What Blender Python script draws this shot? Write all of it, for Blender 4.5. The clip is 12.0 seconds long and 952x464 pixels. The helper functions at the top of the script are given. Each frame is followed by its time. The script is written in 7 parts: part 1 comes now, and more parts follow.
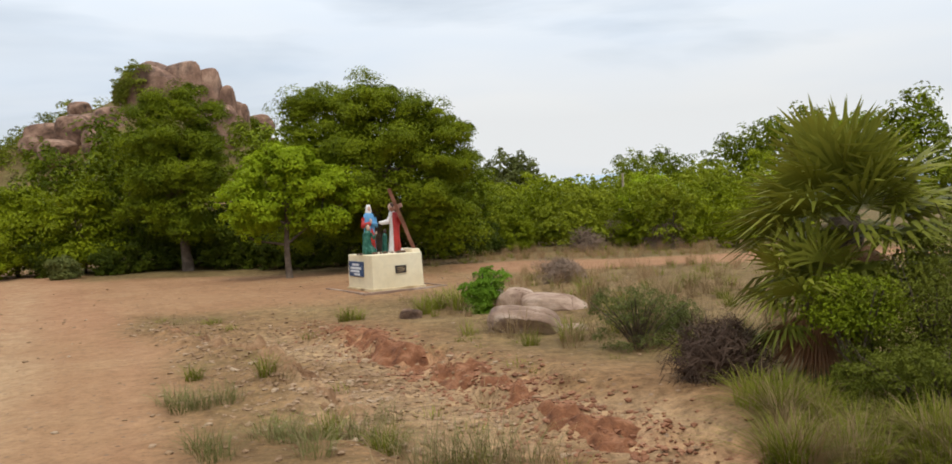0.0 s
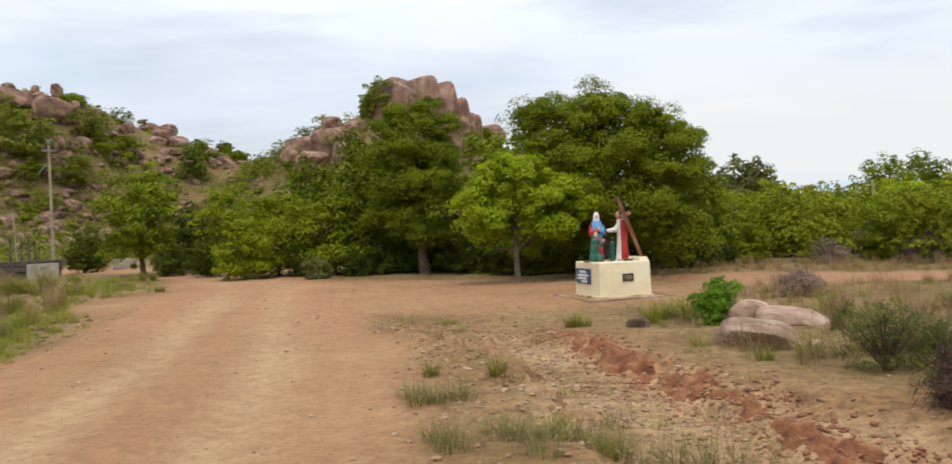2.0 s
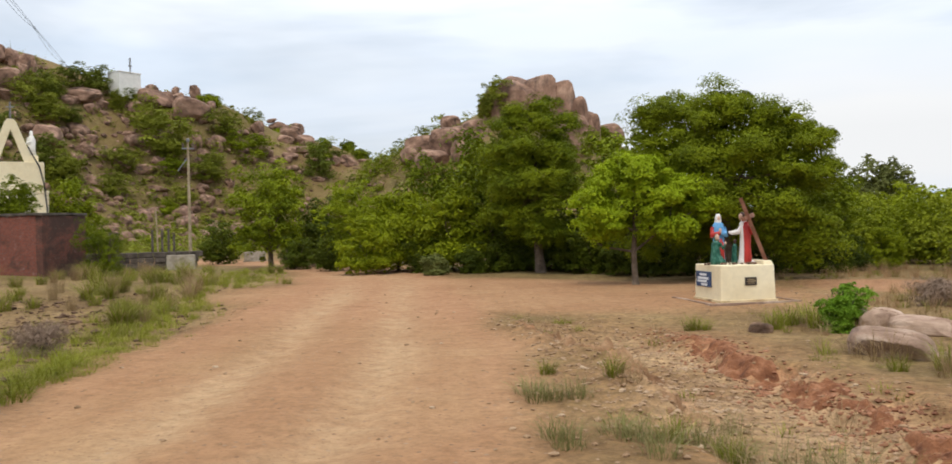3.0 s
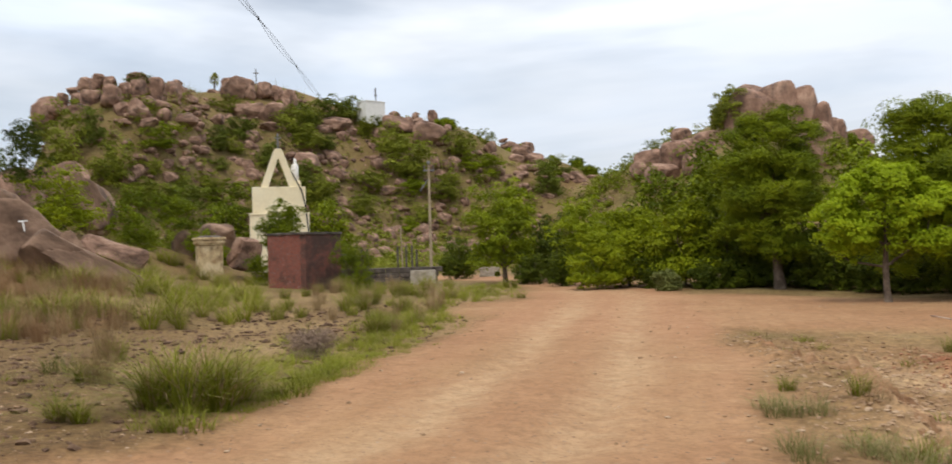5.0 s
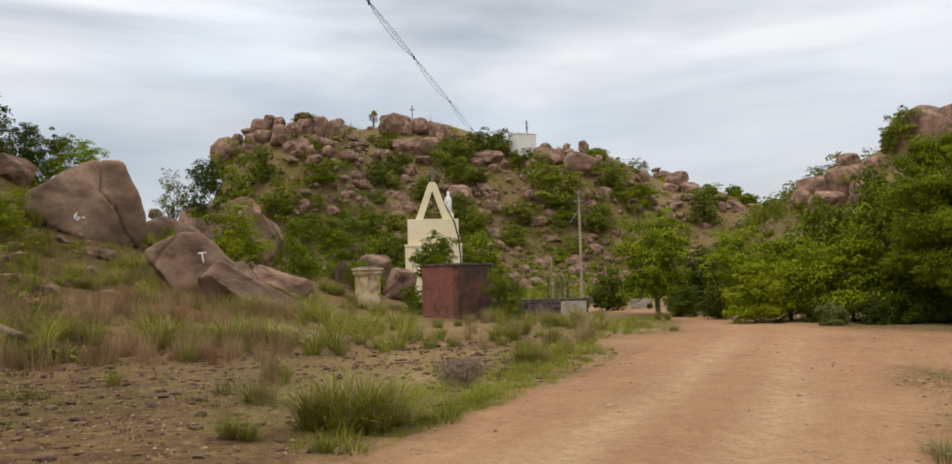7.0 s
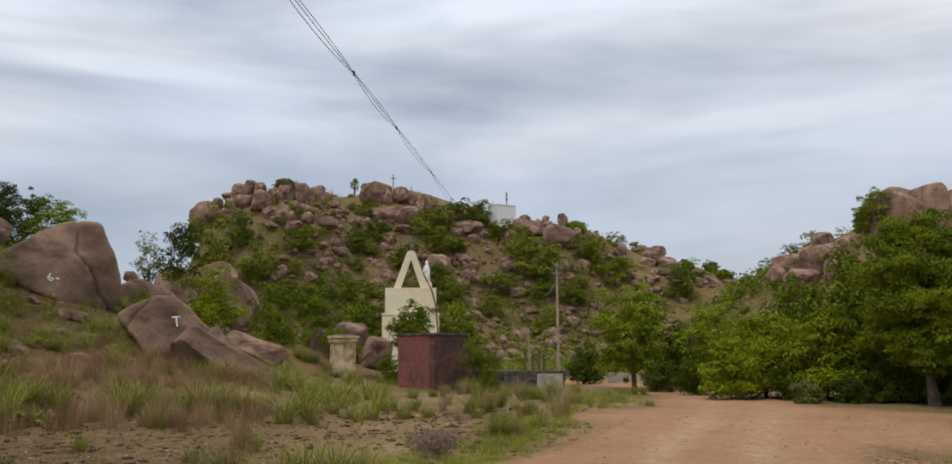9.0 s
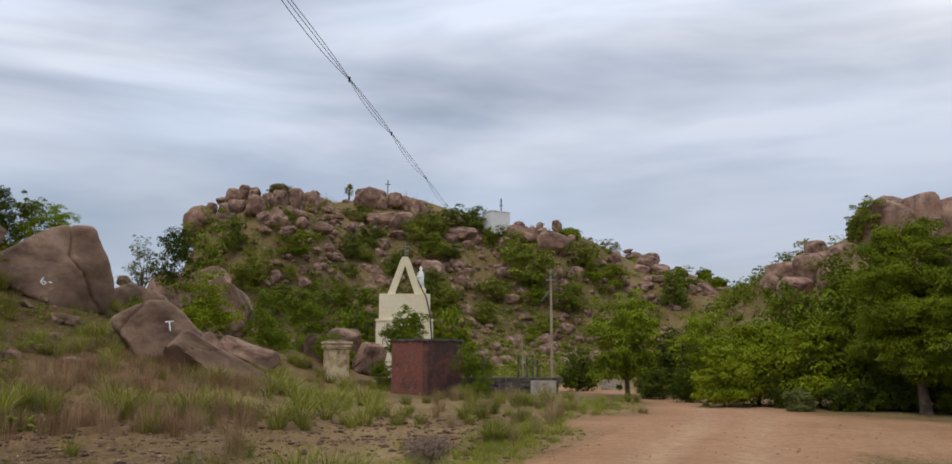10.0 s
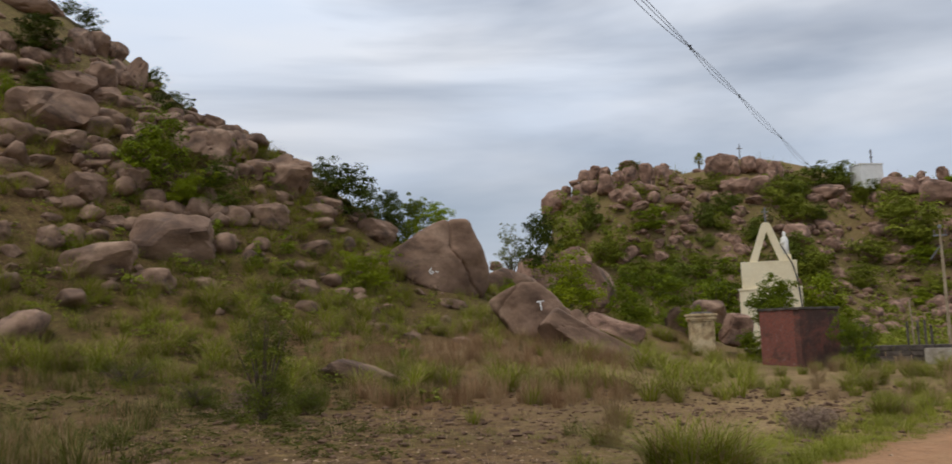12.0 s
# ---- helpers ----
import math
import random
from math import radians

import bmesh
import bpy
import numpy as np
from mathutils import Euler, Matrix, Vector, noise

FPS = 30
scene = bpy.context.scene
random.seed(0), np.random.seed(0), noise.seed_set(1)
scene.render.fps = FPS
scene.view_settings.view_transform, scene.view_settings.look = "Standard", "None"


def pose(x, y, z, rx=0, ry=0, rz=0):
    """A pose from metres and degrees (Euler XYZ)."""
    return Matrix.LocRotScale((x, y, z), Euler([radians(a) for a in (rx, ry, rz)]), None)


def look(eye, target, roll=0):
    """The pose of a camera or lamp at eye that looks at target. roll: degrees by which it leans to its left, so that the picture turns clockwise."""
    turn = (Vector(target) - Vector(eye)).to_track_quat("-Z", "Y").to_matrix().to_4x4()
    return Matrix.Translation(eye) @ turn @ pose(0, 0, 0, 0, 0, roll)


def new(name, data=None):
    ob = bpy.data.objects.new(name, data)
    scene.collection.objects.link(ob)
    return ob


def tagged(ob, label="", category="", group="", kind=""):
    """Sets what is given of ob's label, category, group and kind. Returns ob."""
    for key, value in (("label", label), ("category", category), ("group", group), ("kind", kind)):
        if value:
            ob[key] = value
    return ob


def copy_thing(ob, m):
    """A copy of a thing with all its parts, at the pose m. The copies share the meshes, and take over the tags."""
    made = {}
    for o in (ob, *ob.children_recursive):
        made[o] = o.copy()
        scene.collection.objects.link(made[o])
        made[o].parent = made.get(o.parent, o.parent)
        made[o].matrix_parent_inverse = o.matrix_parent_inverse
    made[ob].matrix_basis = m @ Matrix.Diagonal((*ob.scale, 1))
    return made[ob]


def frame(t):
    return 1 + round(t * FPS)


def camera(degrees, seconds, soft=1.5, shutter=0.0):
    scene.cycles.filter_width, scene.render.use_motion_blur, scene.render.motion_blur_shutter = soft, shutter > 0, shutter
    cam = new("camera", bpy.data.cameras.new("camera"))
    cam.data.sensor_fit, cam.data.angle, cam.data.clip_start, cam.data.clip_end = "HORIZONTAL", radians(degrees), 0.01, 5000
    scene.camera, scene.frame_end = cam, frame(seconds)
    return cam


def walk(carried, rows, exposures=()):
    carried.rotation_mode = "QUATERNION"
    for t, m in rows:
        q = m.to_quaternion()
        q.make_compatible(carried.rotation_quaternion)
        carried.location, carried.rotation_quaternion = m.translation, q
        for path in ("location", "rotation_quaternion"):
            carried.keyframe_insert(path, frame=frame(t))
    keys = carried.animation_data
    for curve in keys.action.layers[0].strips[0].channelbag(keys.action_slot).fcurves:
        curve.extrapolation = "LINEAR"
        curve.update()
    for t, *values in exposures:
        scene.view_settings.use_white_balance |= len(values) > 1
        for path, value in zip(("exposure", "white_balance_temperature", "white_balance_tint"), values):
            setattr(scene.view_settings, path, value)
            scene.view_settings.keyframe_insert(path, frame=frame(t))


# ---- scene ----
cam = camera(58.85, 12.0, soft=1.6, shutter=0.25)
EYE = 1.7
# seconds, place on the ground, yaw to the left, pitch, roll
TURNS = [
    (0, 0.00, 0.00, 0.04, -1.63, -2.76),
    (0.5, -0.00, -0.05, 3.02, -1.66, -2.97),
    (1, 0.01, -0.11, 6.61, -1.41, -2.78),
    (1.5, 0.00, -0.13, 10.03, -0.88, -2.71),
    (2, -0.00, -0.12, 15.32, -0.44, -2.27),
    (2.5, -0.01, -0.18, 19.41, -0.67, -1.76),
    (3, -0.01, -0.24, 23.13, -0.26, -1.33),
    (3.2, -0.01, -0.25, 24.48, -0.22, -1.65),
    (4.8, 0.16, -0.66, 36.08, 0.43, -1.21),
    (5, 0.17, -0.67, 38.56, 1.21, -1.71),
    (5.5, 0.20, -0.69, 43.81, 2.29, -1.65),
    (6, 0.25, -0.71, 47.04, 3.14, -1.53),
    (6.3, 0.27, -0.71, 48.80, 3.38, -1.57),
    (6.5, 0.28, -0.71, 48.88, 3.51, -1.57),
    (8.3, 0.39, -0.78, 48.18, 4.45, -0.71),
    (8.5, 0.39, -0.78, 47.86, 5.65, -0.60),
    (9, 0.42, -0.79, 47.26, 8.31, -0.26),
    (9.5, 0.43, -0.80, 47.19, 8.66, 0.01),
    (10, 0.45, -0.82, 46.87, 8.73, 0.03),
    (10.5, 0.48, -0.87, 48.26, 7.92, -0.52),
    (11, 0.57, -0.97, 55.52, 7.28, -1.30),
    (11.5, 0.65, -1.05, 64.33, 7.23, -2.08),
    (12, 0.66, -1.07, 70.71, 7.32, -1.70),
]


def facing(x, y, yaw, pitch, roll):
    a, p = radians(yaw), radians(pitch)
    eye = Vector((x, y, EYE))
    return look(eye, eye + Vector((-math.sin(a) * math.cos(p), math.cos(a) * math.cos(p), math.sin(p))), roll)


EXPOSURES = [(0.0, -0.22, 6620, 8), (3.0, -0.07, 6640, 9), (5.6, -0.08, 6760, 10), (6.5, -0.25, 6960, 10), (8.5, -0.40, 6880, 10), (9.0, -0.57, 6440, 11), (9.5, -0.62, 6240, 12), (10.8, -0.62, 6300, 12), (12.0, -0.60, 6480, 11)]
walk(cam, [(t, facing(*row)) for t, *row in TURNS], EXPOSURES)

# ---------------------------------------------------------------- light
SUN_AZ, SUN_EL = 165.0, 66.0
world = bpy.data.worlds.new("overcast_sky")
scene.world = world
world.use_nodes = True
wn, wl = world.node_tree.nodes, world.node_tree.links
wn.clear()
w_out = wn.new("ShaderNodeOutputWorld")
sky = wn.new("ShaderNodeTexSky")
sky.sky_type, sky.sun_disc = "NISHITA", False
sky.sun_elevation, sky.sun_rotation = radians(SUN_EL), radians(SUN_AZ)
bg_sky, bg_cloud, w_mix = wn.new("ShaderNodeBackground"), wn.new("ShaderNodeBackground"), wn.new("ShaderNodeMixShader")
bg_sky.inputs["Strength"].default_value = 0.10
bg_cloud.inputs["Strength"].default_value = 1.15
w_co, w_map = wn.new("ShaderNodeTexCoord"), wn.new("ShaderNodeMapping")
w_map.inputs["Scale"].default_value = (1.5, 1.5, 8.0)
w_map.inputs["Rotation"].default_value = (radians(4), radians(-6), 0.0)
w_n1, w_n2 = wn.new("ShaderNodeTexNoise"), wn.new("ShaderNodeTexNoise")
w_n1.inputs["Scale"].default_value, w_n1.inputs["Detail"].default_value, w_n1.inputs["Distortion"].default_value = 1.0, 5.0, 0.4
w_n2.inputs["Scale"].default_value, w_n2.inputs["Detail"].default_value = 0.75, 4.0
w_r1, w_r2 = wn.new("ShaderNodeValToRGB"), wn.new("ShaderNodeValToRGB")
w_r1.color_ramp.elements[0].position, w_r1.color_ramp.elements[1].position = 0.30, 0.56
w_r1.color_ramp.elements[0].color, w_r1.color_ramp.elements[1].color = (0.35, 0.35, 0.35, 1), (1, 1, 1, 1)
w_r2.color_ramp.elements[0].position, w_r2.color_ramp.elements[1].position = 0.38, 0.62
w_r2.color_ramp.elements[0].color, w_r2.color_ramp.elements[1].color = (0.725, 0.815, 0.95, 1), (0.90, 0.92, 0.955, 1)
wl.new(w_co.outputs["Generated"], w_map.inputs["Vector"])
wl.new(w_map.outputs["Vector"], w_n1.inputs["Vector"])
wl.new(w_map.outputs["Vector"], w_n2.inputs["Vector"])
wl.new(w_n1.outputs["Fac"], w_r1.inputs["Fac"])
wl.new(w_n2.outputs["Fac"], w_r2.inputs["Fac"])
wl.new(sky.outputs["Color"], bg_sky.inputs["Color"])
# clouds are brighter overhead than towards the horizon, as under any overcast
w_sep, w_up, w_mul = wn.new("ShaderNodeSeparateXYZ"), wn.new("ShaderNodeMapRange"), wn.new("ShaderNodeMix")
wl.new(w_co.outputs["Generated"], w_sep.inputs[0])
wl.new(w_sep.outputs["Z"], w_up.inputs["Value"])
for _k, _v in (("From Min", 0.10), ("From Max", 0.62), ("To Min", 0.90), ("To Max", 1.65)):
    w_up.inputs[_k].default_value = _v
w_mul.data_type, w_mul.blend_type = "RGBA", "MULTIPLY"
w_mul.inputs[0].default_value = 1.0
wl.new(w_r2.outputs["Color"], w_mul.inputs[6])
wl.new(w_up.outputs["Result"], w_mul.inputs[7])
wl.new(w_mul.outputs[2], bg_cloud.inputs["Color"])
wl.new(w_r1.outputs["Color"], w_mix.inputs["Fac"])
wl.new(bg_sky.outputs[0], w_mix.inputs[1])
wl.new(bg_cloud.outputs[0], w_mix.inputs[2])
wl.new(w_mix.outputs[0], w_out.inputs["Surface"])

sun = new("sun", bpy.data.lights.new("sun", "SUN"))
sun.data.energy, sun.data.angle, sun.data.color = 1.7, radians(16), (1.0, 0.93, 0.80)
_a, _e = radians(SUN_AZ), radians(SUN_EL)
sun.matrix_world = look((math.sin(_a) * math.cos(_e) * 50, math.cos(_a) * math.cos(_e) * 50, math.sin(_e) * 50), (0, 0, 0))


# ---------------------------------------------------------------- materials
def nodes_of(name):
    m = bpy.data.materials.new(name)
    m.use_nodes = True
    n, l = m.node_tree.nodes, m.node_tree.links
    return m, n, l, n["Principled BSDF"]


def rgba(c):
    return (c[0], c[1], c[2], 1.0)


def noise_node(n, l, scale, detail=5.0, vector=None, rough=0.55, distortion=0.0):
    t = n.new("ShaderNodeTexNoise")
    t.inputs["Scale"].default_value, t.inputs["Detail"].default_value = scale, detail
    t.inputs["Roughness"].default_value, t.inputs["Distortion"].default_value = rough, distortion
    if vector:
        l.new(vector, t.inputs["Vector"])
    return t


def ramp_node(n, l, fac, stops):
    r = n.new("ShaderNodeValToRGB")
    el = r.color_ramp.elements
    while len(el) < len(stops):
        el.new(0.5)
    for e, (p, c) in zip(el, stops):
        e.position, e.color = p, rgba(c)
    l.new(fac, r.inputs["Fac"])
    return r


def mix_node(n, l, fac, a, b, blend="MIX"):
    m = n.new("ShaderNodeMix")
    m.data_type, m.blend_type = "RGBA", blend
    for sock, v in ((m.inputs[0], fac), (m.inputs[6], a), (m.inputs[7], b)):
        if isinstance(v, (int, float)):
            sock.default_value = v
        elif isinstance(v, tuple):
            sock.default_value = rgba(v)
        else:
            l.new(v, sock)
    return m.outputs[2]


def bump_node(n, l, height, strength, distance, bsdf):
    b = n.new("ShaderNodeBump")
    b.inputs["Strength"].default_value, b.inputs["Distance"].default_value = strength, distance
    l.new(height, b.inputs["Height"])
    l.new(b.outputs["Normal"], bsdf.inputs["Normal"])
    return b


def surface(name, dark, mid, light, scale=3.0, rough=0.85, bump=0.4, depth=0.02, metal=0.0, stain=None, grain=0.8):
    """A worn surface: colour at two scales, with fine relief."""
    m, n, l, b = nodes_of(name)
    co, info = n.new("ShaderNodeTexCoord"), n.new("ShaderNodeObjectInfo")
    vec = n.new("ShaderNodeVectorMath")
    vec.operation = "ADD"
    scl = n.new("ShaderNodeVectorMath")
    scl.operation = "SCALE"
    scl.inputs[0].default_value = (37.0, 51.0, 23.0)
    l.new(info.outputs["Random"], scl.inputs["Scale"])
    l.new(co.outputs["Object"], vec.inputs[0])
    l.new(scl.outputs["Vector"], vec.inputs[1])
    big = noise_node(n, l, scale, 4.0, vec.outputs["Vector"])
    fine = noise_node(n, l, scale * 9, 6.0, vec.outputs["Vector"], 0.65)
    c = ramp_node(n, l, big.outputs["Fac"], [(0.3, dark), (0.5, mid), (0.72, light)]).outputs["Color"]
    g = ramp_node(n, l, fine.outputs["Fac"], [(0.3, (0.62, 0.62, 0.62)), (0.7, (1.12, 1.12, 1.12))]).outputs["Color"]
    c = mix_node(n, l, grain, c, g, "MULTIPLY")
    if stain:
        st = noise_node(n, l, scale * 0.6, 7.0, vec.outputs["Vector"], 0.7, 0.6)
        f = ramp_node(n, l, st.outputs["Fac"], [(0.5, (0, 0, 0)), (0.68, (1, 1, 1))]).outputs["Color"]
        c = mix_node(n, l, f, c, stain)
    l.new(c, b.inputs["Base Color"])
    b.inputs["Roughness"].default_value, b.inputs["Metallic"].default_value = rough, metal
    b.inputs["Specular IOR Level"].default_value = 0.3
    if bump:
        bump_node(n, l, fine.outputs["Fac"], bump, depth, b)
    return m


def foliage(name, dark, light, gloss=0.5, translucent=0.24):
    """Leaves: every leaf its own tone between two greens, with light coming through."""
    m, n, l, b = nodes_of(name)
    geo, info = n.new("ShaderNodeNewGeometry"), n.new("ShaderNodeObjectInfo")
    co = n.new("ShaderNodeTexCoord")
    big = noise_node(n, l, 0.9, 3.0, co.outputs["Object"])
    add = n.new("ShaderNodeMath")
    add.operation = "MULTIPLY_ADD"
    add.inputs[1].default_value = 0.07
    l.new(geo.outputs["Random Per Island"], add.inputs[0])
    l.new(big.outputs["Fac"], add.inputs[2])
    add2 = n.new("ShaderNodeMath")
    add2.operation = "MULTIPLY_ADD"
    add2.inputs[1].default_value = 0.2
    l.new(info.outputs["Random"], add2.inputs[0])
    l.new(add.outputs[0], add2.inputs[2])
    c = ramp_node(n, l, add2.outputs[0], [(0.36, dark), (0.86, light)]).outputs["Color"]
    l.new(c, b.inputs["Base Color"])
    b.inputs["Roughness"].default_value = gloss
    b.inputs["Specular IOR Level"].default_value = 0.10
    tr, mx = n.new("ShaderNodeBsdfTranslucent"), n.new("ShaderNodeMixShader")
    l.new(c, tr.inputs["Color"])
    mx.inputs[0].default_value = translucent
    l.new(b.outputs[0], mx.inputs[1])
    l.new(tr.outputs[0], mx.inputs[2])
    l.new(mx.outputs[0], n["Material Output"].inputs["Surface"])
    return m


def plain(name, colour, rough=0.6, metal=0.0):
    return surface(name, tuple(0.85 * v for v in colour), colour, tuple(min(1.0, 1.1 * v) for v in colour), 6.0, rough, 0.1, 0.005, metal, grain=0.4)


LEAF_DARK = foliage("leaf_dark_green", (0.060, 0.085, 0.004), (0.225, 0.270, 0.010), translucent=0.07)
LEAF_MID = foliage("leaf_mid_green", (0.080, 0.110, 0.005), (0.265, 0.315, 0.012), translucent=0.10)
LEAF_HILL = foliage("leaf_hill_green", (0.108, 0.126, 0.013), (0.285, 0.308, 0.036), translucent=0.14)
LEAF_HILL_DARK = foliage("leaf_hill_dark", (0.066, 0.086, 0.011), (0.185, 0.215, 0.028), translucent=0.10)
LEAF_BRIGHT = foliage("leaf_bright_green", (0.165, 0.235, 0.006), (0.375, 0.465, 0.020), translucent=0.28)
LEAF_YELLOW = foliage("leaf_yellow_green", (0.108, 0.138, 0.004), (0.285, 0.330, 0.012), translucent=0.16)
LEAF_GREY = foliage("leaf_grey_green", (0.085, 0.098, 0.026), (0.215, 0.235, 0.070))
# deep green with the shade below the trees in it; slope shrubs share it
LEAF_SHADE = foliage("leaf_deep_green_and_shade", (0.028, 0.042, 0.004), (0.100, 0.126, 0.009), translucent=0.05)
LEAF_SCRUB = foliage("leaf_scrub_green", (0.135, 0.165, 0.008), (0.320, 0.355, 0.024), translucent=0.16)
LEAF_THORN = foliage("leaf_thorn_green", (0.050, 0.062, 0.007), (0.180, 0.195, 0.024), translucent=0.08)
LEAF_FRESH = foliage("leaf_fresh_green", (0.120, 0.230, 0.016), (0.230, 0.380, 0.035))
LEAF_PALM = foliage("leaf_palm", (0.085, 0.098, 0.010), (0.350, 0.350, 0.055), 0.4, 0.2)
GRASS_LUSH = foliage("grass_lush", (0.072, 0.082, 0.006), (0.270, 0.285, 0.026), 0.6, 0.25)
LEAF_DEAD = foliage("leaf_dead_palm", (0.200, 0.095, 0.050), (0.440, 0.240, 0.135), 0.7, 0.15)
LEAF_DRY = foliage("twig_dry", (0.150, 0.100, 0.074), (0.320, 0.232, 0.170), 0.8, 0.1)
GRASS_GREEN = foliage("grass_green", (0.090, 0.100, 0.010), (0.300, 0.312, 0.040), 0.6, 0.3)
GRASS_DARK = foliage("grass_dark", (0.040, 0.046, 0.007), (0.135, 0.138, 0.024), 0.6, 0.2)
GRASS_GREY = foliage("grass_grey_green", (0.100, 0.105, 0.030), (0.290, 0.280, 0.105), 0.6, 0.3)
TWIG_DARK = foliage("twig_dark", (0.055, 0.034, 0.025), (0.170, 0.110, 0.078), 0.8, 0.05)
GRASS_RED = foliage("grass_reddish", (0.180, 0.098, 0.048), (0.420, 0.265, 0.140), 0.7, 0.2)
GRASS_DRY = foliage("grass_dry", (0.190, 0.120, 0.055), (0.420, 0.310, 0.170), 0.7, 0.25)
BARK = surface("bark", (0.07, 0.05, 0.035), (0.13, 0.095, 0.07), (0.21, 0.16, 0.12), 5.0, 0.95, 0.8, 0.03)
GRANITE = surface("granite", (0.120, 0.068, 0.047), (0.285, 0.168, 0.118), (0.480, 0.315, 0.228), 1.7, 0.9, 0.9, 0.06, stain=(0.060, 0.040, 0.033))
GRANITE_GREY = surface("granite_grey", (0.104, 0.062, 0.041), (0.225, 0.139, 0.093), (0.375, 0.252, 0.175), 1.1, 0.9, 0.8, 0.05, stain=(0.065, 0.044, 0.036), grain=0.5)
GRANITE_PALE = surface("granite_pale", (0.27, 0.175, 0.125), (0.44, 0.310, 0.230), (0.58, 0.44, 0.35), 1.2, 0.9, 0.5, 0.02, stain=(0.22, 0.13, 0.092), grain=0.45)
GRANITE_SLAB = surface("granite_slab", (0.20, 0.125, 0.090), (0.32, 0.215, 0.155), (0.50, 0.390, 0.310), 1.4, 0.9, 0.5, 0.02, stain=(0.14, 0.085, 0.062), grain=0.5)
CREAM = surface("cream_paint", (0.76, 0.65, 0.43), (0.83, 0.73, 0.51), (0.87, 0.79, 0.58), 0.8, 0.75, 0.08, 0.004, grain=0.25)
CREAM_OLD = surface("weathered_cream_paint", (0.38, 0.245, 0.13), (0.65, 0.50, 0.29), (0.78, 0.64, 0.42), 2.5, 0.85, 0.4, 0.01, stain=(0.17, 0.11, 0.06))
WHITE = plain("white_paint", (0.80, 0.79, 0.76))
CONCRETE = surface("concrete", (0.26, 0.22, 0.17), (0.42, 0.37, 0.30), (0.54, 0.49, 0.41), 2.5, 0.9, 0.5, 0.02, stain=(0.19, 0.15, 0.11))
DARK_STONE = surface("dark_stone", (0.05, 0.04, 0.035), (0.11, 0.09, 0.075), (0.20, 0.165, 0.14), 2.5, 0.9, 0.6, 0.02)
POLE_WOOD = surface("pole_cement", (0.28, 0.21, 0.13), (0.40, 0.315, 0.21), (0.50, 0.41, 0.29), 3.0, 0.85, 0.3, 0.01)
CROSS_WOOD = surface("cross_paint", (0.14, 0.055, 0.03), (0.23, 0.095, 0.055), (0.30, 0.14, 0.09), 4.0, 0.6, 0.2, 0.01)
STEEL = plain("grey_steel", (0.22, 0.22, 0.23), 0.5, 0.6)
CABLE = plain("black_cable", (0.025, 0.025, 0.03), 0.6)
BLUE_SIGN = plain("blue_enamel", (0.035, 0.075, 0.17), 0.5)
BLACK_SIGN = plain("black_plaque", (0.035, 0.028, 0.026), 0.4)
LETTER = plain("white_letters", (0.72, 0.76, 0.80), 0.6)
ROBE_BLUE = plain("robe_blue", (0.13, 0.36, 0.66), 0.45)
ROBE_RED = plain("robe_red", (0.50, 0.045, 0.04), 0.45)
ROBE_GREEN = surface("robe_green", (0.008, 0.050, 0.036), (0.018, 0.110, 0.075), (0.10, 0.26, 0.20), 9.0, 0.4, 0.1, 0.005, grain=0.4)
ROBE_WHITE = plain("robe_white", (0.78, 0.74, 0.72), 0.5)
SKIN_PAINT = plain("statue_paint", (0.62, 0.40, 0.30), 0.5)
HAIR_PAINT = plain("statue_brown", (0.07, 0.035, 0.025), 0.5)
HAZE_TINT = plain("haze_tinted_hills", (0.42, 0.50, 0.60), 1.0)


def brick_material(name, moss):
    m, n, l, b = nodes_of(name)
    co = n.new("ShaderNodeTexCoord")
    br = n.new("ShaderNodeTexBrick")
    br.inputs["Color1"].default_value, br.inputs["Color2"].default_value = rgba((0.27, 0.072, 0.044)), rgba((0.17, 0.045, 0.032))
    br.inputs["Mortar"].default_value = rgba((0.15, 0.11, 0.09))
    br.inputs["Scale"].default_value, br.inputs["Mortar Size"].default_value = 4.3, 0.025
    l.new(co.outputs["UV"], br.inputs["Vector"])
    st = noise_node(n, l, 1.1, 7.0, co.outputs["Object"], 0.7, 0.5)
    f = ramp_node(n, l, st.outputs["Fac"], [(moss, (0, 0, 0)), (moss + 0.2, (1, 1, 1))]).outputs["Color"]
    c = mix_node(n, l, f, br.outputs["Color"], (0.072, 0.038, 0.029))
    sp = noise_node(n, l, 3.2, 6.0, co.outputs["Object"], 0.7)
    f2 = ramp_node(n, l, sp.outputs["Fac"], [(0.60, (0, 0, 0)), (0.70, (0.6, 0.6, 0.6))]).outputs["Color"]
    c = mix_node(n, l, f2, c, (0.34, 0.27, 0.24))
    l.new(c, b.inputs["Base Color"])
    b.inputs["Roughness"].default_value = 0.95
    bump_node(n, l, br.outputs["Fac"], -0.5, 0.01, b)
    return m


BRICK, BRICK_MOSSY = brick_material("old_brick", 0.52), brick_material("mossy_brick", 0.35)


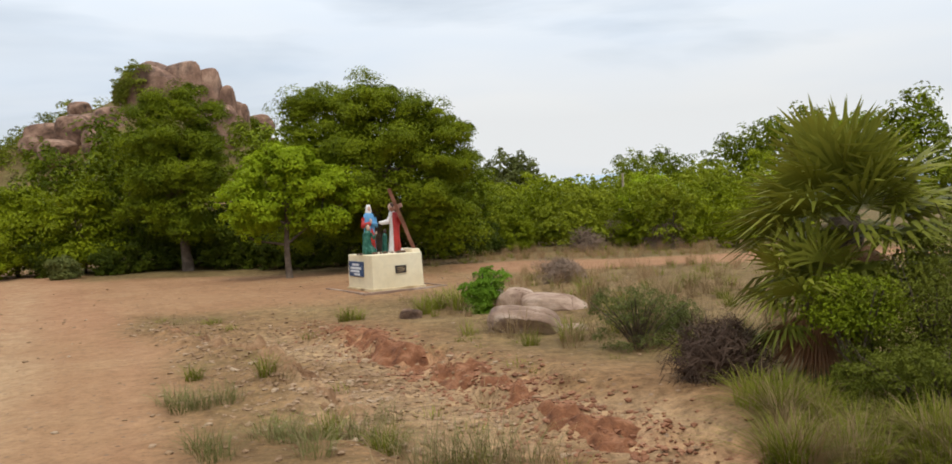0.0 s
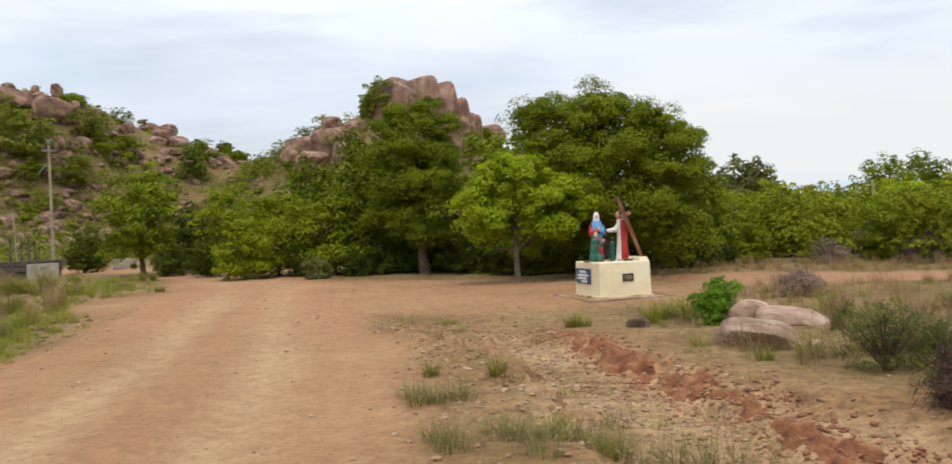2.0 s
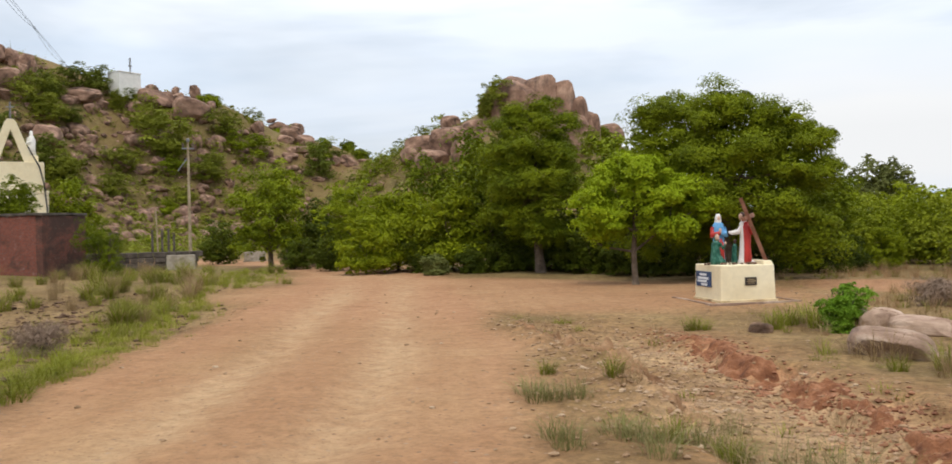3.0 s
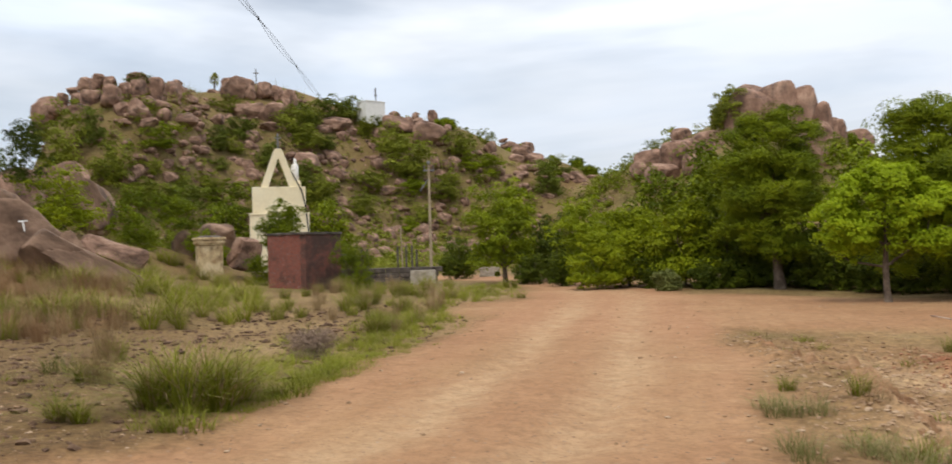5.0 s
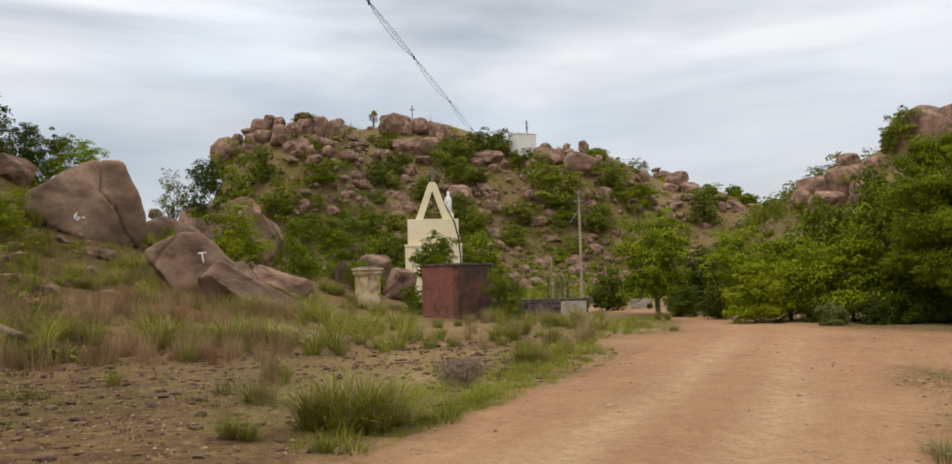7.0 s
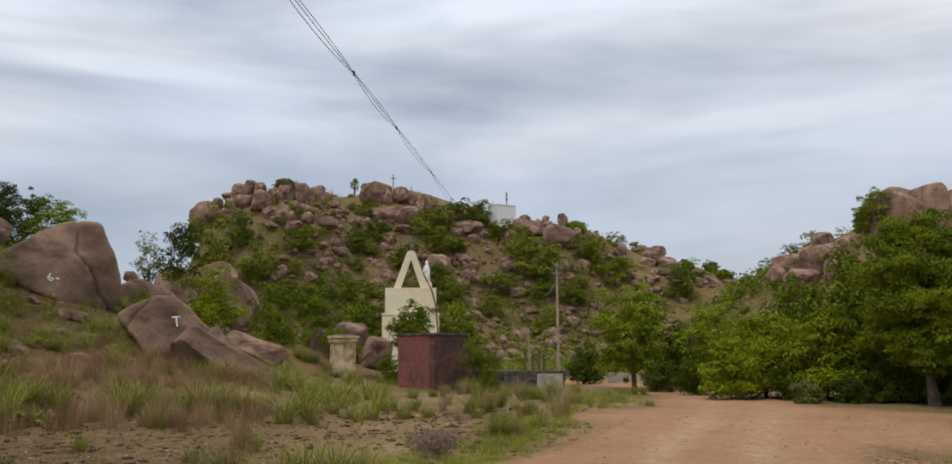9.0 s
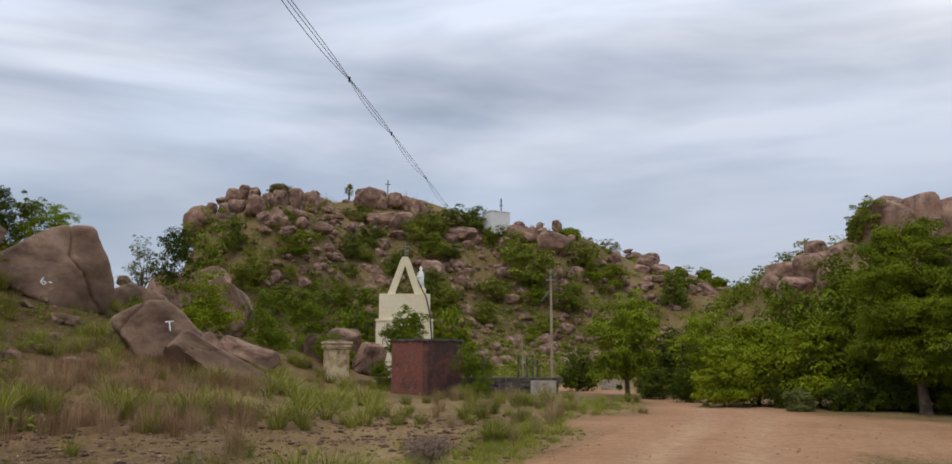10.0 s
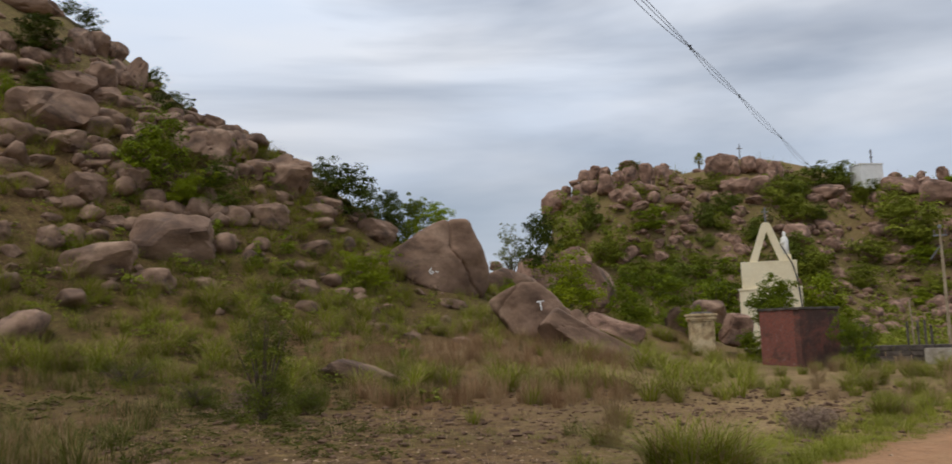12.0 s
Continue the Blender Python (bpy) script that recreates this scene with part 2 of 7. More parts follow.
# ---------------------------------------------------------------- mesh helpers
def mesh_of(name, verts, faces, mats=(), smooth=False, idx=None):
    """A mesh out of an array of corners and an array of faces of one size."""
    verts, faces = np.asarray(verts, dtype=np.float32), np.asarray(faces, dtype=np.int32)
    me = bpy.data.meshes.new(name)
    k = faces.shape[1]
    me.vertices.add(len(verts))
    me.vertices.foreach_set("co", verts.ravel())
    me.loops.add(faces.size)
    me.loops.foreach_set("vertex_index", faces.ravel())
    me.polygons.add(len(faces))
    me.polygons.foreach_set("loop_start", np.arange(0, faces.size, k, dtype=np.int32))
    me.polygons.foreach_set("use_smooth", np.full(len(faces), smooth))
    for m in mats:
        me.materials.append(m)
    if idx is not None:
        me.polygons.foreach_set("material_index", np.asarray(idx, dtype=np.int32))
    me.update(calc_edges=True)
    return me


def bm_mesh(name, bm, mat, smooth=False):
    me = bpy.data.meshes.new(name)
    bm.to_mesh(me)
    bm.free()
    for m in (mat if isinstance(mat, (list, tuple)) else [mat]):
        me.materials.append(m)
    me.polygons.foreach_set("use_smooth", np.full(len(me.polygons), smooth))
    return me


def part(name, bm, material, parent, label="", smooth=False):
    me = bm if isinstance(bm, bpy.types.Mesh) else bm_mesh(name, bm, material, smooth)
    ob = new(name, me)
    ob.parent = parent
    return tagged(ob, label)


def thing(name, at, label, category, group="", kind="", turn=0.0):
    ob = new(name)
    ob.matrix_basis = pose(at[0], at[1], at[2], 0, 0, turn)
    return tagged(ob, label, category, group, kind)


def box(bm, x0, y0, z0, x1, y1, z1, bevel=0.0, taper=0.0, mat=0):
    """A box between two corners, bevelled; its top may draw in."""
    res = bmesh.ops.create_cube(bm, size=1.0)
    vs = res["verts"]
    for v in vs:
        k = 1 - taper if v.co.z > 0 else 1
        v.co = Vector(((x0 + x1) / 2 + v.co.x * (x1 - x0) * k, (y0 + y1) / 2 + v.co.y * (y1 - y0) * k, z0 + (v.co.z + 0.5) * (z1 - z0)))
    fs = {f for v in vs for f in v.link_faces}
    for f in fs:
        f.material_index = mat
    if bevel:
        bmesh.ops.bevel(bm, geom=list({e for f in fs for e in f.edges}), offset=bevel, segments=2, affect="EDGES", profile=0.6)
    return vs


def tube(bm, pts, radii, sides=8, cap=True, mat=0):
    """A tapered round rod along points."""
    pts = [Vector(p) for p in pts]
    rings = []
    for i, p in enumerate(pts):
        d = (pts[min(i + 1, len(pts) - 1)] - pts[max(i - 1, 0)]).normalized()
        ref = Vector((0, 0, 1)) if abs(d.z) < 0.9 else Vector((1, 0, 0))
        u = d.cross(ref).normalized()
        w = d.cross(u)
        r = radii[i] if isinstance(radii, (list, tuple)) else radii
        rings.append([bm.verts.new(p + (u * math.cos(2 * math.pi * k / sides) + w * math.sin(2 * math.pi * k / sides)) * r) for k in range(sides)])
    for a, b in zip(rings, rings[1:]):
        for k in range(sides):
            f = bm.faces.new((a[k], a[(k + 1) % sides], b[(k + 1) % sides], b[k]))
            f.material_index = mat
    if cap:
        for ring in (rings[0], rings[-1]):
            f = bm.faces.new(ring)
            f.material_index = mat


# where one stands on the path when facing a bearing: bearing, its correction, x, y
STAND = np.array([(-180, 0, 0, 0), (0, 0, 0, 0), (20, 0.2, -0.01, -0.18), (36, 0.3, 0.15, -0.62), (48, 0.35, 0.33, -0.75), (58, 0.42, 0.50, -0.88), (71, 0.62, 0.66, -1.07), (180, 0.8, 0.66, -1.07)])


def polar(az, d):
    """The place at a bearing, counted to the left from straight ahead, and a distance."""
    fix, x, y = (float(np.interp(az, STAND[:, 0], STAND[:, k])) for k in (1, 2, 3))
    a = radians(az - fix)
    return x - math.sin(a) * d, y + math.cos(a) * d


# ---------------------------------------------------------------- the lie of the land
def hash2(ix, iy, seed):
    v = np.sin(ix * 127.1 + iy * 311.7 + seed * 74.7) * 43758.5453
    return v - np.floor(v)


def vnoise(x, y, seed=0):
    ix, iy = np.floor(x), np.floor(y)
    fx, fy = x - ix, y - iy
    fx, fy = fx * fx * (3 - 2 * fx), fy * fy * (3 - 2 * fy)
    a, b = hash2(ix, iy, seed), hash2(ix + 1, iy, seed)
    c, d = hash2(ix, iy + 1, seed), hash2(ix + 1, iy + 1, seed)
    return (a + (b - a) * fx) * (1 - fy) + (c + (d - c) * fx) * fy - 0.5


def fbm(x, y, scale, octaves=4, seed=0):
    s, amp, tot = 0.0, 1.0, 0.0
    for k in range(octaves):
        s = s + amp * vnoise(x / scale * 2 ** k, y / scale * 2 ** k, seed + k)
        amp *= 0.5
    return s


def smooth(a, b, v):
    t = np.clip((v - a) / (b - a), 0, 1)
    return t * t * (3 - 2 * t)


def along(x, y, line, signed=False):
    """Distance to a line of points, and how far along it, in 0 to 1; signed: positive to the left of its way."""
    best, pos, sgn = np.full(np.shape(x), 1e9), np.zeros(np.shape(x)), np.ones(np.shape(x))
    n = len(line) - 1
    for i in range(n):
        (ax, ay), (bx, by) = line[i], line[i + 1]
        dx, dy = bx - ax, by - ay
        t = np.clip(((x - ax) * dx + (y - ay) * dy) / (dx * dx + dy * dy), 0, 1)
        d = np.hypot(x - ax - t * dx, y - ay - t * dy)
        pos = np.where(d < best, (i + t) / n, pos)
        sgn = np.where(d < best, np.sign(dx * (y - ay) - dy * (x - ax)), sgn)
        best = np.minimum(best, d)
    return (best * sgn if signed else best), pos


# bearing, distance, height, half widths across and along, steepness
HILLS = [(112.3, 68.0, 31.6, 32.4, 24.0, 2.1), (90.2, 59.7, 14.6, 16.0, 18.7, 2.8), (61.4, 120.0, 22.3, 12.5, 24.1, 4.7), (53.2, 134.9, 27.7, 20.0, 28.1, 2.5),
         (43.1, 139.6, 22.0, 19.0, 26.1, 3.8), (35.0, 143.9, 15.8, 11.5, 25.0, 3.7), (30.3, 140.0, 11.6, 10.0, 24.0, 3.0), (19.3, 128.4, 16.0, 10.9, 14.5, 2.8), (21.0, 122.0, 17.4, 22.0, 23.7, 3.1), (74.6, 48.0, 3.4, 6.5, 10.0, 3.0), (64.0, 54.0, 2.6, 8.0, 10.0, 2.5)]
ROAD = [(-3.6, -40), (-4.2, -6), (-4.5, 5.2), (-6.4, 9.5), (-9.3, 15.2), (-13.6, 23.5), (-19.4, 32.0), (-28.0, 37.6), (-42.0, 41.5)]
TRENCH = [(-4.3, 14.4), (-2.4, 11.4), (-1.5, 9.6), (-0.7, 8.0), (-0.1, 7.0), (0.6, 6.1)]
EDGE = [(-5.14, 13.65), (-3.55, 11.3), (-2.79, 10.6), (-2.33, 10.0), (-1.83, 8.6), (-1.4, 8.0), (-1.1, 7.2)]
BANK = [(-2.99, 14.2), (-1.65, 11.9), (-0.75, 9.6), (-0.07, 8.35), (0.39, 7.55), (0.64, 6.8), (0.97, 6.3), (1.6, 5.5)]


def hills(x, y):
    z = np.zeros(np.shape(x))
    for az, d, h, st, sr, pw in HILLS:
        a = radians(az)
        cx, cy = polar(az, d)
        u = ((x - cx) * -math.sin(a) + (y - cy) * math.cos(a)) / sr
        v = ((x - cx) * math.cos(a) + (y - cy) * math.sin(a)) / st
        z = z + (h * np.exp(-np.hypot(u, v) ** pw)) ** 3
    return np.cbrt(z)


def land(x, y):
    """Height of the ground, and how much road, red earth and grass lie there."""
    x, y = np.asarray(x, dtype=float), np.asarray(y, dtype=float)
    h = hills(x, y)
    dr, _ = along(x, y, ROAD)
    wob = fbm(x, y, 2.5, 3, 5) * 1.1
    road = 1 - smooth(2.1, 3.5, dr + wob)
    # the worn forecourt between the road and the trees
    court = (1 - smooth(0.75, 1.1, np.hypot((x + 8.5) / 9.0, (y - 21.0) / 6.2) + 0.12 * wob)) * (1 - smooth(24, 27, y + 0.35 * (x + 6)))
    lane = (1 - smooth(1.2, 2.6, np.abs(y - 23.5 + 0.12 * (x - 4)) + wob)) * smooth(-2, 1, x) * (1 - smooth(16, 22, x))
    worn = np.maximum(np.maximum(road, court * 0.9), lane * 0.85)
    dt, pt = along(x, y, TRENCH)
    sb, pb = along(x, y, BANK, True)
    db = np.abs(sb)
    se, pe = along(x, y, EDGE, True)
    fine = fbm(x, y, 0.55, 4, 9)
    wide = 0.9 + 0.5 * pt
    tr = (1 - smooth(wide * 0.55, wide * 1.1, dt + 0.35 * fine)) * smooth(0.0, 0.08, pt)
    bank = (1 - smooth(0.06, 0.40, db + 0.55 * fine)) * smooth(0.0, 0.12, pb)
    red = np.clip(np.maximum(0.36 * (1 - smooth(1.0, 2.6, dt + wob)), np.maximum(bank, 0.35 * tr)), 0, 1)
    red = np.maximum(red, np.maximum(lane * 0.75, court * 0.38))
    near = 1 - smooth(25, 45, np.hypot(x, y))
    z = h + fbm(x, y, 7.0, 3, 2) * 0.22 * (1 - 0.75 * worn) + fbm(x, y, 0.8, 4, 3) * 0.06 * (1 - 0.6 * worn) * near
    z = z + fbm(x, y, 9.0, 4, 7) * 0.22 * np.minimum(h, 6.0)
    lip = smooth(-0.10, 0.10, sb + 0.55 * fine) * (1 - smooth(0.4, 2.8, sb)) * smooth(0.0, 0.15, pb) * (1 - smooth(0.93, 1.0, pb))
    crumb = fbm(x, y, 0.22, 3, 19)
    z = z - 0.13 * tr + lip * 0.09 + bank * (0.12 * np.maximum(fine, -0.25) + 0.08 * crumb) + 0.05 * near * tr * fine + 0.02 * near * tr * crumb
    z = z + (0.14 + 0.10 * crumb) * smooth(-0.08, 0.08, -se + 0.55 * fine) * (1 - smooth(0.1, 0.8, -se)) * (pe > 0.01) * (pe < 0.99)
    red = np.maximum(red, 0.8 * np.exp(-((se - 0.1) / 0.25) ** 2) * (pe > 0.01) * (pe < 0.9))
    # cart ruts in the road
    z = z - 0.035 * road * (np.exp(-((dr - 0.85) / 0.28) ** 2))
    grass = np.clip(0.5 + 1.1 * fbm(x, y, 5.0, 4, 11), 0, 1) * (1 - worn) * (1 - np.clip(red * 1.2, 0, 1))
    bare = smooth(0.1, 0.5, fbm(x, y, 11.0, 3, 14) + 0.45 * (1 - smooth(10, 26, np.hypot(x + 16, y - 8))))
    grass = np.clip(grass * (1 - 0.75 * bare) + smooth(0.3, 3.0, h) * np.clip(0.45 + 0.9 * fbm(x, y, 9.0, 4, 33), 0, 0.9), 0, 1)
    land.track = road * np.clip(0.9 * np.exp(-((dr - 0.85 + 0.2 * wob) / 0.42) ** 2) * (0.75 + 1.0 * fbm(x, y, 3.0, 3, 31)), 0, 1)
    # dark weedy soil at the foot of the near slope
    weedy = smooth(74, 90, np.degrees(np.arctan2(-x, y))) * (1 - smooth(112, 140, np.degrees(np.arctan2(-x, y)))) * (1 - smooth(24, 36, np.hypot(x, y))) * (1 - worn)
    # how far the soil turns darker and redder on the near slope's side
    land.dark_soil = smooth(56, 78, np.degrees(np.arctan2(-x, y))) * (1 - smooth(112, 140, np.degrees(np.arctan2(-x, y)))) * (1 - smooth(44, 60, np.hypot(x, y))) * (1 - worn)
    grass = np.maximum(grass, weedy * np.clip(0.75 + 0.8 * fbm(x, y, 2.5, 3, 71), 0, 1))
    grass = grass * (1 - 0.65 * smooth(-5, -1, x) * (1 - smooth(20, 30, y)))
    # sandy floor of the trench, and the redder right-hand side of the road
    land.track = np.maximum(land.track, 0.9 * tr * smooth(0.0, 0.4, 0.30 + fbm(x, y, 1.3, 3, 23)))
    red = np.maximum(red, 0.34 * worn * smooth(0.05, 0.45, 0.2 + fbm(x, y, 3.5, 3, 41) + 0.35 * smooth(-1.0, 2.0, x + 4.5 + 0.55 * (y - 5.0))) * (1 - smooth(11, 16, y)))
    red = np.maximum(red, road * np.maximum(0.46 * smooth(0.9, 2.3, dr + 0.4 * wob), 0.62 * smooth(8, 16, y)))
    az_, d_ = np.degrees(np.arctan2(-x, y)), np.hypot(x, y)
    z = z + 1.0 * smooth(20, 36, d_) * (1 - smooth(46, 56, d_)) * smooth(56.5, 65, az_) * (1 - smooth(108, 132, az_))
    # a saddle in the crest of the near slope
    z = z - 0.9 * smooth(45, 53, d_) * (1 - smooth(66, 84, d_)) * smooth(76, 82, az_) * (1 - smooth(89, 94, az_))
    return z, worn, red, grass


def ground_z(x, y):
    return float(land(np.array([x]), np.array([y]))[0][0])


def crest(az):
    """How far off the skyline of the hills lies at a bearing."""
    d = np.linspace(60, 190, 261)
    p = np.array([polar(az, v) for v in d])
    return float(d[np.argmax((land(p[:, 0], p[:, 1])[0] - EYE) / d)])


def graded(lo, hi, step, far):
    """Coordinates that lie close together between lo and hi, and ever wider apart beyond."""
    mid = list(np.arange(lo, hi + step / 2, step))
    up, s = [mid[-1]], step
    while up[-1] < far:
        s = min(s * 1.07, 400)
        if up[-1] < 190:
            s = min(s, 4.6)
        up.append(up[-1] + s)
    dn, s = [mid[0]], step
    while dn[-1] > -far:
        s = min(s * 1.07, 400)
        if dn[-1] > -170:
            s = min(s, 4.6)
        dn.append(dn[-1] - s)
    return np.array(dn[:0:-1] + mid + up[1:])


def ground_material():
    m, n, l, b = nodes_of("earth")
    co = n.new("ShaderNodeTexCoord")
    att = {}
    for k in ("worn", "red", "grassy", "track", "dark_soil"):
        a = n.new("ShaderNodeAttribute")
        a.attribute_name = k
        att[k] = a.outputs["Fac"]
    p = co.outputs["Object"]
    n1, n2, n3 = noise_node(n, l, 0.35, 5, p), noise_node(n, l, 2.6, 6, p, 0.65), noise_node(n, l, 16.0, 6, p, 0.7)
    soil = ramp_node(n, l, n1.outputs["Fac"], [(0.3, (0.135, 0.082, 0.036)), (0.5, (0.215, 0.138, 0.064)), (0.7, (0.310, 0.215, 0.105))]).outputs["Color"]
    road = ramp_node(n, l, n1.outputs["Fac"], [(0.3, (0.240, 0.127, 0.061)), (0.5, (0.308, 0.178, 0.090)), (0.7, (0.372, 0.237, 0.124))]).outputs["Color"]
    red = ramp_node(n, l, n2.outputs["Fac"], [(0.3, (0.22, 0.100, 0.050)), (0.6, (0.37, 0.188, 0.098)), (0.8, (0.49, 0.28, 0.165))]).outputs["Color"]
    dust = ramp_node(n, l, n2.outputs["Fac"], [(0.3, (0.30, 0.148, 0.080)), (0.6, (0.415, 0.222, 0.126)), (0.8, (0.50, 0.298, 0.182))]).outputs["Color"]
    red = mix_node(n, l, att["worn"], red, dust)
    grass = ramp_node(n, l, n2.outputs["Fac"], [(0.3, (0.042, 0.030, 0.010)), (0.55, (0.090, 0.068, 0.020)), (0.75, (0.155, 0.115, 0.040))]).outputs["Color"]
    grass_far = ramp_node(n, l, n2.outputs["Fac"], [(0.3, (0.070, 0.056, 0.022)), (0.55, (0.150, 0.124, 0.046)), (0.75, (0.240, 0.195, 0.082))]).outputs["Color"]
    grass = mix_node(n, l, att["dark_soil"], grass_far, grass)
    lay = n.new("ShaderNodeMapping")
    lay.vector_type = "TEXTURE"
    lay.inputs["Rotation"].default_value = (0, 0, radians(26))
    lay.inputs["Scale"].default_value = (0.5, 11.0, 1.0)
    l.new(p, lay.inputs["Vector"])
    drag = noise_node(n, l, 1.0, 6, lay.outputs["Vector"], 0.65)
    road = mix_node(n, l, 0.7, road, ramp_node(n, l, drag.outputs["Fac"], [(0.32, (0.80, 0.75, 0.70)), (0.5, (1.0, 1.0, 1.0)), (0.68, (1.15, 1.17, 1.19))]).outputs["Color"], "MULTIPLY")
    dark = ramp_node(n, l, n2.outputs["Fac"], [(0.3, (0.072, 0.038, 0.017)), (0.55, (0.158, 0.091, 0.042)), (0.75, (0.270, 0.168, 0.082))]).outputs["Color"]
    soil = mix_node(n, l, att["dark_soil"], soil, dark)
    c = mix_node(n, l, att["worn"], soil, road)
    trk = n.new("ShaderNodeMath")
    trk.operation = "MULTIPLY"
    l.new(att["track"], trk.inputs[0])
    l.new(ramp_node(n, l, n2.outputs["Fac"], [(0.3, (0.3, 0.3, 0.3)), (0.65, (1, 1, 1))]).outputs["Color"], trk.inputs[1])
    c = mix_node(n, l, att["red"], c, red)
    c = mix_node(n, l, trk.outputs[0], c, (0.435, 0.290, 0.166))
    gm = n.new("ShaderNodeMath")
    gm.operation = "MULTIPLY"
    gr = ramp_node(n, l, n2.outputs["Fac"], [(0.35, (0.35, 0.35, 0.35)), (0.6, (1, 1, 1))]).outputs["Color"]
    l.new(att["grassy"], gm.inputs[0])
    l.new(gr, gm.inputs[1])
    c = mix_node(n, l, gm.outputs[0], c, grass)
    g = ramp_node(n, l, n3.outputs["Fac"], [(0.28, (0.42, 0.40, 0.37)), (0.48, (0.95, 0.95, 0.95)), (0.74, (1.4, 1.36, 1.3))]).outputs["Color"]
    speck = n.new("ShaderNodeMath")
    speck.operation = "MULTIPLY_ADD"
    speck.inputs[1].default_value, speck.inputs[2].default_value = -0.45, 0.85
    l.new(att["worn"], speck.inputs[0])
    c = mix_node(n, l, speck.outputs[0], c, g, "MULTIPLY")
    mott = n.new("ShaderNodeMath")
    mott.operation = "MULTIPLY_ADD"
    mott.inputs[1].default_value, mott.inputs[2].default_value = -0.55, 0.90
    l.new(att["worn"], mott.inputs[0])
    n4 = noise_node(n, l, 6.0, 5, p, 0.6)
    c = mix_node(n, l, mott.outputs[0], c, ramp_node(n, l, n4.outputs["Fac"], [(0.32, (0.60, 0.57, 0.54)), (0.5, (1.0, 1.0, 1.0)), (0.68, (1.28, 1.27, 1.24))]).outputs["Color"], "MULTIPLY")
    vo2 = n.new("ShaderNodeTexVoronoi")
    vo2.inputs["Scale"].default_value = 19.0
    l.new(p, vo2.inputs["Vector"])
    peb2 = ramp_node(n, l, vo2.outputs["Distance"], [(0.13, (0.6, 0.6, 0.6)), (0.22, (0, 0, 0))]).outputs["Color"]
    c = mix_node(n, l, peb2, c, mix_node(n, l, vo2.outputs["Color"], (0.08, 0.043, 0.026), (0.32, 0.215, 0.125)))
    vo = n.new("ShaderNodeTexVoronoi")
    vo.inputs["Scale"].default_value = 7.0
    l.new(p, vo.inputs["Vector"])
    peb = ramp_node(n, l, vo.outputs["Distance"], [(0.10, (1, 1, 1)), (0.17, (0, 0, 0))]).outputs["Color"]
    c = mix_node(n, l, peb, c, mix_node(n, l, vo.outputs["Color"], (0.13, 0.064, 0.038), (0.38, 0.27, 0.18)))
    l.new(c, b.inputs["Base Color"])
    b.inputs["Roughness"].default_value, b.inputs["Specular IOR Level"].default_value = 0.97, 0.15
    bump_node(n, l, n3.outputs["Fac"], 0.7, 0.04, b)
    return m


gx, gy = graded(-6.2, 2.6, 0.075, 2600), graded(4.8, 15.5, 0.085, 2600)
GX, GY = np.meshgrid(gx, gy)
GZ, g_worn, g_red, g_grass = land(GX, GY)
g_track, g_dark_soil = land.track, land.dark_soil
nx, ny = len(gx), len(gy)
ii = (np.arange(ny - 1)[:, None] * nx + np.arange(nx - 1)[None, :]).ravel()
ground_me = mesh_of("ground", np.stack([GX.ravel(), GY.ravel(), GZ.ravel()], 1), np.stack([ii, ii + 1, ii + 1 + nx, ii + nx], 1), [ground_material()], True)
for key, arr in (("worn", g_worn), ("red", g_red), ("grassy", g_grass), ("track", g_track), ("dark_soil", g_dark_soil)):
    ground_me.attributes.new(key, "FLOAT", "POINT").data.foreach_set("value", arr.ravel().astype(np.float32))
tagged(new("ground", ground_me), "dry reddish earth with a dirt road and hill slopes", "ground", kind="structure")


# far ridges, with the haze put into their blue-grey colour
def ridge(az0, az1, d, top, seed, name):
    n = 90
    bm = bmesh.new()
    rows = []
    for k in range(n):
        az = az0 + (az1 - az0) * k / (n - 1)
        x, y = polar(az, d)
        x2, y2 = polar(az, d + 500)
        h = top * (0.55 + 0.9 * float(fbm(np.array([az * 1.0]), np.array([seed * 9.0]), 9.0, 4, seed)[0])) * math.sin(math.pi * k / (n - 1)) ** 0.4
        rows.append((bm.verts.new((x, y, -5)), bm.verts.new((x, y, max(h * 0.4, 0))), bm.verts.new(((x + x2) / 2, (y + y2) / 2, h)), bm.verts.new((x2, y2, -5))))
    for a, b in zip(rows, rows[1:]):
        for k in range(3):
            bm.faces.new((a[k], b[k], b[k + 1], a[k + 1]))
    tagged(new(name, bm_mesh(name, bm, HAZE_TINT, True)), "blue haze-tinted hills on the horizon", "distant hills", kind="structure")


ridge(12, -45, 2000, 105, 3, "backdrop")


# ---------------------------------------------------------------- plants
def leaf_quads(rng, centres, normals, length, width, spread=0.45):
    """Small folded diamond leaves at centres, turned roughly to face along normals."""
    n = len(centres)
    nor = normals / (np.linalg.norm(normals, axis=1, keepdims=True) + 1e-9) + rng.normal(size=(n, 3)) * spread
    nor /= np.linalg.norm(nor, axis=1, keepdims=True) + 1e-9
    d = np.cross(nor, rng.normal(size=(n, 3)))
    d /= np.linalg.norm(d, axis=1, keepdims=True) + 1e-9
    s = np.cross(nor, d)
    ln = length * rng.uniform(0.6, 1.25, (n, 1))
    wd = width * rng.uniform(0.7, 1.2, (n, 1))
    a = centres - d * ln * 0.5
    b = centres + s * wd * 0.5 + nor * wd * 0.2
    c = centres + d * ln * 0.5 - nor * ln * 0.12
    e = centres - s * wd * 0.5 + nor * wd * 0.2
    v = np.stack([a, b, c, e], 1).reshape(-1, 3)
    return v, np.arange(4 * n).reshape(n, 4)


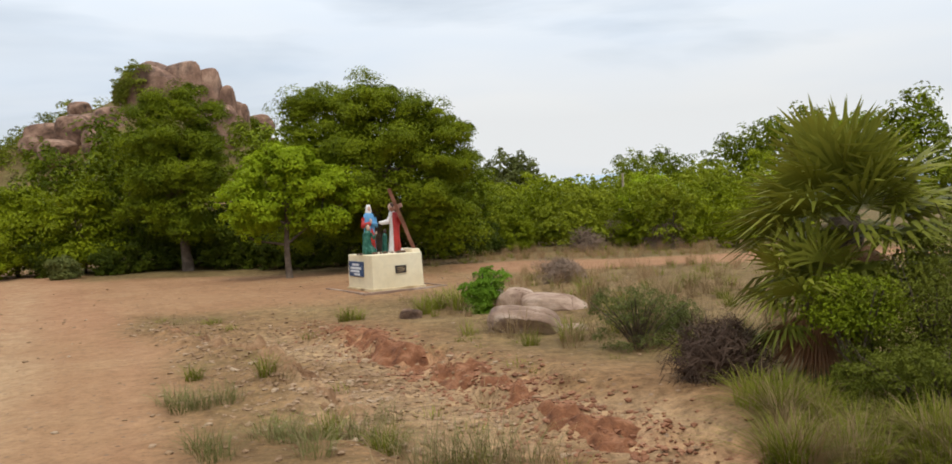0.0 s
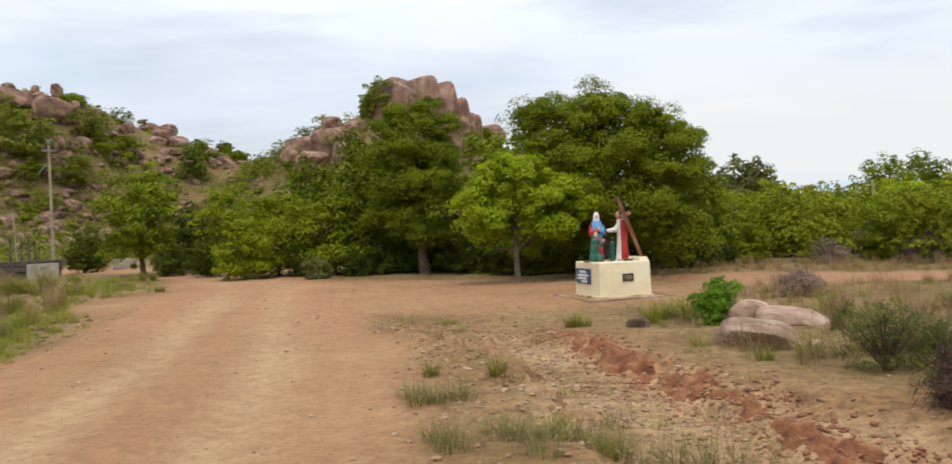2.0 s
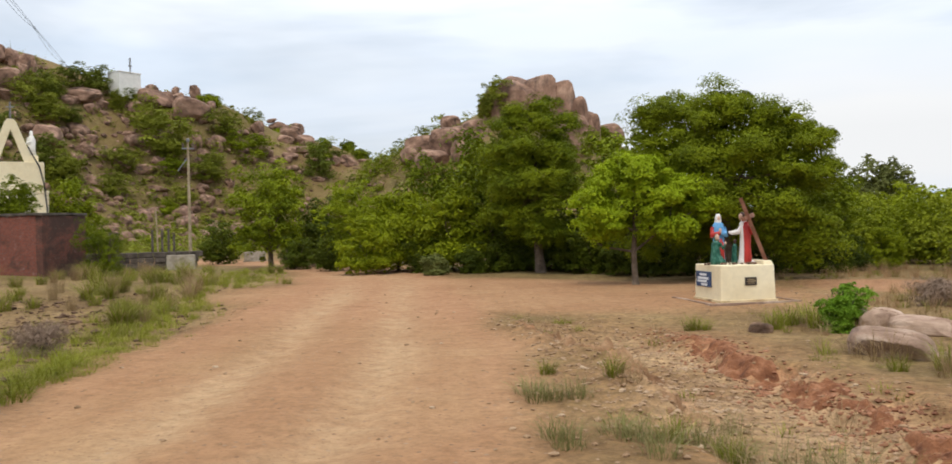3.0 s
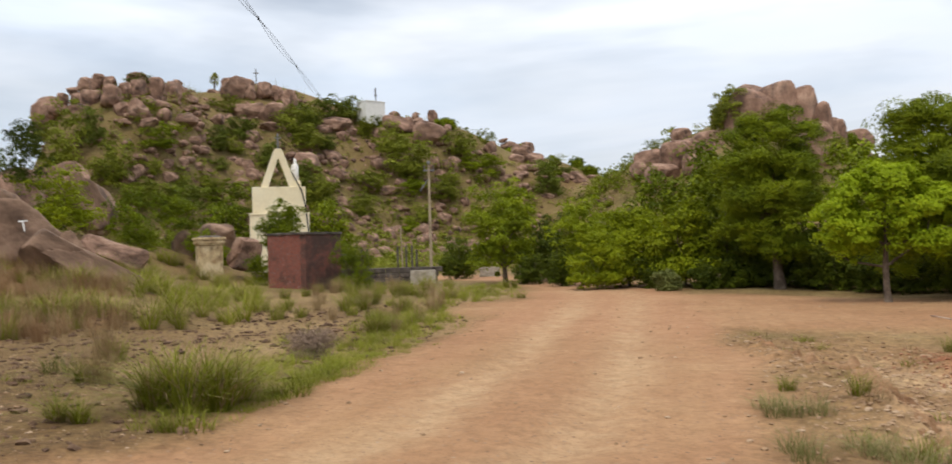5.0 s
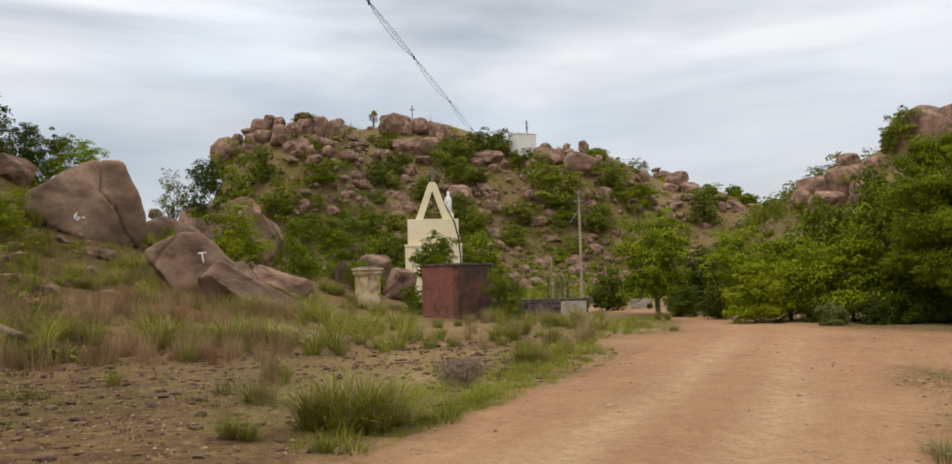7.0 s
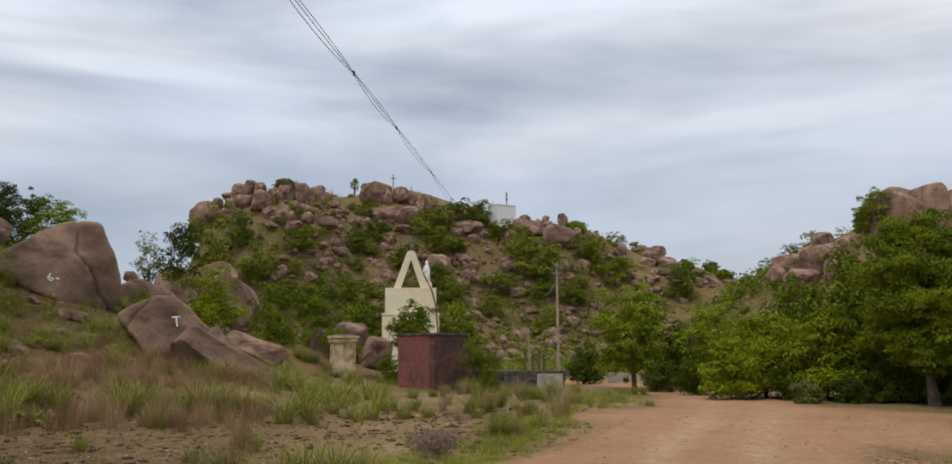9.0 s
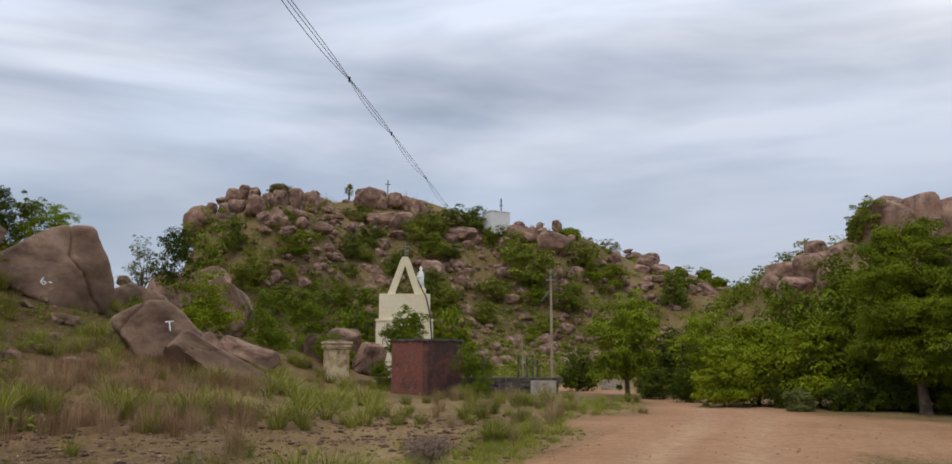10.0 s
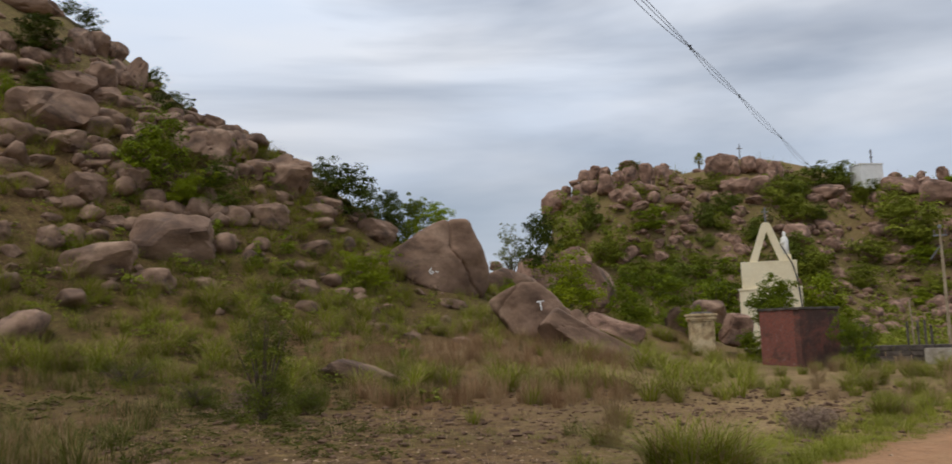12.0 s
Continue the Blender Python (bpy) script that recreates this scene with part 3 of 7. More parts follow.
def enrich(rng, lobes, n=3, lo=0.32, hi=0.6):
    """Smaller lobes budding from the sides and tops of the larger ones, for an uneven outline."""
    out = list(lobes)
    for q in lobes:
        for _ in range(n):
            d = rng.normal(size=3)
            d[2] = abs(d[2]) * 0.8 + 0.05
            d /= np.linalg.norm(d)
            k = rng.uniform(lo, hi)
            r = rng.uniform(0.75, 1.05)
            out.append((q[0] + d[0] * q[3] * r, q[1] + d[1] * q[4] * r, q[2] + d[2] * q[5] * r, q[3] * k, q[4] * k, q[5] * k))
    return out


def crown_points(rng, lobes, clumps, per, clump_r, inner=0.25, bottom=None):
    """Leaf places on small leafy clumps that cover a group of lobes, with the ways that the leaves face."""
    lobes = np.array(lobes, dtype=float)
    area = (lobes[:, 3] * lobes[:, 4] + lobes[:, 3] * lobes[:, 5]) ** 0.9
    pick = rng.choice(len(lobes), clumps, p=area / area.sum())
    d = rng.normal(size=(clumps, 3))
    d /= np.linalg.norm(d, axis=1, keepdims=True)
    rad = np.where(rng.random(clumps) < inner, rng.uniform(0.3, 0.75, clumps), rng.uniform(0.75, 1.0, clumps))
    c = lobes[pick, :3] + d * lobes[pick, 3:] * rad[:, None]
    if bottom is not None:
        c[:, 2] = np.maximum(c[:, 2], bottom + rng.uniform(0, 0.6, clumps))
    size = clump_r * rng.uniform(0.5, 1.35, clumps)
    spray = rng.random(clumps) < 0.16
    c = np.where(spray[:, None], c + d * lobes[pick, 3:] * rng.uniform(0.08, 0.34, clumps)[:, None] * np.array([1.0, 1.0, 1.25]), c)
    size = np.where(spray, size * 0.5, size)
    m = clumps * per
    u = rng.normal(size=(m, 3))
    u[:, 2] = np.where(rng.random(m) < 0.7, np.abs(u[:, 2]), u[:, 2])
    u /= np.linalg.norm(u, axis=1, keepdims=True)
    pts = np.repeat(c, per, 0) + u * np.repeat(size, per)[:, None] * np.array([1.0, 1.0, 0.82]) * rng.uniform(0.62, 1.08, (m, 1))
    return pts, u + np.repeat(d, per, 0) * 0.5 + np.array([0, 0, 0.2])


def make_tree(name, label, at, lobes, leaf, seed, clumps=700, per=40, leaf_len=0.16, leaf_w=0.08, clump_r=0.35, trunk_r=0.12, trunk_to=None, limbs=6,
              bottom=0.3, category="tree", group="", sink=0.08, lean=0.0):
    """A tree: tapered trunk with limbs that reach into the lobes, and a crown of clumped leaves."""
    rng = np.random.default_rng(seed)
    root = thing(name, (at[0], at[1], ground_z(*at[:2]) - sink), label, category, group)
    bm = bmesh.new()
    lo = np.array(lobes, dtype=float)
    top = trunk_to or float(lo[:, 2].mean())
    cx, cy = float(lo[:, 0].mean()) * 0.5 + lean, float(lo[:, 1].mean()) * 0.5
    pts = [(cx * t + 0.05 * math.sin(5 * t + seed), cy * t + 0.05 * math.cos(4 * t + seed), top * t) for t in (0, 0.15, 0.35, 0.55, 0.75, 1.0)]
    tube(bm, pts, [trunk_r * k for k in (1.35, 1.0, 0.9, 0.75, 0.55, 0.3)], 9)
    order = rng.permutation(len(lo))
    for k in range(limbs):
        q = lo[order[k % len(lo)]]
        s = pts[2 + k % 3]
        e = Vector((q[0] + rng.normal() * q[3] * 0.35, q[1] + rng.normal() * q[4] * 0.35, q[2] + rng.uniform(-0.1, 0.6) * q[5]))
        mid = Vector(s).lerp(e, 0.5) + Vector((rng.normal() * 0.12, rng.normal() * 0.12, -0.1))
        tube(bm, [s, mid, e], [trunk_r * 0.5, trunk_r * 0.32, trunk_r * 0.08], 6)
    part("trunk", bm, BARK, root, "", True)
    p, o = crown_points(rng, enrich(rng, lobes), clumps, per, clump_r, bottom=bottom)
    v, f = leaf_quads(rng, p, o, leaf_len, leaf_w, 0.2)
    part("crown", mesh_of("crown", v, f, [leaf]), leaf, root)
    return root


def round_lobes(rng, n, w, h, z0, depth=None, low=0.3):
    """Lobes filling a crown of width w between heights z0 and h."""
    out = []
    depth = depth or w
    for k in range(n):
        a = 2 * math.pi * k / n + rng.uniform(-0.4, 0.4)
        t = rng.uniform(low, 1.0)
        rr = rng.uniform(0.30, 0.5)
        z = z0 + (h - z0) * (0.25 + 0.55 * rng.random())
        out.append((math.cos(a) * w * 0.33 * t, math.sin(a) * depth * 0.33 * t, z, w * rr * 0.55, depth * rr * 0.55, (h - z0) * rng.uniform(0.18, 0.3)))
    for k in range(5):
        a = 2 * math.pi * k / 5 + rng.uniform(-0.4, 0.4)
        out.append((math.cos(a) * w * 0.21, math.sin(a) * depth * 0.21, z0 + (h - z0) * 0.16, w * 0.20, depth * 0.20, (h - z0) * 0.17))
    out.append((0, 0, h - (h - z0) * 0.27, w * 0.22, depth * 0.22, (h - z0) * 0.27))
    out.append((0, 0, z0 + (h - z0) * 0.4, w * 0.36, depth * 0.36, (h - z0) * 0.34))
    return out


# the large dark tree behind the pedestal: wide, down to the ground
big = [(-2.25, 0.0, 4.85, 0.75, 0.9, 0.65), (-1.5, 0.2, 5.25, 0.7, 0.9, 0.55), (-0.75, -0.1, 4.7, 0.8, 0.9, 0.6), (-0.1, 0.1, 5.2, 0.75, 0.9, 0.6), (0.7, 0.0, 4.9, 0.75, 0.9, 0.55), (1.6, -0.1, 4.6, 0.75, 0.9, 0.6),
       (2.35, 0.0, 4.0, 0.7, 0.9, 0.6), (2.75, 0.0, 3.0, 0.6, 0.9, 0.65), (-2.5, -0.3, 3.5, 0.75, 0.9, 0.7), (-1.5, -0.6, 3.7, 0.85, 0.8, 0.65), (-0.3, -0.7, 3.6, 0.9, 0.8, 0.7), (0.8, -0.6, 3.7, 0.85, 0.8, 0.6),
       (1.7, -0.5, 3.0, 0.8, 0.8, 0.65), (-2.0, -0.5, 2.4, 0.8, 0.9, 0.6), (-0.8, -0.8, 2.5, 0.9, 0.8, 0.6), (0.4, -0.9, 2.5, 0.9, 0.8, 0.6), (1.4, -0.7, 2.0, 0.8, 0.8, 0.6), (2.4, -0.2, 1.9, 0.8, 0.9, 0.7),
       (-2.2, 0.3, 1.4, 1.0, 1.0, 0.7), (0.0, 0.8, 1.3, 1.6, 1.0, 0.8), (2.3, 0.3, 1.1, 1.0, 1.0, 0.8), (0.0, 0.7, 3.4, 2.2, 1.2, 1.6)]
make_tree("tree", "large dense dark green tree behind the painted pedestal", (*polar(6.9, 26.5), 0), big, LEAF_DARK, 1, 900, 210, 0.095, 0.045, 0.42, 0.22, 4.2, 10, 0.25)
dark = [(-0.15, 0.0, 5.85, 0.75, 0.9, 0.6), (-1.15, 0.1, 5.5, 0.7, 0.8, 0.6), (0.7, 0.1, 5.45, 0.65, 0.8, 0.55), (-1.3, -0.2, 4.3, 0.65, 0.8, 0.6), (-0.3, -0.4, 4.5, 0.8, 0.8, 0.6), (0.85, -0.3, 4.2, 0.7, 0.8, 0.6), (-1.15, -0.3, 3.2, 0.75, 0.8, 0.65),
        (-0.1, -0.6, 3.3, 0.85, 0.8, 0.65), (0.85, -0.3, 3.1, 0.7, 0.8, 0.6), (-1.0, -0.2, 2.1, 0.8, 0.9, 0.6), (0.3, -0.5, 2.1, 0.9, 0.8, 0.6), (0.0, 0.5, 3.8, 1.2, 1.0, 1.6), (0.0, 0.0, 1.5, 1.1, 1.0, 0.5)]
make_tree("tree", "tall dark green tree beside the forecourt", (-10.2, 29.6, 0), dark, LEAF_MID, 2, 480, 210, 0.092, 0.044, 0.40, 0.17, 4.4, 8, 0.35)
light = [(-1.1, 0, 2.1, 0.75, 0.8, 0.65), (1.05, 0.1, 2.15, 0.8, 0.8, 0.7), (-0.5, 0.1, 2.85, 0.8, 0.9, 0.6), (0.5, 0, 2.9, 0.75, 0.8, 0.6), (0.15, 0, 3.35, 0.5, 0.55, 0.5), (0, -0.2, 1.8, 1.0, 0.9, 0.55), (-1.3, 0, 2.5, 0.5, 0.6, 0.45), (-0.85, -0.1, 1.5, 0.62, 0.6, 0.42), (0.85, -0.1, 1.55, 0.62, 0.6, 0.42), (1.45, 0, 2.6, 0.42, 0.5, 0.4)]
make_tree("tree", "small bright green tree with a slender bare trunk", (-5.3, 23.7, 0), light, LEAF_BRIGHT, 3, 260, 110, 0.115, 0.062, 0.29, 0.085, 2.9, 9, 1.1)


def forest_kind(name, label, w, h, z0, leaf, seed, clumps, per, leaf_len, n=6, trunk=0.1, clump_r=0.4):
    rng = np.random.default_rng(seed)
    return dict(name=name, label=label, lobes=round_lobes(rng, n, w, h, z0), leaf=leaf, seed=seed, clumps=clumps, per=per, leaf_len=leaf_len, leaf_w=leaf_len * 0.55, trunk_r=trunk, bottom=max(z0, 0.1), clump_r=clump_r)


KINDS = {
    "bush": forest_kind("bush", "broad yellow-green bush at the edge of the clearing", 3.8, 3.3, 0.0, LEAF_YELLOW, 11, 270, 50, 0.15, 7, 0.07, 0.38),
    "bush2": forest_kind("bush", "dense bush at the edge of the clearing, darkened for shade", 3.6, 3.0, 0.0, LEAF_SHADE, 12, 190, 34, 0.19, 6, 0.07, 0.38),
    "tree": forest_kind("tree", "mid-green roadside tree with a low crown", 4.2, 5.2, 0.6, LEAF_MID, 13, 270, 50, 0.165, 7, 0.13, 0.42),
    "tree2": forest_kind("tree", "dark green tree in the scrub behind the clearing", 5.0, 5.6, 0.4, LEAF_DARK, 14, 240, 26, 0.225, 8, 0.14, 0.46),
    "scrub": forest_kind("bush", "fresh yellow-green tree in the scrub", 4.4, 4.2, 0.0, LEAF_SCRUB, 15, 190, 20, 0.27, 7, 0.1, 0.44),
    "scrub2": forest_kind("bush", "green tree in the scrub", 4.6, 4.4, 0.0, LEAF_YELLOW, 16, 190, 20, 0.27, 6, 0.1, 0.44),
    "far": forest_kind("tree", "distant tall grey-green tree above the scrub", 5.6, 8.5, 1.5, LEAF_GREY, 17, 150, 20, 0.55, 7, 0.2, 0.85),
    "bright": forest_kind("tree", "bright green young tree in the scrub", 4.0, 3.8, 0.1, LEAF_BRIGHT, 18, 240, 50, 0.17, 7, 0.08, 0.38),
}
made_kind = {}


def plant(kind, az, d, scale=1.0, turn=0.0, group="trees round the clearing", wide=1.0):
    x, y = polar(az, d)
    k = KINDS[kind]
    if kind not in made_kind:
        ob = make_tree(k["name"], k["label"], (x, y, 0), k["lobes"], k["leaf"], k["seed"], k["clumps"], k["per"], k["leaf_len"], k["leaf_w"], k["clump_r"], k["trunk_r"], None, 5, k["bottom"], group=group, category=k["name"])
        made_kind[kind] = ob
        ob.scale = (scale * wide, scale * wide, scale)
        return ob
    src = made_kind[kind]
    keep = src.scale.copy()
    src.scale = (1, 1, 1)
    ob = copy_thing(src, pose(x, y, ground_z(x, y) - 0.08, 0, 0, turn) @ Matrix.Diagonal((scale * wide, scale * wide, scale, 1)))
    src.scale = keep
    return ob


# kind, bearing, distance, scale
ROW_A = [("bush", 25.0, 33.5, 1.0), ("bush", 28.6, 35.0, 0.98), ("tree2", 22.3, 34.0, 0.9), ("tree", 31.8, 37.5, 0.75), ("tree", 37.0, 42.0, 0.97), ("bush2", 34.0, 44.0, 1.1), ("tree2", 26.5, 44.0, 0.95),
         ("tree2", 22.5, 42.0, 1.1), ("bush2", 16.2, 34.5, 0.9), ("tree2", 13.0, 33.5, 0.95), ("tree2", 9.5, 35.0, 1.0), ("tree2", 1.0, 34.0, 0.62), ("bush2", 40.3, 50.0, 0.8), ("bush2", 18.5, 34.0, 0.9), ("tree2", 11.0, 32.5, 0.72), ("tree2", 6.5, 32.0, 0.75), ("tree2", 3.0, 32.0, 0.72), ("bush2", 14.5, 35.0, 0.9), ("bush", 30.8, 33.5, 0.7), ("bush2", 20.3, 36.0, 1.0), ("tree2", 0.5, 31.5, 0.55)]
# undergrowth beneath the trees, coloured dark in place of the shade there
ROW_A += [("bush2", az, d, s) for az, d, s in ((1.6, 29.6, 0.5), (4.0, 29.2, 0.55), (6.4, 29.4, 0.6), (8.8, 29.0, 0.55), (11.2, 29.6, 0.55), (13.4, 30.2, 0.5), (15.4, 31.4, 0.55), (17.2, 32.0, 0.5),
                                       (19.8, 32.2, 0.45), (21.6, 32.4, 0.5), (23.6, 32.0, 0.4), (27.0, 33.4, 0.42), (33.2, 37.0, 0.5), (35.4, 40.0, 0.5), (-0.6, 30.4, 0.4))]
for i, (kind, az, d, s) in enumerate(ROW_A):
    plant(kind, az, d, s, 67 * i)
ROW_B = [("scrub", -1.5, 36, 0.62), ("scrub", -4.6, 38, 0.56), ("scrub2", -6.6, 42, 0.60), ("bright", -11.8, 37, 0.76), ("scrub2", -2.6, 46, 0.68), ("scrub", -8.2, 42, 0.56), ("scrub2", -15.2, 44, 0.7),
         ("tree2", -10.6, 60, 0.86), ("tree2", -12.8, 62, 0.9), ("scrub", -16.6, 50, 0.85), ("scrub2", -19.5, 46, 0.9), ("tree", -23.8, 44, 1.05), ("tree2", -27.5, 42, 1.0), ("scrub", -31.0, 40, 1.0),
         ("tree2", -20.5, 62, 1.28), ("tree2", -17.6, 64, 1.12), ("scrub", -5.6, 62, 0.75), ("scrub2", -8.6, 70, 0.8), ("scrub2", -2.2, 66, 0.78), ("scrub", -15.0, 76, 1.1), ("far", -2.15, 130, 1.18), ("far", -3.6, 128, 1.08), ("far", -0.8, 132, 0.98),
         ("scrub", -7.0, 90, 0.9), ("scrub2", -11.0, 96, 1.0), ("scrub2", -4.0, 84, 0.86), ("scrub", -1.0, 92, 0.95), ("tree2", 2.5, 60, 1.0)]
ROW_B += [(("scrub", "scrub2", "bush", "scrub2", "scrub")[k % 5], -0.6 - 1.28 * k + 0.5 * math.sin(7.0 * k), 34.0 + 2.6 * math.sin(2.3 * k) - 0.06 * k, 0.52 + 0.10 * math.sin(5.1 * k)) for k in range(16)]
ROW_B += [(("scrub2", "scrub")[k % 2], -1.4 - 1.6 * k, 41.0 + 2.0 * math.sin(3.1 * k), 0.66 + 0.08 * math.sin(4.3 * k)) for k in range(11)]
for i, (kind, az, d, s) in enumerate(ROW_B):
    plant(kind, az, d, s, 41 * i, "trees of the scrub")


# ---------------------------------------------------------------- boulders
def boulder_mesh(seed, mat, levels=4, rough=0.05, cuts=15, name="boulder", block=3.4, soft=0.03, planes=(), cracks=2, groove=0.10, seams=()):
    """A weathered granite boulder of about unit half size: blocky, worn at its corners, with flat joint faces and cracks.
    planes: joint faces given as a direction and a distance, x to the right, y away, z up."""
    rng = np.random.default_rng(seed)
    bm = bmesh.new()
    bmesh.ops.create_icosphere(bm, subdivisions=levels, radius=1.0)
    v = np.array([q.co[:] for q in bm.verts])
    v /= np.linalg.norm(v, axis=1, keepdims=True)
    turn = np.array(Euler(rng.uniform(-0.35, 0.35, 3)).to_matrix())
    w = np.abs(v @ turn)
    r = 1.0 / (w ** block).sum(1) ** (1.0 / block)
    r = r / r.mean() * (1.02 if len(planes) == 0 else 1.24)
    faces = [(np.array(d) / np.linalg.norm(d), lim) for d, lim in planes]
    for _ in range(cuts):
        d = rng.normal(size=3)
        d[2] *= 0.8
        faces.append((d / np.linalg.norm(d), rng.uniform(0.66, 1.0) if len(planes) == 0 else rng.uniform(0.92, 1.08)))
    for d, o in faces:
        c = v @ d
        # a face is never quite plane
        bow = 0.035 * np.sin(v[:, 0] * 4 + o * 40) * np.cos(v[:, 2] * 5 + o * 70)
        lim = np.where(c > 0.05, (o + bow) / np.maximum(c, 0.05), 9.0)
        hh = np.clip(0.5 + 0.5 * (lim - r) / soft, 0, 1)
        r = lim * (1 - hh) + r * hh - soft * hh * (1 - hh) * 0.5
    for _ in range(cracks):
        # a weathered joint: a narrow groove across the face, one side standing a little proud
        d = rng.normal(size=3)
        d[2] *= 0.35
        d /= np.linalg.norm(d)
        o = rng.uniform(-0.45, 0.45)
        wob = 0.06 * np.sin(v[:, 2] * 5 + rng.uniform(0, 6)) + 0.04 * np.sin(v[:, 0] * 9 + rng.uniform(0, 6))
        g = v @ d - o + wob
        r = r - groove * np.exp(-(g / 0.03) ** 2) - 0.045 * (g > 0)
    for d, o in seams:
        d = np.array(d) / np.linalg.norm(d)
        g = v @ d - o + 0.05 * np.sin(v[:, 2] * 6) + 0.02 * np.sin(v[:, 1] * 17)
        r = r - 0.06 * np.exp(-(g / 0.022) ** 2)
    off = Vector(rng.uniform(-50, 50, 3))
    for i, q in enumerate(bm.verts):
        p = Vector(v[i])
        k = noise.fractal(p * 1.4 + off, 0.8, 2.1, 6) * rough
        q.co = p * (r[i] + k)
    me = bm_mesh(name, bm, mat, True)
    me.set_sharp_from_angle(angle=radians(22))
    return me


BOULDERS = [boulder_mesh(100 + k, GRANITE, 4 if k < 7 else 3, 0.06, 11, block=4.4, soft=0.015) for k in range(14)]
BOULDERS_GREY = [boulder_mesh(140 + k, GRANITE_GREY, 4, 0.075, 13, block=4.4, soft=0.012) for k in range(10)]
rb = np.random.default_rng(5)


def boulder(me, x, y, size, sink=0.3, turn=None, tip=None, label="rounded pinkish granite boulder on the hillside", group="boulders of the hill", lift=0.0):
    ob = new("boulder", me)
    sx, sy, sz = size
    rz = float(rb.uniform(0, 360)) if turn is None else turn
    rx, ry = (float(rb.normal() * 12), float(rb.normal() * 12)) if tip is None else tip
    ob.matrix_basis = pose(x, y, ground_z(x, y) + sz * (1 - 2 * sink) * 0.9 + lift, rx, ry, rz) @ Matrix.Diagonal((sx, sy, sz, 1))
    return tagged(ob, label, "boulder", group)


def reach(az, el, lo=62.0):
    """How far off the ground first rises to an elevation at a bearing; the skyline, where it never does."""
    d = np.linspace(lo, 150 if lo > 50 else 75, 180)
    p = np.array([polar(az, v) for v in d])
    e = np.degrees(np.arctan2(land(p[:, 0], p[:, 1])[0] - EYE, d))
    k = np.nonzero(e >= el)[0]
    return float(d[k[0]] if len(k) else d[np.argmax(e)])


def crag(rocks, sources, label, group, lo=62.0, deep=0.9, grow=1.0, tip=8.0, at=None):
    """Rocks given by bearing, elevation and half their width and height, all in degrees, as they lie on the hillside."""
    for az, el, w, h in rocks:
        d = at or reach(az, el - 0.45 * h, lo)
        x, y = polar(az, d)
        sw, sh = d * radians(w) * grow * (1.2 if lo > 50 else 1.28), d * radians(h) * grow * (1.18 if lo > 50 else 1.25)
        ob = new("boulder", sources[int(rb.integers(len(sources)))])
        ob.matrix_basis = pose(x, y, EYE + d * math.tan(radians(el)), rb.normal() * tip, rb.normal() * tip, az + 180 * int(rb.integers(2)) + rb.normal() * 14) @ Matrix.Diagonal((sw, deep * 0.5 * (sw + sh), sh, 1))
        tagged(ob, label, "boulder", group)


WEST_CRAG = [(65.9, 8.57, 0.82, 1.17), (64.2, 9.82, 0.38, 0.39), (64.4, 10.33, 0.31, 0.22), (63.6, 10.72, 0.54, 0.44), (63.0, 10.91, 0.43, 0.47), (62.9, 11.28, 0.28, 0.19), (62.3, 10.91, 0.34, 0.35), (63.4, 9.94, 0.49, 0.60), (62.2, 10.08, 0.65, 0.66), (63.8, 9.14, 0.64, 0.44), (61.4, 10.43, 0.39, 0.56), (60.6, 10.62, 0.55, 0.56), (60.7, 11.29, 0.55, 0.35), (60.0, 10.97, 0.29, 0.32), (59.5, 10.59, 0.48, 0.77), (58.5, 10.54, 0.48, 0.61), (58.3, 11.03, 0.32, 0.26), (57.9, 10.56, 0.40, 0.35), (60.7, 9.34, 0.63, 0.64), (60.1, 10.00, 0.35, 0.22), (61.5, 9.31, 0.47, 0.40), (65.0, 9.86, 0.33, 0.31), (65.3, 9.15, 0.60, 0.47), (59.2, 9.72, 0.48, 0.24)]
WEST_SLOPE = [(57.8, 8.79, 0.88, 0.40), (57.4, 9.53, 0.56, 0.24), (56.7, 9.63, 0.40, 0.19), (55.9, 8.76, 0.45, 0.52), (58.8, 8.44, 0.40, 0.24), (60.1, 8.57, 0.63, 0.29), (61.5, 8.60, 0.39, 0.19), (62.1, 7.86, 0.31, 0.24), (57.3, 7.52, 0.72, 0.29), (58.1, 7.34, 0.48, 0.23), (57.0, 6.96, 0.72, 0.26), (58.8, 6.84, 0.35, 0.19), (56.7, 7.93, 0.24, 0.16), (59.0, 6.03, 0.44, 0.32), (58.1, 5.73, 0.48, 0.29), (57.1, 5.83, 0.35, 0.29), (58.8, 5.16, 0.44, 0.38), (60.8, 5.44, 0.50, 0.48), (61.4, 5.03, 0.43, 0.47), (60.2, 5.53, 0.28, 0.40), (60.6, 6.40, 0.44, 0.24), (55.1, 6.26, 0.45, 0.29), (56.5, 5.60, 0.32, 0.19)]
MIDDLE_ROCKS = [(53.7, 7.74, 0.46, 0.41), (53.8, 7.17, 0.52, 0.41), (53.9, 5.87, 0.45, 0.41), (53.7, 5.31, 0.58, 0.45), (51.9, 7.28, 0.26, 0.26), (51.2, 7.86, 0.23, 0.24), (50.3, 7.21, 0.58, 0.36), (50.3, 5.98, 0.95, 0.85), (50.5, 6.55, 0.66, 0.29), (49.8, 6.23, 0.36, 0.29), (48.0, 5.99, 0.58, 0.36), (48.2, 5.26, 0.59, 0.42), (47.8, 6.32, 0.33, 0.24), (48.0, 3.39, 0.73, 0.41)]
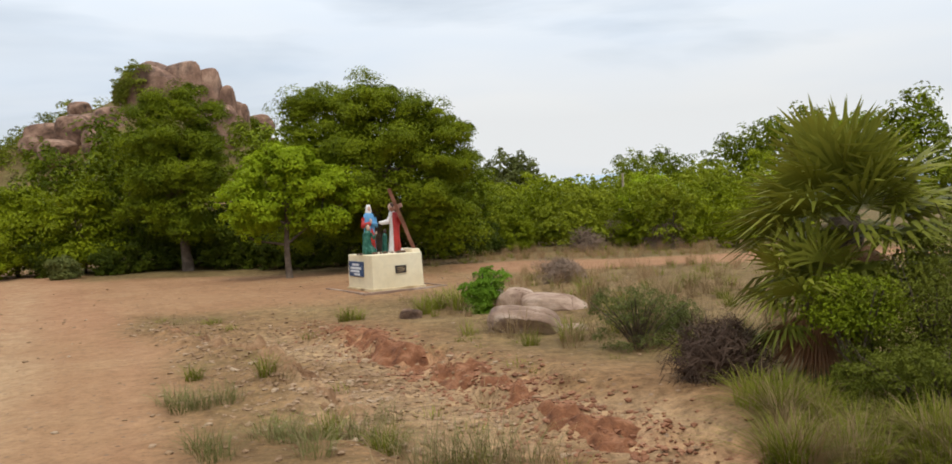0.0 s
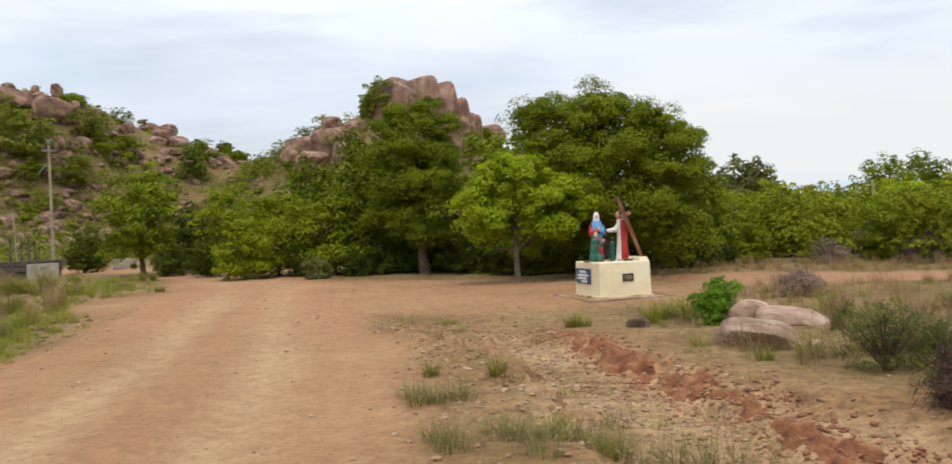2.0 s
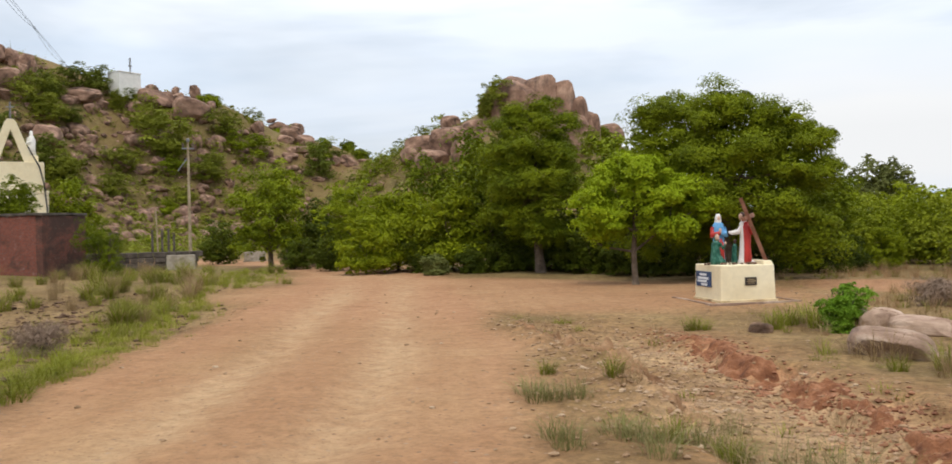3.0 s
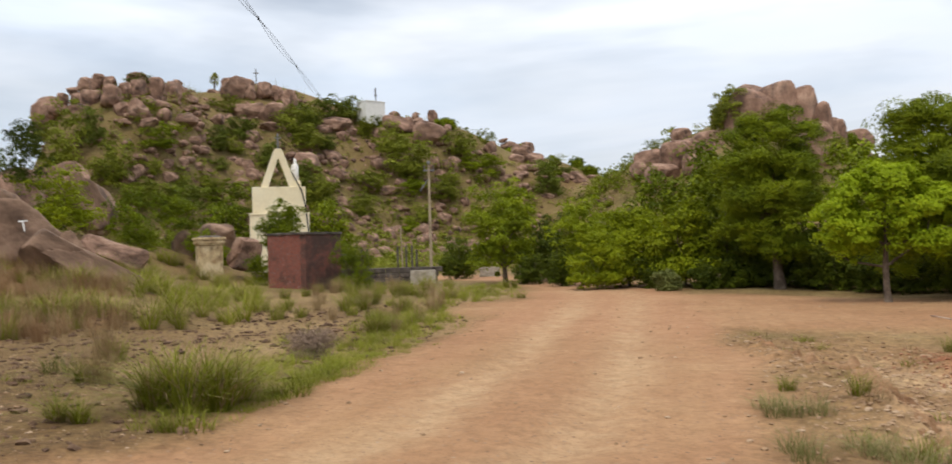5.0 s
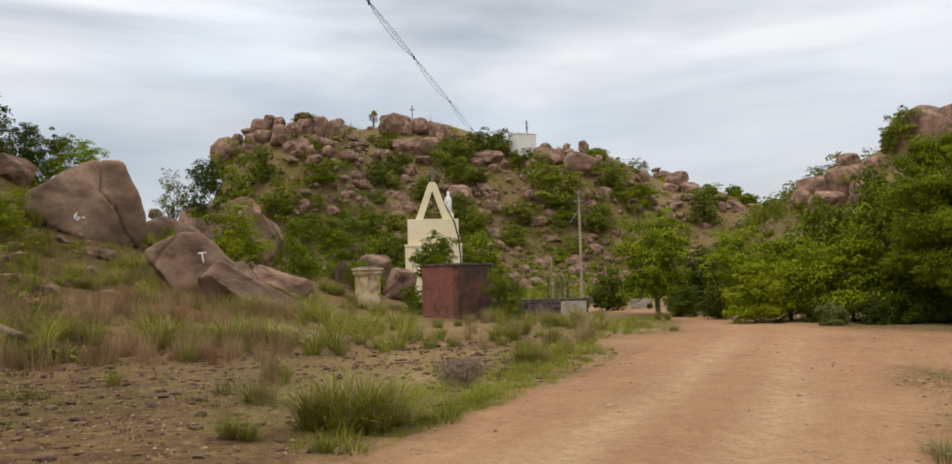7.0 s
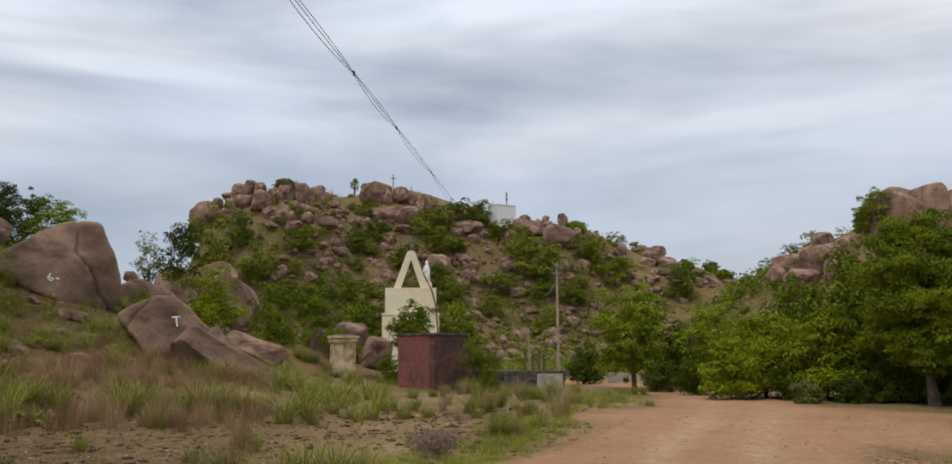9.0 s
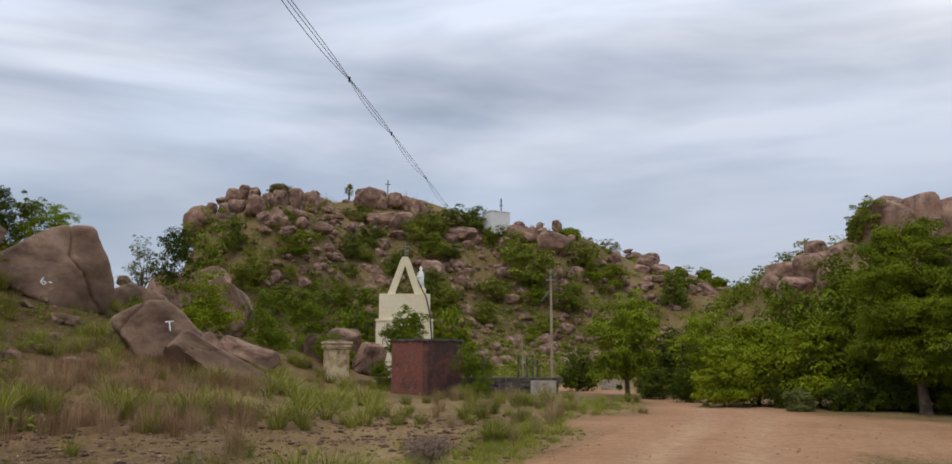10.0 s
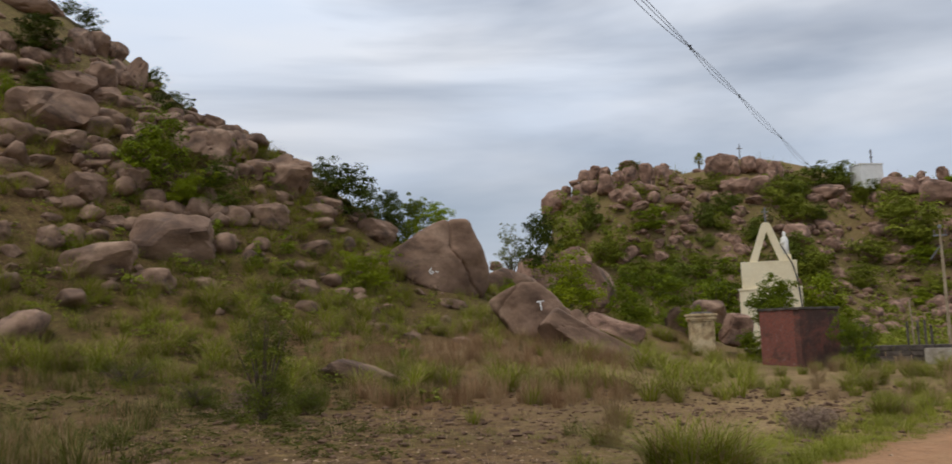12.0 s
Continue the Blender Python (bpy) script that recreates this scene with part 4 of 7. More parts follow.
CROSS_CRAG = [(54.5, 10.85, 0.90, 0.75), (53.8, 10.67, 0.49, 0.57), (52.9, 10.77, 0.49, 0.55), (52.0, 10.54, 0.43, 0.55), (51.2, 10.14, 0.50, 0.69), (51.5, 9.81, 0.30, 0.41), (56.0, 10.54, 0.33, 0.26), (53.8, 9.45, 0.90, 0.59), (52.4, 9.39, 0.74, 0.65), (52.6, 8.49, 0.57, 0.33), (55.1, 11.21, 0.41, 0.32), (54.5, 11.39, 0.49, 0.26), (55.1, 8.94, 0.33, 0.29), (48.3, 8.53, 0.99, 0.46), (49.1, 8.28, 0.50, 0.29), (47.6, 7.95, 0.36, 0.41)]
RIDGE_ROCKS = [(48.0, 8.59, 0.88, 0.43), (48.9, 8.33, 0.44, 0.24), (47.3, 8.07, 0.53, 0.38), (47.1, 7.55, 0.31, 0.26), (47.8, 7.81, 0.35, 0.35), (44.1, 8.63, 1.26, 0.52), (43.4, 8.48, 0.52, 0.52), (45.2, 7.94, 0.52, 0.38), (42.0, 7.86, 1.13, 0.83), (42.6, 8.47, 0.44, 0.48), (41.6, 8.98, 0.38, 0.55), (42.8, 9.1, 0.26, 0.3), (41.3, 7.59, 0.43, 0.69), (40.7, 8.10, 0.35, 0.48), (40.9, 8.41, 0.24, 0.17), (45.7, 7.08, 0.38, 0.28), (46.8, 6.97, 0.21, 0.21)]
EAST_SLOPE = [(47.9, 6.07, 0.49, 0.31), (48.4, 5.99, 0.35, 0.35), (48.1, 5.35, 0.59, 0.45), (46.5, 6.16, 0.21, 0.21), (45.6, 6.33, 0.44, 0.24), (45.0, 5.64, 0.38, 0.24), (46.1, 4.31, 0.55, 0.45), (44.7, 4.13, 0.66, 0.41), (44.0, 4.68, 0.42, 0.31), (43.5, 4.68, 0.26, 0.26), (48.0, 3.48, 0.66, 0.31), (44.0, 2.88, 0.69, 0.26), (43.3, 4.89, 0.38, 0.14), (42.4, 2.96, 0.31, 0.17), (41.3, 3.04, 0.43, 0.24), (40.4, 2.69, 0.34, 0.24), (39.6, 3.25, 0.31, 0.31), (41.1, 2.10, 0.51, 0.43), (42.0, 1.59, 0.51, 0.24), (41.5, 5.96, 0.34, 0.52), (40.7, 5.78, 0.31, 0.43), (40.2, 5.60, 0.27, 0.43), (41.2, 5.18, 0.38, 0.26), (41.8, 5.61, 0.17, 0.48)]
EAST_END = [(38.8, 6.56, 0.51, 0.21), (37.8, 6.76, 0.37, 0.58), (36.3, 6.90, 0.67, 0.34), (35.6, 6.54, 0.84, 0.47), (35.2, 6.87, 0.50, 0.30), (34.8, 5.93, 0.75, 0.47), (36.0, 6.04, 0.59, 0.34), (34.5, 5.75, 0.66, 0.30), (35.1, 5.43, 0.66, 0.25), (35.8, 5.02, 0.58, 0.24), (36.8, 7.34, 0.30, 0.14), (38.7, 4.98, 0.27, 0.17), (36.7, 4.87, 0.42, 0.17), (31.8, 4.60, 0.56, 0.42), (32.7, 4.62, 0.26, 0.37), (31.1, 4.84, 0.40, 0.20), (30.7, 4.58, 0.56, 0.23), (30.1, 3.91, 0.47, 0.33), (33.9, 3.47, 0.41, 0.23), (31.2, 4.09, 0.40, 0.17), (29.5, 4.55, 0.31, 0.25), (35.8, 4.09, 0.20, 0.34)]
crag(WEST_CRAG, BOULDERS, "blocky pink granite boulder in the summit crag", "boulders of the hill", grow=1.12)
crag(CROSS_CRAG, BOULDERS, "massive pink granite boulder below the hilltop cross", "boulders of the hill", grow=1.1)
crag(RIDGE_ROCKS, BOULDERS, "broad pink granite boulder on the ridge", "boulders of the hill")
for rocks in (WEST_SLOPE, MIDDLE_ROCKS, EAST_SLOPE, EAST_END):
    crag(rocks, BOULDERS, "angular pinkish granite boulder on the hillside", "boulders of the hill")


def join_meshes(name, label, category, sources, rows, mats):
    """Many copies of a few meshes, too many to count, joined into one."""
    vs, fs, base = [], [], 0
    data = []
    for me in sources:
        v = np.empty(len(me.vertices) * 3, dtype=np.float32)
        me.vertices.foreach_get("co", v)
        k = me.polygons[0].loop_total
        f = np.empty(len(me.loops), dtype=np.int32)
        me.loops.foreach_get("vertex_index", f)
        data.append((v.reshape(-1, 3), f.reshape(-1, k)))
    for k, m in rows:
        v, f = data[k % len(data)]
        a = np.array(m)
        vs.append(v @ a[:3, :3].T + a[:3, 3])
        fs.append(f + base)
        base += len(v)
    return tagged(new(name, mesh_of(name, np.concatenate(vs), np.concatenate(fs), mats, sources[0].polygons[0].use_smooth)), label, category, kind="stuff")


rows = []
for az, d, sa, sd, count, lo, hi in [(57.0, 104, 5.0, 7, 100, 0.2, 0.8), (47.0, 106, 6.0, 8, 100, 0.2, 0.8), (52.0, 96, 8.0, 7, 60, 0.2, 0.7), (41.0, 112, 5.0, 8, 60, 0.25, 0.9), (49.0, 88, 9.0, 6, 40, 0.2, 0.7), (34.0, 122, 4.0, 6, 34, 0.4, 1.0), (50.0, 100, 10.0, 9, 90, 0.5, 1.35), (42.0, 108, 6.0, 9, 60, 0.5, 1.4)]:
    for _ in range(count):
        x, y = polar(az + float(rb.normal()) * sa * 0.6, d + float(rb.normal()) * sd)
        s = lo + (hi - lo) * float(rb.random()) ** 2.2
        m = pose(x, y, ground_z(x, y) + s * 0.18, rb.normal() * 14, rb.normal() * 14, rb.uniform(0, 360)) @ Matrix.Diagonal((s * rb.uniform(0.9, 1.4), s * rb.uniform(0.8, 1.2), s * rb.uniform(0.6, 0.95), 1))
        rows.append((int(rb.integers(6)), m))
join_meshes("hill_rocks", "pinkish rocks strewn over the hill", "rocks", [boulder_mesh(500 + k, GRANITE, 2, 0.07, 8, cracks=0) for k in range(6)], rows, [GRANITE])
# the tall summit rocks of the lone peak
PEAK_TOP = [(20.3, 7.9, 1.42, 2.0), (18.75, 7.85, 1.18, 1.98), (17.4, 7.55, 1.05, 1.85), (16.35, 6.9, 0.80, 1.6), (15.45, 6.2, 0.70, 1.1), (21.6, 7.6, 1.0, 1.95)]
PEAK = [(15.9, 6.6, 0.95, 0.9), (16.5, 5.8, 0.95, 1.4), (24.9, 7.0, 0.65, 0.55), (26.8, 5.5, 1.15, 0.75), (25.3, 5.7, 1.0, 1.1), (24.2, 6.1, 0.8, 0.75), (24.2, 5.0, 0.7, 1.0), (26.2, 4.5, 1.1, 0.8), (27.6, 4.9, 0.7, 0.6), (23.2, 6.5, 0.9, 0.8), (14.3, 6.0, 1.0, 0.7)]
PEAK_ROCKS = [boulder_mesh(520 + k, GRANITE, 4, 0.045, 3, cracks=1, block=3.2, soft=0.14) for k in range(6)]
PEAK_COLUMNS = [boulder_mesh(540 + k, GRANITE, 4, 0.04, 2, cracks=1, block=4.6, soft=0.16) for k in range(5)]
crag(PEAK_TOP, PEAK_COLUMNS, "tall rounded granite column on the summit", "summit rocks", 80.0, grow=1.0, tip=1.2, at=112.0)
crag(PEAK, PEAK_ROCKS, "tall rounded granite summit rock", "summit rocks", 80.0, grow=1.0, tip=3.0)
# the near hill
crag([(70.0, 4.93, 0.42, 0.37), (67.5, 4.72, 0.95, 0.63)], BOULDERS, "pinkish boulder at the foot of the hill", "boulders of the hill")
SLOPE_UPPER = [(100.0, 20.49, 1.78, 0.51), (101.2, 18.29, 0.54, 0.58), (99.7, 17.72, 0.63, 0.50), (98.8, 17.67, 0.40, 0.38), (97.9, 17.86, 0.53, 0.68), (97.0, 18.78, 0.79, 1.02), (96.0, 18.68, 0.63, 0.86), (95.1, 18.38, 0.85, 0.65), (94.6, 17.18, 0.64, 0.88), (93.7, 17.04, 0.65, 1.22), (95.6, 16.88, 0.85, 0.87), (97.6, 16.24, 1.84, 0.97), (95.6, 15.66, 1.05, 0.55), (98.6, 14.42, 2.50, 1.34), (100.3, 12.97, 1.35, 0.81), (95.5, 14.13, 1.05, 0.84), (97.5, 12.76, 1.22, 0.70), (95.7, 12.60, 0.79, 0.62), (99.3, 11.44, 0.98, 0.43), (100.5, 11.78, 0.67, 0.32), (100.8, 11.11, 0.76, 0.53), (99.8, 10.21, 1.16, 0.60), (96.5, 9.95, 1.27, 1.07), (95.9, 11.43, 1.04, 0.33)]
SLOPE_MIDDLE = [(93.6, 10.42, 1.07, 1.02), (94.4, 11.96, 0.85, 0.31), (89.1, 12.55, 1.48, 1.39), (90.0, 13.67, 0.86, 0.58), (90.5, 14.79, 0.90, 0.41), (89.0, 14.41, 0.73, 0.58), (87.7, 13.76, 0.93, 0.65), (92.2, 14.34, 1.32, 0.45), (93.1, 15.08, 0.87, 0.31), (84.0, 11.0, 1.62, 1.45), (85.9, 11.54, 1.17, 0.76), (84.6, 9.75, 0.61, 0.48), (85.0, 8.39, 1.29, 0.95), (86.5, 8.02, 0.69, 0.33), (81.8, 8.75, 0.96, 0.43), (91.1, 6.81, 2.59, 1.66), (90.2, 8.56, 1.00, 0.42), (94.8, 7.88, 0.88, 0.50), (98.5, 6.78, 0.79, 0.74), (95.7, 5.29, 2.26, 1.12), (98.0, 9.00, 0.56, 0.40), (98.4, 8.10, 0.59, 0.31), (100.9, 7.14, 0.47, 0.60), (100.4, 5.98, 0.66, 0.47)]
SLOPE_LOW = [(92.3, 4.16, 1.29, 0.82), (98.1, 4.71, 0.79, 0.44), (89.3, 4.03, 0.89, 0.58), (87.9, 8.95, 0.41, 0.24), (82.8, 3.71, 0.94, 0.53), (82.3, 6.35, 0.83, 0.48), (83.0, 5.15, 0.95, 0.29), (86.8, 12.74, 0.70, 0.70), (81.9, 8.72, 1.09, 0.52), (78.2, 7.38, 1.53, 0.92), (81.3, 9.24, 1.04, 0.52), (83.0, 3.66, 0.97, 0.65), (82.3, 6.25, 1.03, 0.52), (80.8, 7.54, 0.78, 0.26), (82.2, 0.55, 0.51, 0.36), (72.9, 2.38, 0.92, 0.37)]
for rocks in (SLOPE_UPPER, SLOPE_MIDDLE, SLOPE_LOW):
    crag(rocks, BOULDERS_GREY, "grey-brown weathered boulder on the grassy slope", "boulders of the near slope", 24.0, 0.85)
rows = []
for az, d, sa, sd, count, lo, hi in [(97, 46, 7, 5, 80, 0.2, 0.95), (91, 45, 6, 5, 80, 0.2, 0.85), (84, 45, 5, 4, 54, 0.15, 0.7)]:
    for _ in range(count):
        x, y = polar(az + float(rb.normal()) * sa * 0.6, d + float(rb.normal()) * sd)
        s = lo + (hi - lo) * float(rb.random()) ** 1.8
        rows.append((int(rb.integers(4)), pose(x, y, ground_z(x, y) + s * 0.25, rb.normal() * 12, rb.normal() * 12, rb.uniform(0, 360)) @ Matrix.Diagonal((s * rb.uniform(0.9, 1.5), s * rb.uniform(0.8, 1.2), s * rb.uniform(0.6, 0.95), 1))))
join_meshes("slope_rocks", "small grey-brown rocks on the grassy slope", "rocks", [boulder_mesh(170 + k, GRANITE_GREY, 3, 0.07) for k in range(4)], rows, [GRANITE_GREY])

# ---------------------------------------------------------------- shrubs on the hills
def bush_meshes(leaf, seed, clumps, per, length, clump_r):
    out = []
    for k in range(3):
        rng = np.random.default_rng(seed + k)
        p, o = crown_points(rng, round_lobes(rng, 6, 2.2, 2.0, -0.1), clumps, per, clump_r, 0.25)
        v, f = leaf_quads(rng, p, o, length, length * 0.55, 0.4)
        out.append(mesh_of("shrub", v, f, [leaf]))
    return out


# on the far hill the shrubs are of a duller, deeper green
HILL_LEAF = {"leaf_dark_green": LEAF_HILL_DARK, "leaf_mid_green": LEAF_HILL, "leaf_yellow_green": LEAF_MID}
FAR_BUSH = {key: bush_meshes(leaf, 800 + 10 * k, 64, 46, 0.13, 0.30) for k, (key, leaf) in enumerate(HILL_LEAF.items())}
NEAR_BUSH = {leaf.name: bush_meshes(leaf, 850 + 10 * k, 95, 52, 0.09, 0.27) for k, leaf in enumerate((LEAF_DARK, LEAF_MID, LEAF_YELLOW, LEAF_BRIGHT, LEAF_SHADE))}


def bushes(rows, sources, label, group, lo=62.0, grow=1.25, drop=0.9, at=None):
    """Bushes given by bearing, elevation of the middle and half their width and height in degrees, and their leaf."""
    for az, el, w, h, leaf in rows:
        d = at or reach(az, el - drop * h, lo)
        d -= 0.45 * d * radians(w)
        x, y = polar(az, d)
        sw, sh = d * radians(w) * grow, d * radians(h) * grow * 0.95
        ob = new("shrub", sources[leaf.name][int(rb.integers(3))])
        ob.matrix_basis = pose(x, y, EYE + d * math.tan(radians(el - h)) - 0.1 * sh, 0, 0, rb.uniform(0, 360)) @ Matrix.Diagonal((sw, 0.5 * (sw + sh), sh * 1.05, 1))
        tagged(ob, label, "shrub", group)


bushes([(64.9, 7.76, 1.43, 1.56, LEAF_MID), (62.2, 6.11, 1.23, 1.26, LEAF_MID), (63.2, 8.14, 0.61, 0.95, LEAF_DARK), (59.4, 7.78, 1.11, 0.64, LEAF_YELLOW), (55.1, 9.83, 0.98, 0.49, LEAF_MID), (54.5, 8.38, 0.98, 0.73, LEAF_DARK), (55.9, 7.71, 0.81, 0.65, LEAF_DARK), (54.9, 7.24, 0.81, 0.49, LEAF_MID), (56.0, 6.09, 0.80, 0.48, LEAF_DARK), (52.4, 6.78, 0.98, 0.81, LEAF_DARK), (51.1, 8.92, 0.99, 0.82, LEAF_MID), (50.1, 9.25, 0.99, 0.65, LEAF_DARK), (48.15, 9.72, 1.30, 0.70, LEAF_DARK), (47.3, 9.62, 0.75, 0.60, LEAF_DARK), (45.4, 8.75, 0.5, 0.36, LEAF_DARK), (46.3, 8.6, 0.7, 0.36, LEAF_MID), (50.3, 7.94, 0.82, 0.49, LEAF_MID), (60.4, 4.25, 1.24, 0.79, LEAF_MID), (58.2, 3.97, 1.42, 0.88, LEAF_DARK), (55.6, 3.67, 1.60, 0.96, LEAF_YELLOW), (59.8, 5.86, 0.47, 0.48, LEAF_MID), (58.1, 4.93, 0.48, 0.40, LEAF_MID), (60.7, 11.34, 0.71, 0.32, LEAF_DARK), (50.6, 4.84, 1.14, 0.98, LEAF_DARK), (49.4, 4.03, 0.98, 0.97, LEAF_MID), (56.6, 4.95, 0.96, 0.48, LEAF_MID)], FAR_BUSH, "leafy green shrub between the hill boulders", "shrubs on the hills")
bushes([(50.0, 9.36, 0.88, 0.61, LEAF_MID), (50.0, 7.80, 1.05, 0.69, LEAF_MID), (48.8, 7.46, 0.87, 0.52, LEAF_DARK), (46.3, 8.41, 0.61, 0.43, LEAF_MID), (45.6, 9.02, 0.32, 0.26, LEAF_DARK), (44.4, 7.71, 0.96, 0.87, LEAF_MID), (43.5, 6.58, 1.56, 1.04, LEAF_MID), (43.2, 5.54, 1.04, 0.69, LEAF_MID), (46.0, 4.86, 1.39, 0.69, LEAF_MID), (46.6, 3.31, 0.95, 0.69, LEAF_MID), (39.7, 7.39, 1.03, 0.69, LEAF_MID), (38.1, 7.62, 0.51, 0.43, LEAF_MID), (37.8, 5.65, 0.85, 0.60, LEAF_YELLOW), (40.9, 4.15, 1.03, 0.60, LEAF_MID), (43.0, 4.33, 1.03, 0.43, LEAF_YELLOW), (40.6, 4.83, 0.68, 0.51, LEAF_MID), (33.8, 4.65, 0.98, 0.92, LEAF_DARK), (32.6, 5.21, 0.57, 0.25, LEAF_DARK), (31.4, 5.21, 0.48, 0.23, LEAF_DARK), (49.4, 4.17, 1.04, 0.86, LEAF_MID), (43.5, 1.76, 0.86, 0.51, LEAF_YELLOW), (42.5, 2.62, 0.69, 0.51, LEAF_MID), (39.2, 6.01, 0.85, 0.51, LEAF_YELLOW)], FAR_BUSH, "leafy green shrub between the hill boulders", "shrubs on the hills")
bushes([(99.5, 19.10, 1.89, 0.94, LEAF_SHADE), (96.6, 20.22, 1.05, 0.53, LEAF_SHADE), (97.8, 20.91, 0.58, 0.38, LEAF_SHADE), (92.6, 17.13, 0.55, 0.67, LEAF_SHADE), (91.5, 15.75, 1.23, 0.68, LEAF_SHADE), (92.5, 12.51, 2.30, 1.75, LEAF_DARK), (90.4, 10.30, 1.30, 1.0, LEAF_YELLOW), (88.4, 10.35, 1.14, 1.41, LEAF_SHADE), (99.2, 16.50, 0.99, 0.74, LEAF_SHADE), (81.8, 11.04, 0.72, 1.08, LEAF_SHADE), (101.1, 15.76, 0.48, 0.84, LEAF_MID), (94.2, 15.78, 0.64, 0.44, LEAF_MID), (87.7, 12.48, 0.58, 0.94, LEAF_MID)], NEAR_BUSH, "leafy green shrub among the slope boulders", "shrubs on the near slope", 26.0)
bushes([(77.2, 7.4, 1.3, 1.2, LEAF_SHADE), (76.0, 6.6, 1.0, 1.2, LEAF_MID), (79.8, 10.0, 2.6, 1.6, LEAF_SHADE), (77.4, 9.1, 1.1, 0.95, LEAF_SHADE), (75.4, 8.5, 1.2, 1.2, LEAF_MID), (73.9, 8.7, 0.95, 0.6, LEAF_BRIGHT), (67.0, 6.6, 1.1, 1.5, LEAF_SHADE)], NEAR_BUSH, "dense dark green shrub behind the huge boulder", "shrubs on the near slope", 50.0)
bushes([(78.8, 5.0, 1.6, 1.0, LEAF_YELLOW), (65.0, 3.8, 2.1, 1.5, LEAF_YELLOW), (61.1, 2.5, 1.3, 1.6, LEAF_DARK), (58.4, 3.1, 1.5, 1.1, LEAF_MID)], NEAR_BUSH, "yellow-green shrub beside the great boulders", "shrubs on the near slope", 40.0)
bushes([(21.6, 9.45, 0.95, 0.80, LEAF_MID), (22.3, 8.95, 0.80, 0.85, LEAF_MID), (22.5, 8.2, 0.65, 0.70, LEAF_MID), (21.6, 8.7, 0.8, 0.7, LEAF_MID)], FAR_BUSH, "creeping green shrub over the summit rocks", "shrubs on the hills", 80.0, 1.1, 2.0, 110.5)
bushes([(15.5, 5.77, 0.76, 0.98, LEAF_MID), (23.7, 7.1, 0.4, 0.3, LEAF_MID), (20.5, 5.6, 1.6, 0.9, LEAF_MID)], FAR_BUSH, "creeping green shrub over the summit rocks", "shrubs on the hills", 80.0, 1.1, 2.0)
SCATTER = {leaf.name: bush_meshes(leaf, 900 + 10 * k, 18, 14, 0.25, 0.36) for k, leaf in enumerate((LEAF_HILL_DARK, LEAF_HILL, LEAF_MID))}
rows = {0: [], 1: [], 2: []}
for az, d, sa, sd, count, lo, hi in [(50, 104, 11, 11, 60, 0.5, 1.2), (60, 100, 5, 8, 20, 0.5, 1.1), (36, 116, 5, 8, 20, 0.6, 1.2), (48, 84, 10, 7, 50, 0.5, 1.1), (62, 74, 5, 10, 40, 0.7, 1.5), (55, 72, 5, 9, 44, 0.7, 1.6), (92, 42, 8, 6, 70, 0.25, 0.7), (82, 42, 5, 6, 40, 0.25, 0.6), (70, 52, 4, 6, 10, 0.6, 1.0), (20, 104, 6, 5, 24, 0.8, 1.5), (29, 112, 4, 8, 30, 0.8, 1.6)]:
    for _ in range(count):
        x, y = polar(az + float(rb.normal()) * sa * 0.55, d + float(rb.normal()) * sd)
        s = float(rb.uniform(lo, hi))
        rows[int(rb.choice([0, 1, 1, 2]))].append((int(rb.integers(3)), pose(x, y, ground_z(x, y) - 0.1, 0, 0, float(rb.uniform(0, 360))) @ Matrix.Diagonal((s, s, s * rb.uniform(0.6, 0.95), 1))))
for k, leaf in enumerate((LEAF_HILL_DARK, LEAF_HILL, LEAF_MID)):
    join_meshes("hill_bushes", "small green bushes scattered over the hill slopes", "bushes", SCATTER[leaf.name], rows[k], [leaf])

rows = []
for az, d, sa, sd, count, lo, hi in [(50, 104, 12, 11, 330, 0.35, 1.0), (41, 106, 7, 10, 240, 0.4, 1.3), (56, 92, 7, 8, 120, 0.4, 1.1), (48, 86, 11, 8, 240, 0.3, 0.9), (60, 96, 6, 10, 90, 0.35, 0.9), (92, 42, 9, 7, 130, 0.2, 0.5), (80, 42, 6, 7, 70, 0.2, 0.45), (36, 118, 5, 8, 50, 0.4, 0.9), (60, 66, 7, 8, 70, 0.3, 0.8), (29, 112, 4.5, 8, 110, 0.5, 1.2)]:
    for _ in range(count):
        x, y = polar(az + float(rb.normal()) * sa * 0.6, d + float(rb.normal()) * sd)
        s = float(rb.uniform(lo, hi))
        rows.append((int(rb.integers(3)), pose(x, y, ground_z(x, y) - 0.05, 0, 0, rb.uniform(0, 360)) @ Matrix.Diagonal((s * 1.3, s * 1.3, s * 0.8, 1))))
low_src = []
for k in range(3):
    rng = np.random.default_rng(620 + k)
    p, o = crown_points(rng, round_lobes(rng, 4, 2.4, 1.5, -0.2), 14, 6, 0.40, 0.1)
    v, f = leaf_quads(rng, p, o, 0.32, 0.16)
    low_src.append(mesh_of("scrub", v, f, [LEAF_HILL]))
join_meshes("hill_scrub", "low yellow-green scrub between the boulders", "scrub", low_src, rows, [LEAF_HILL])

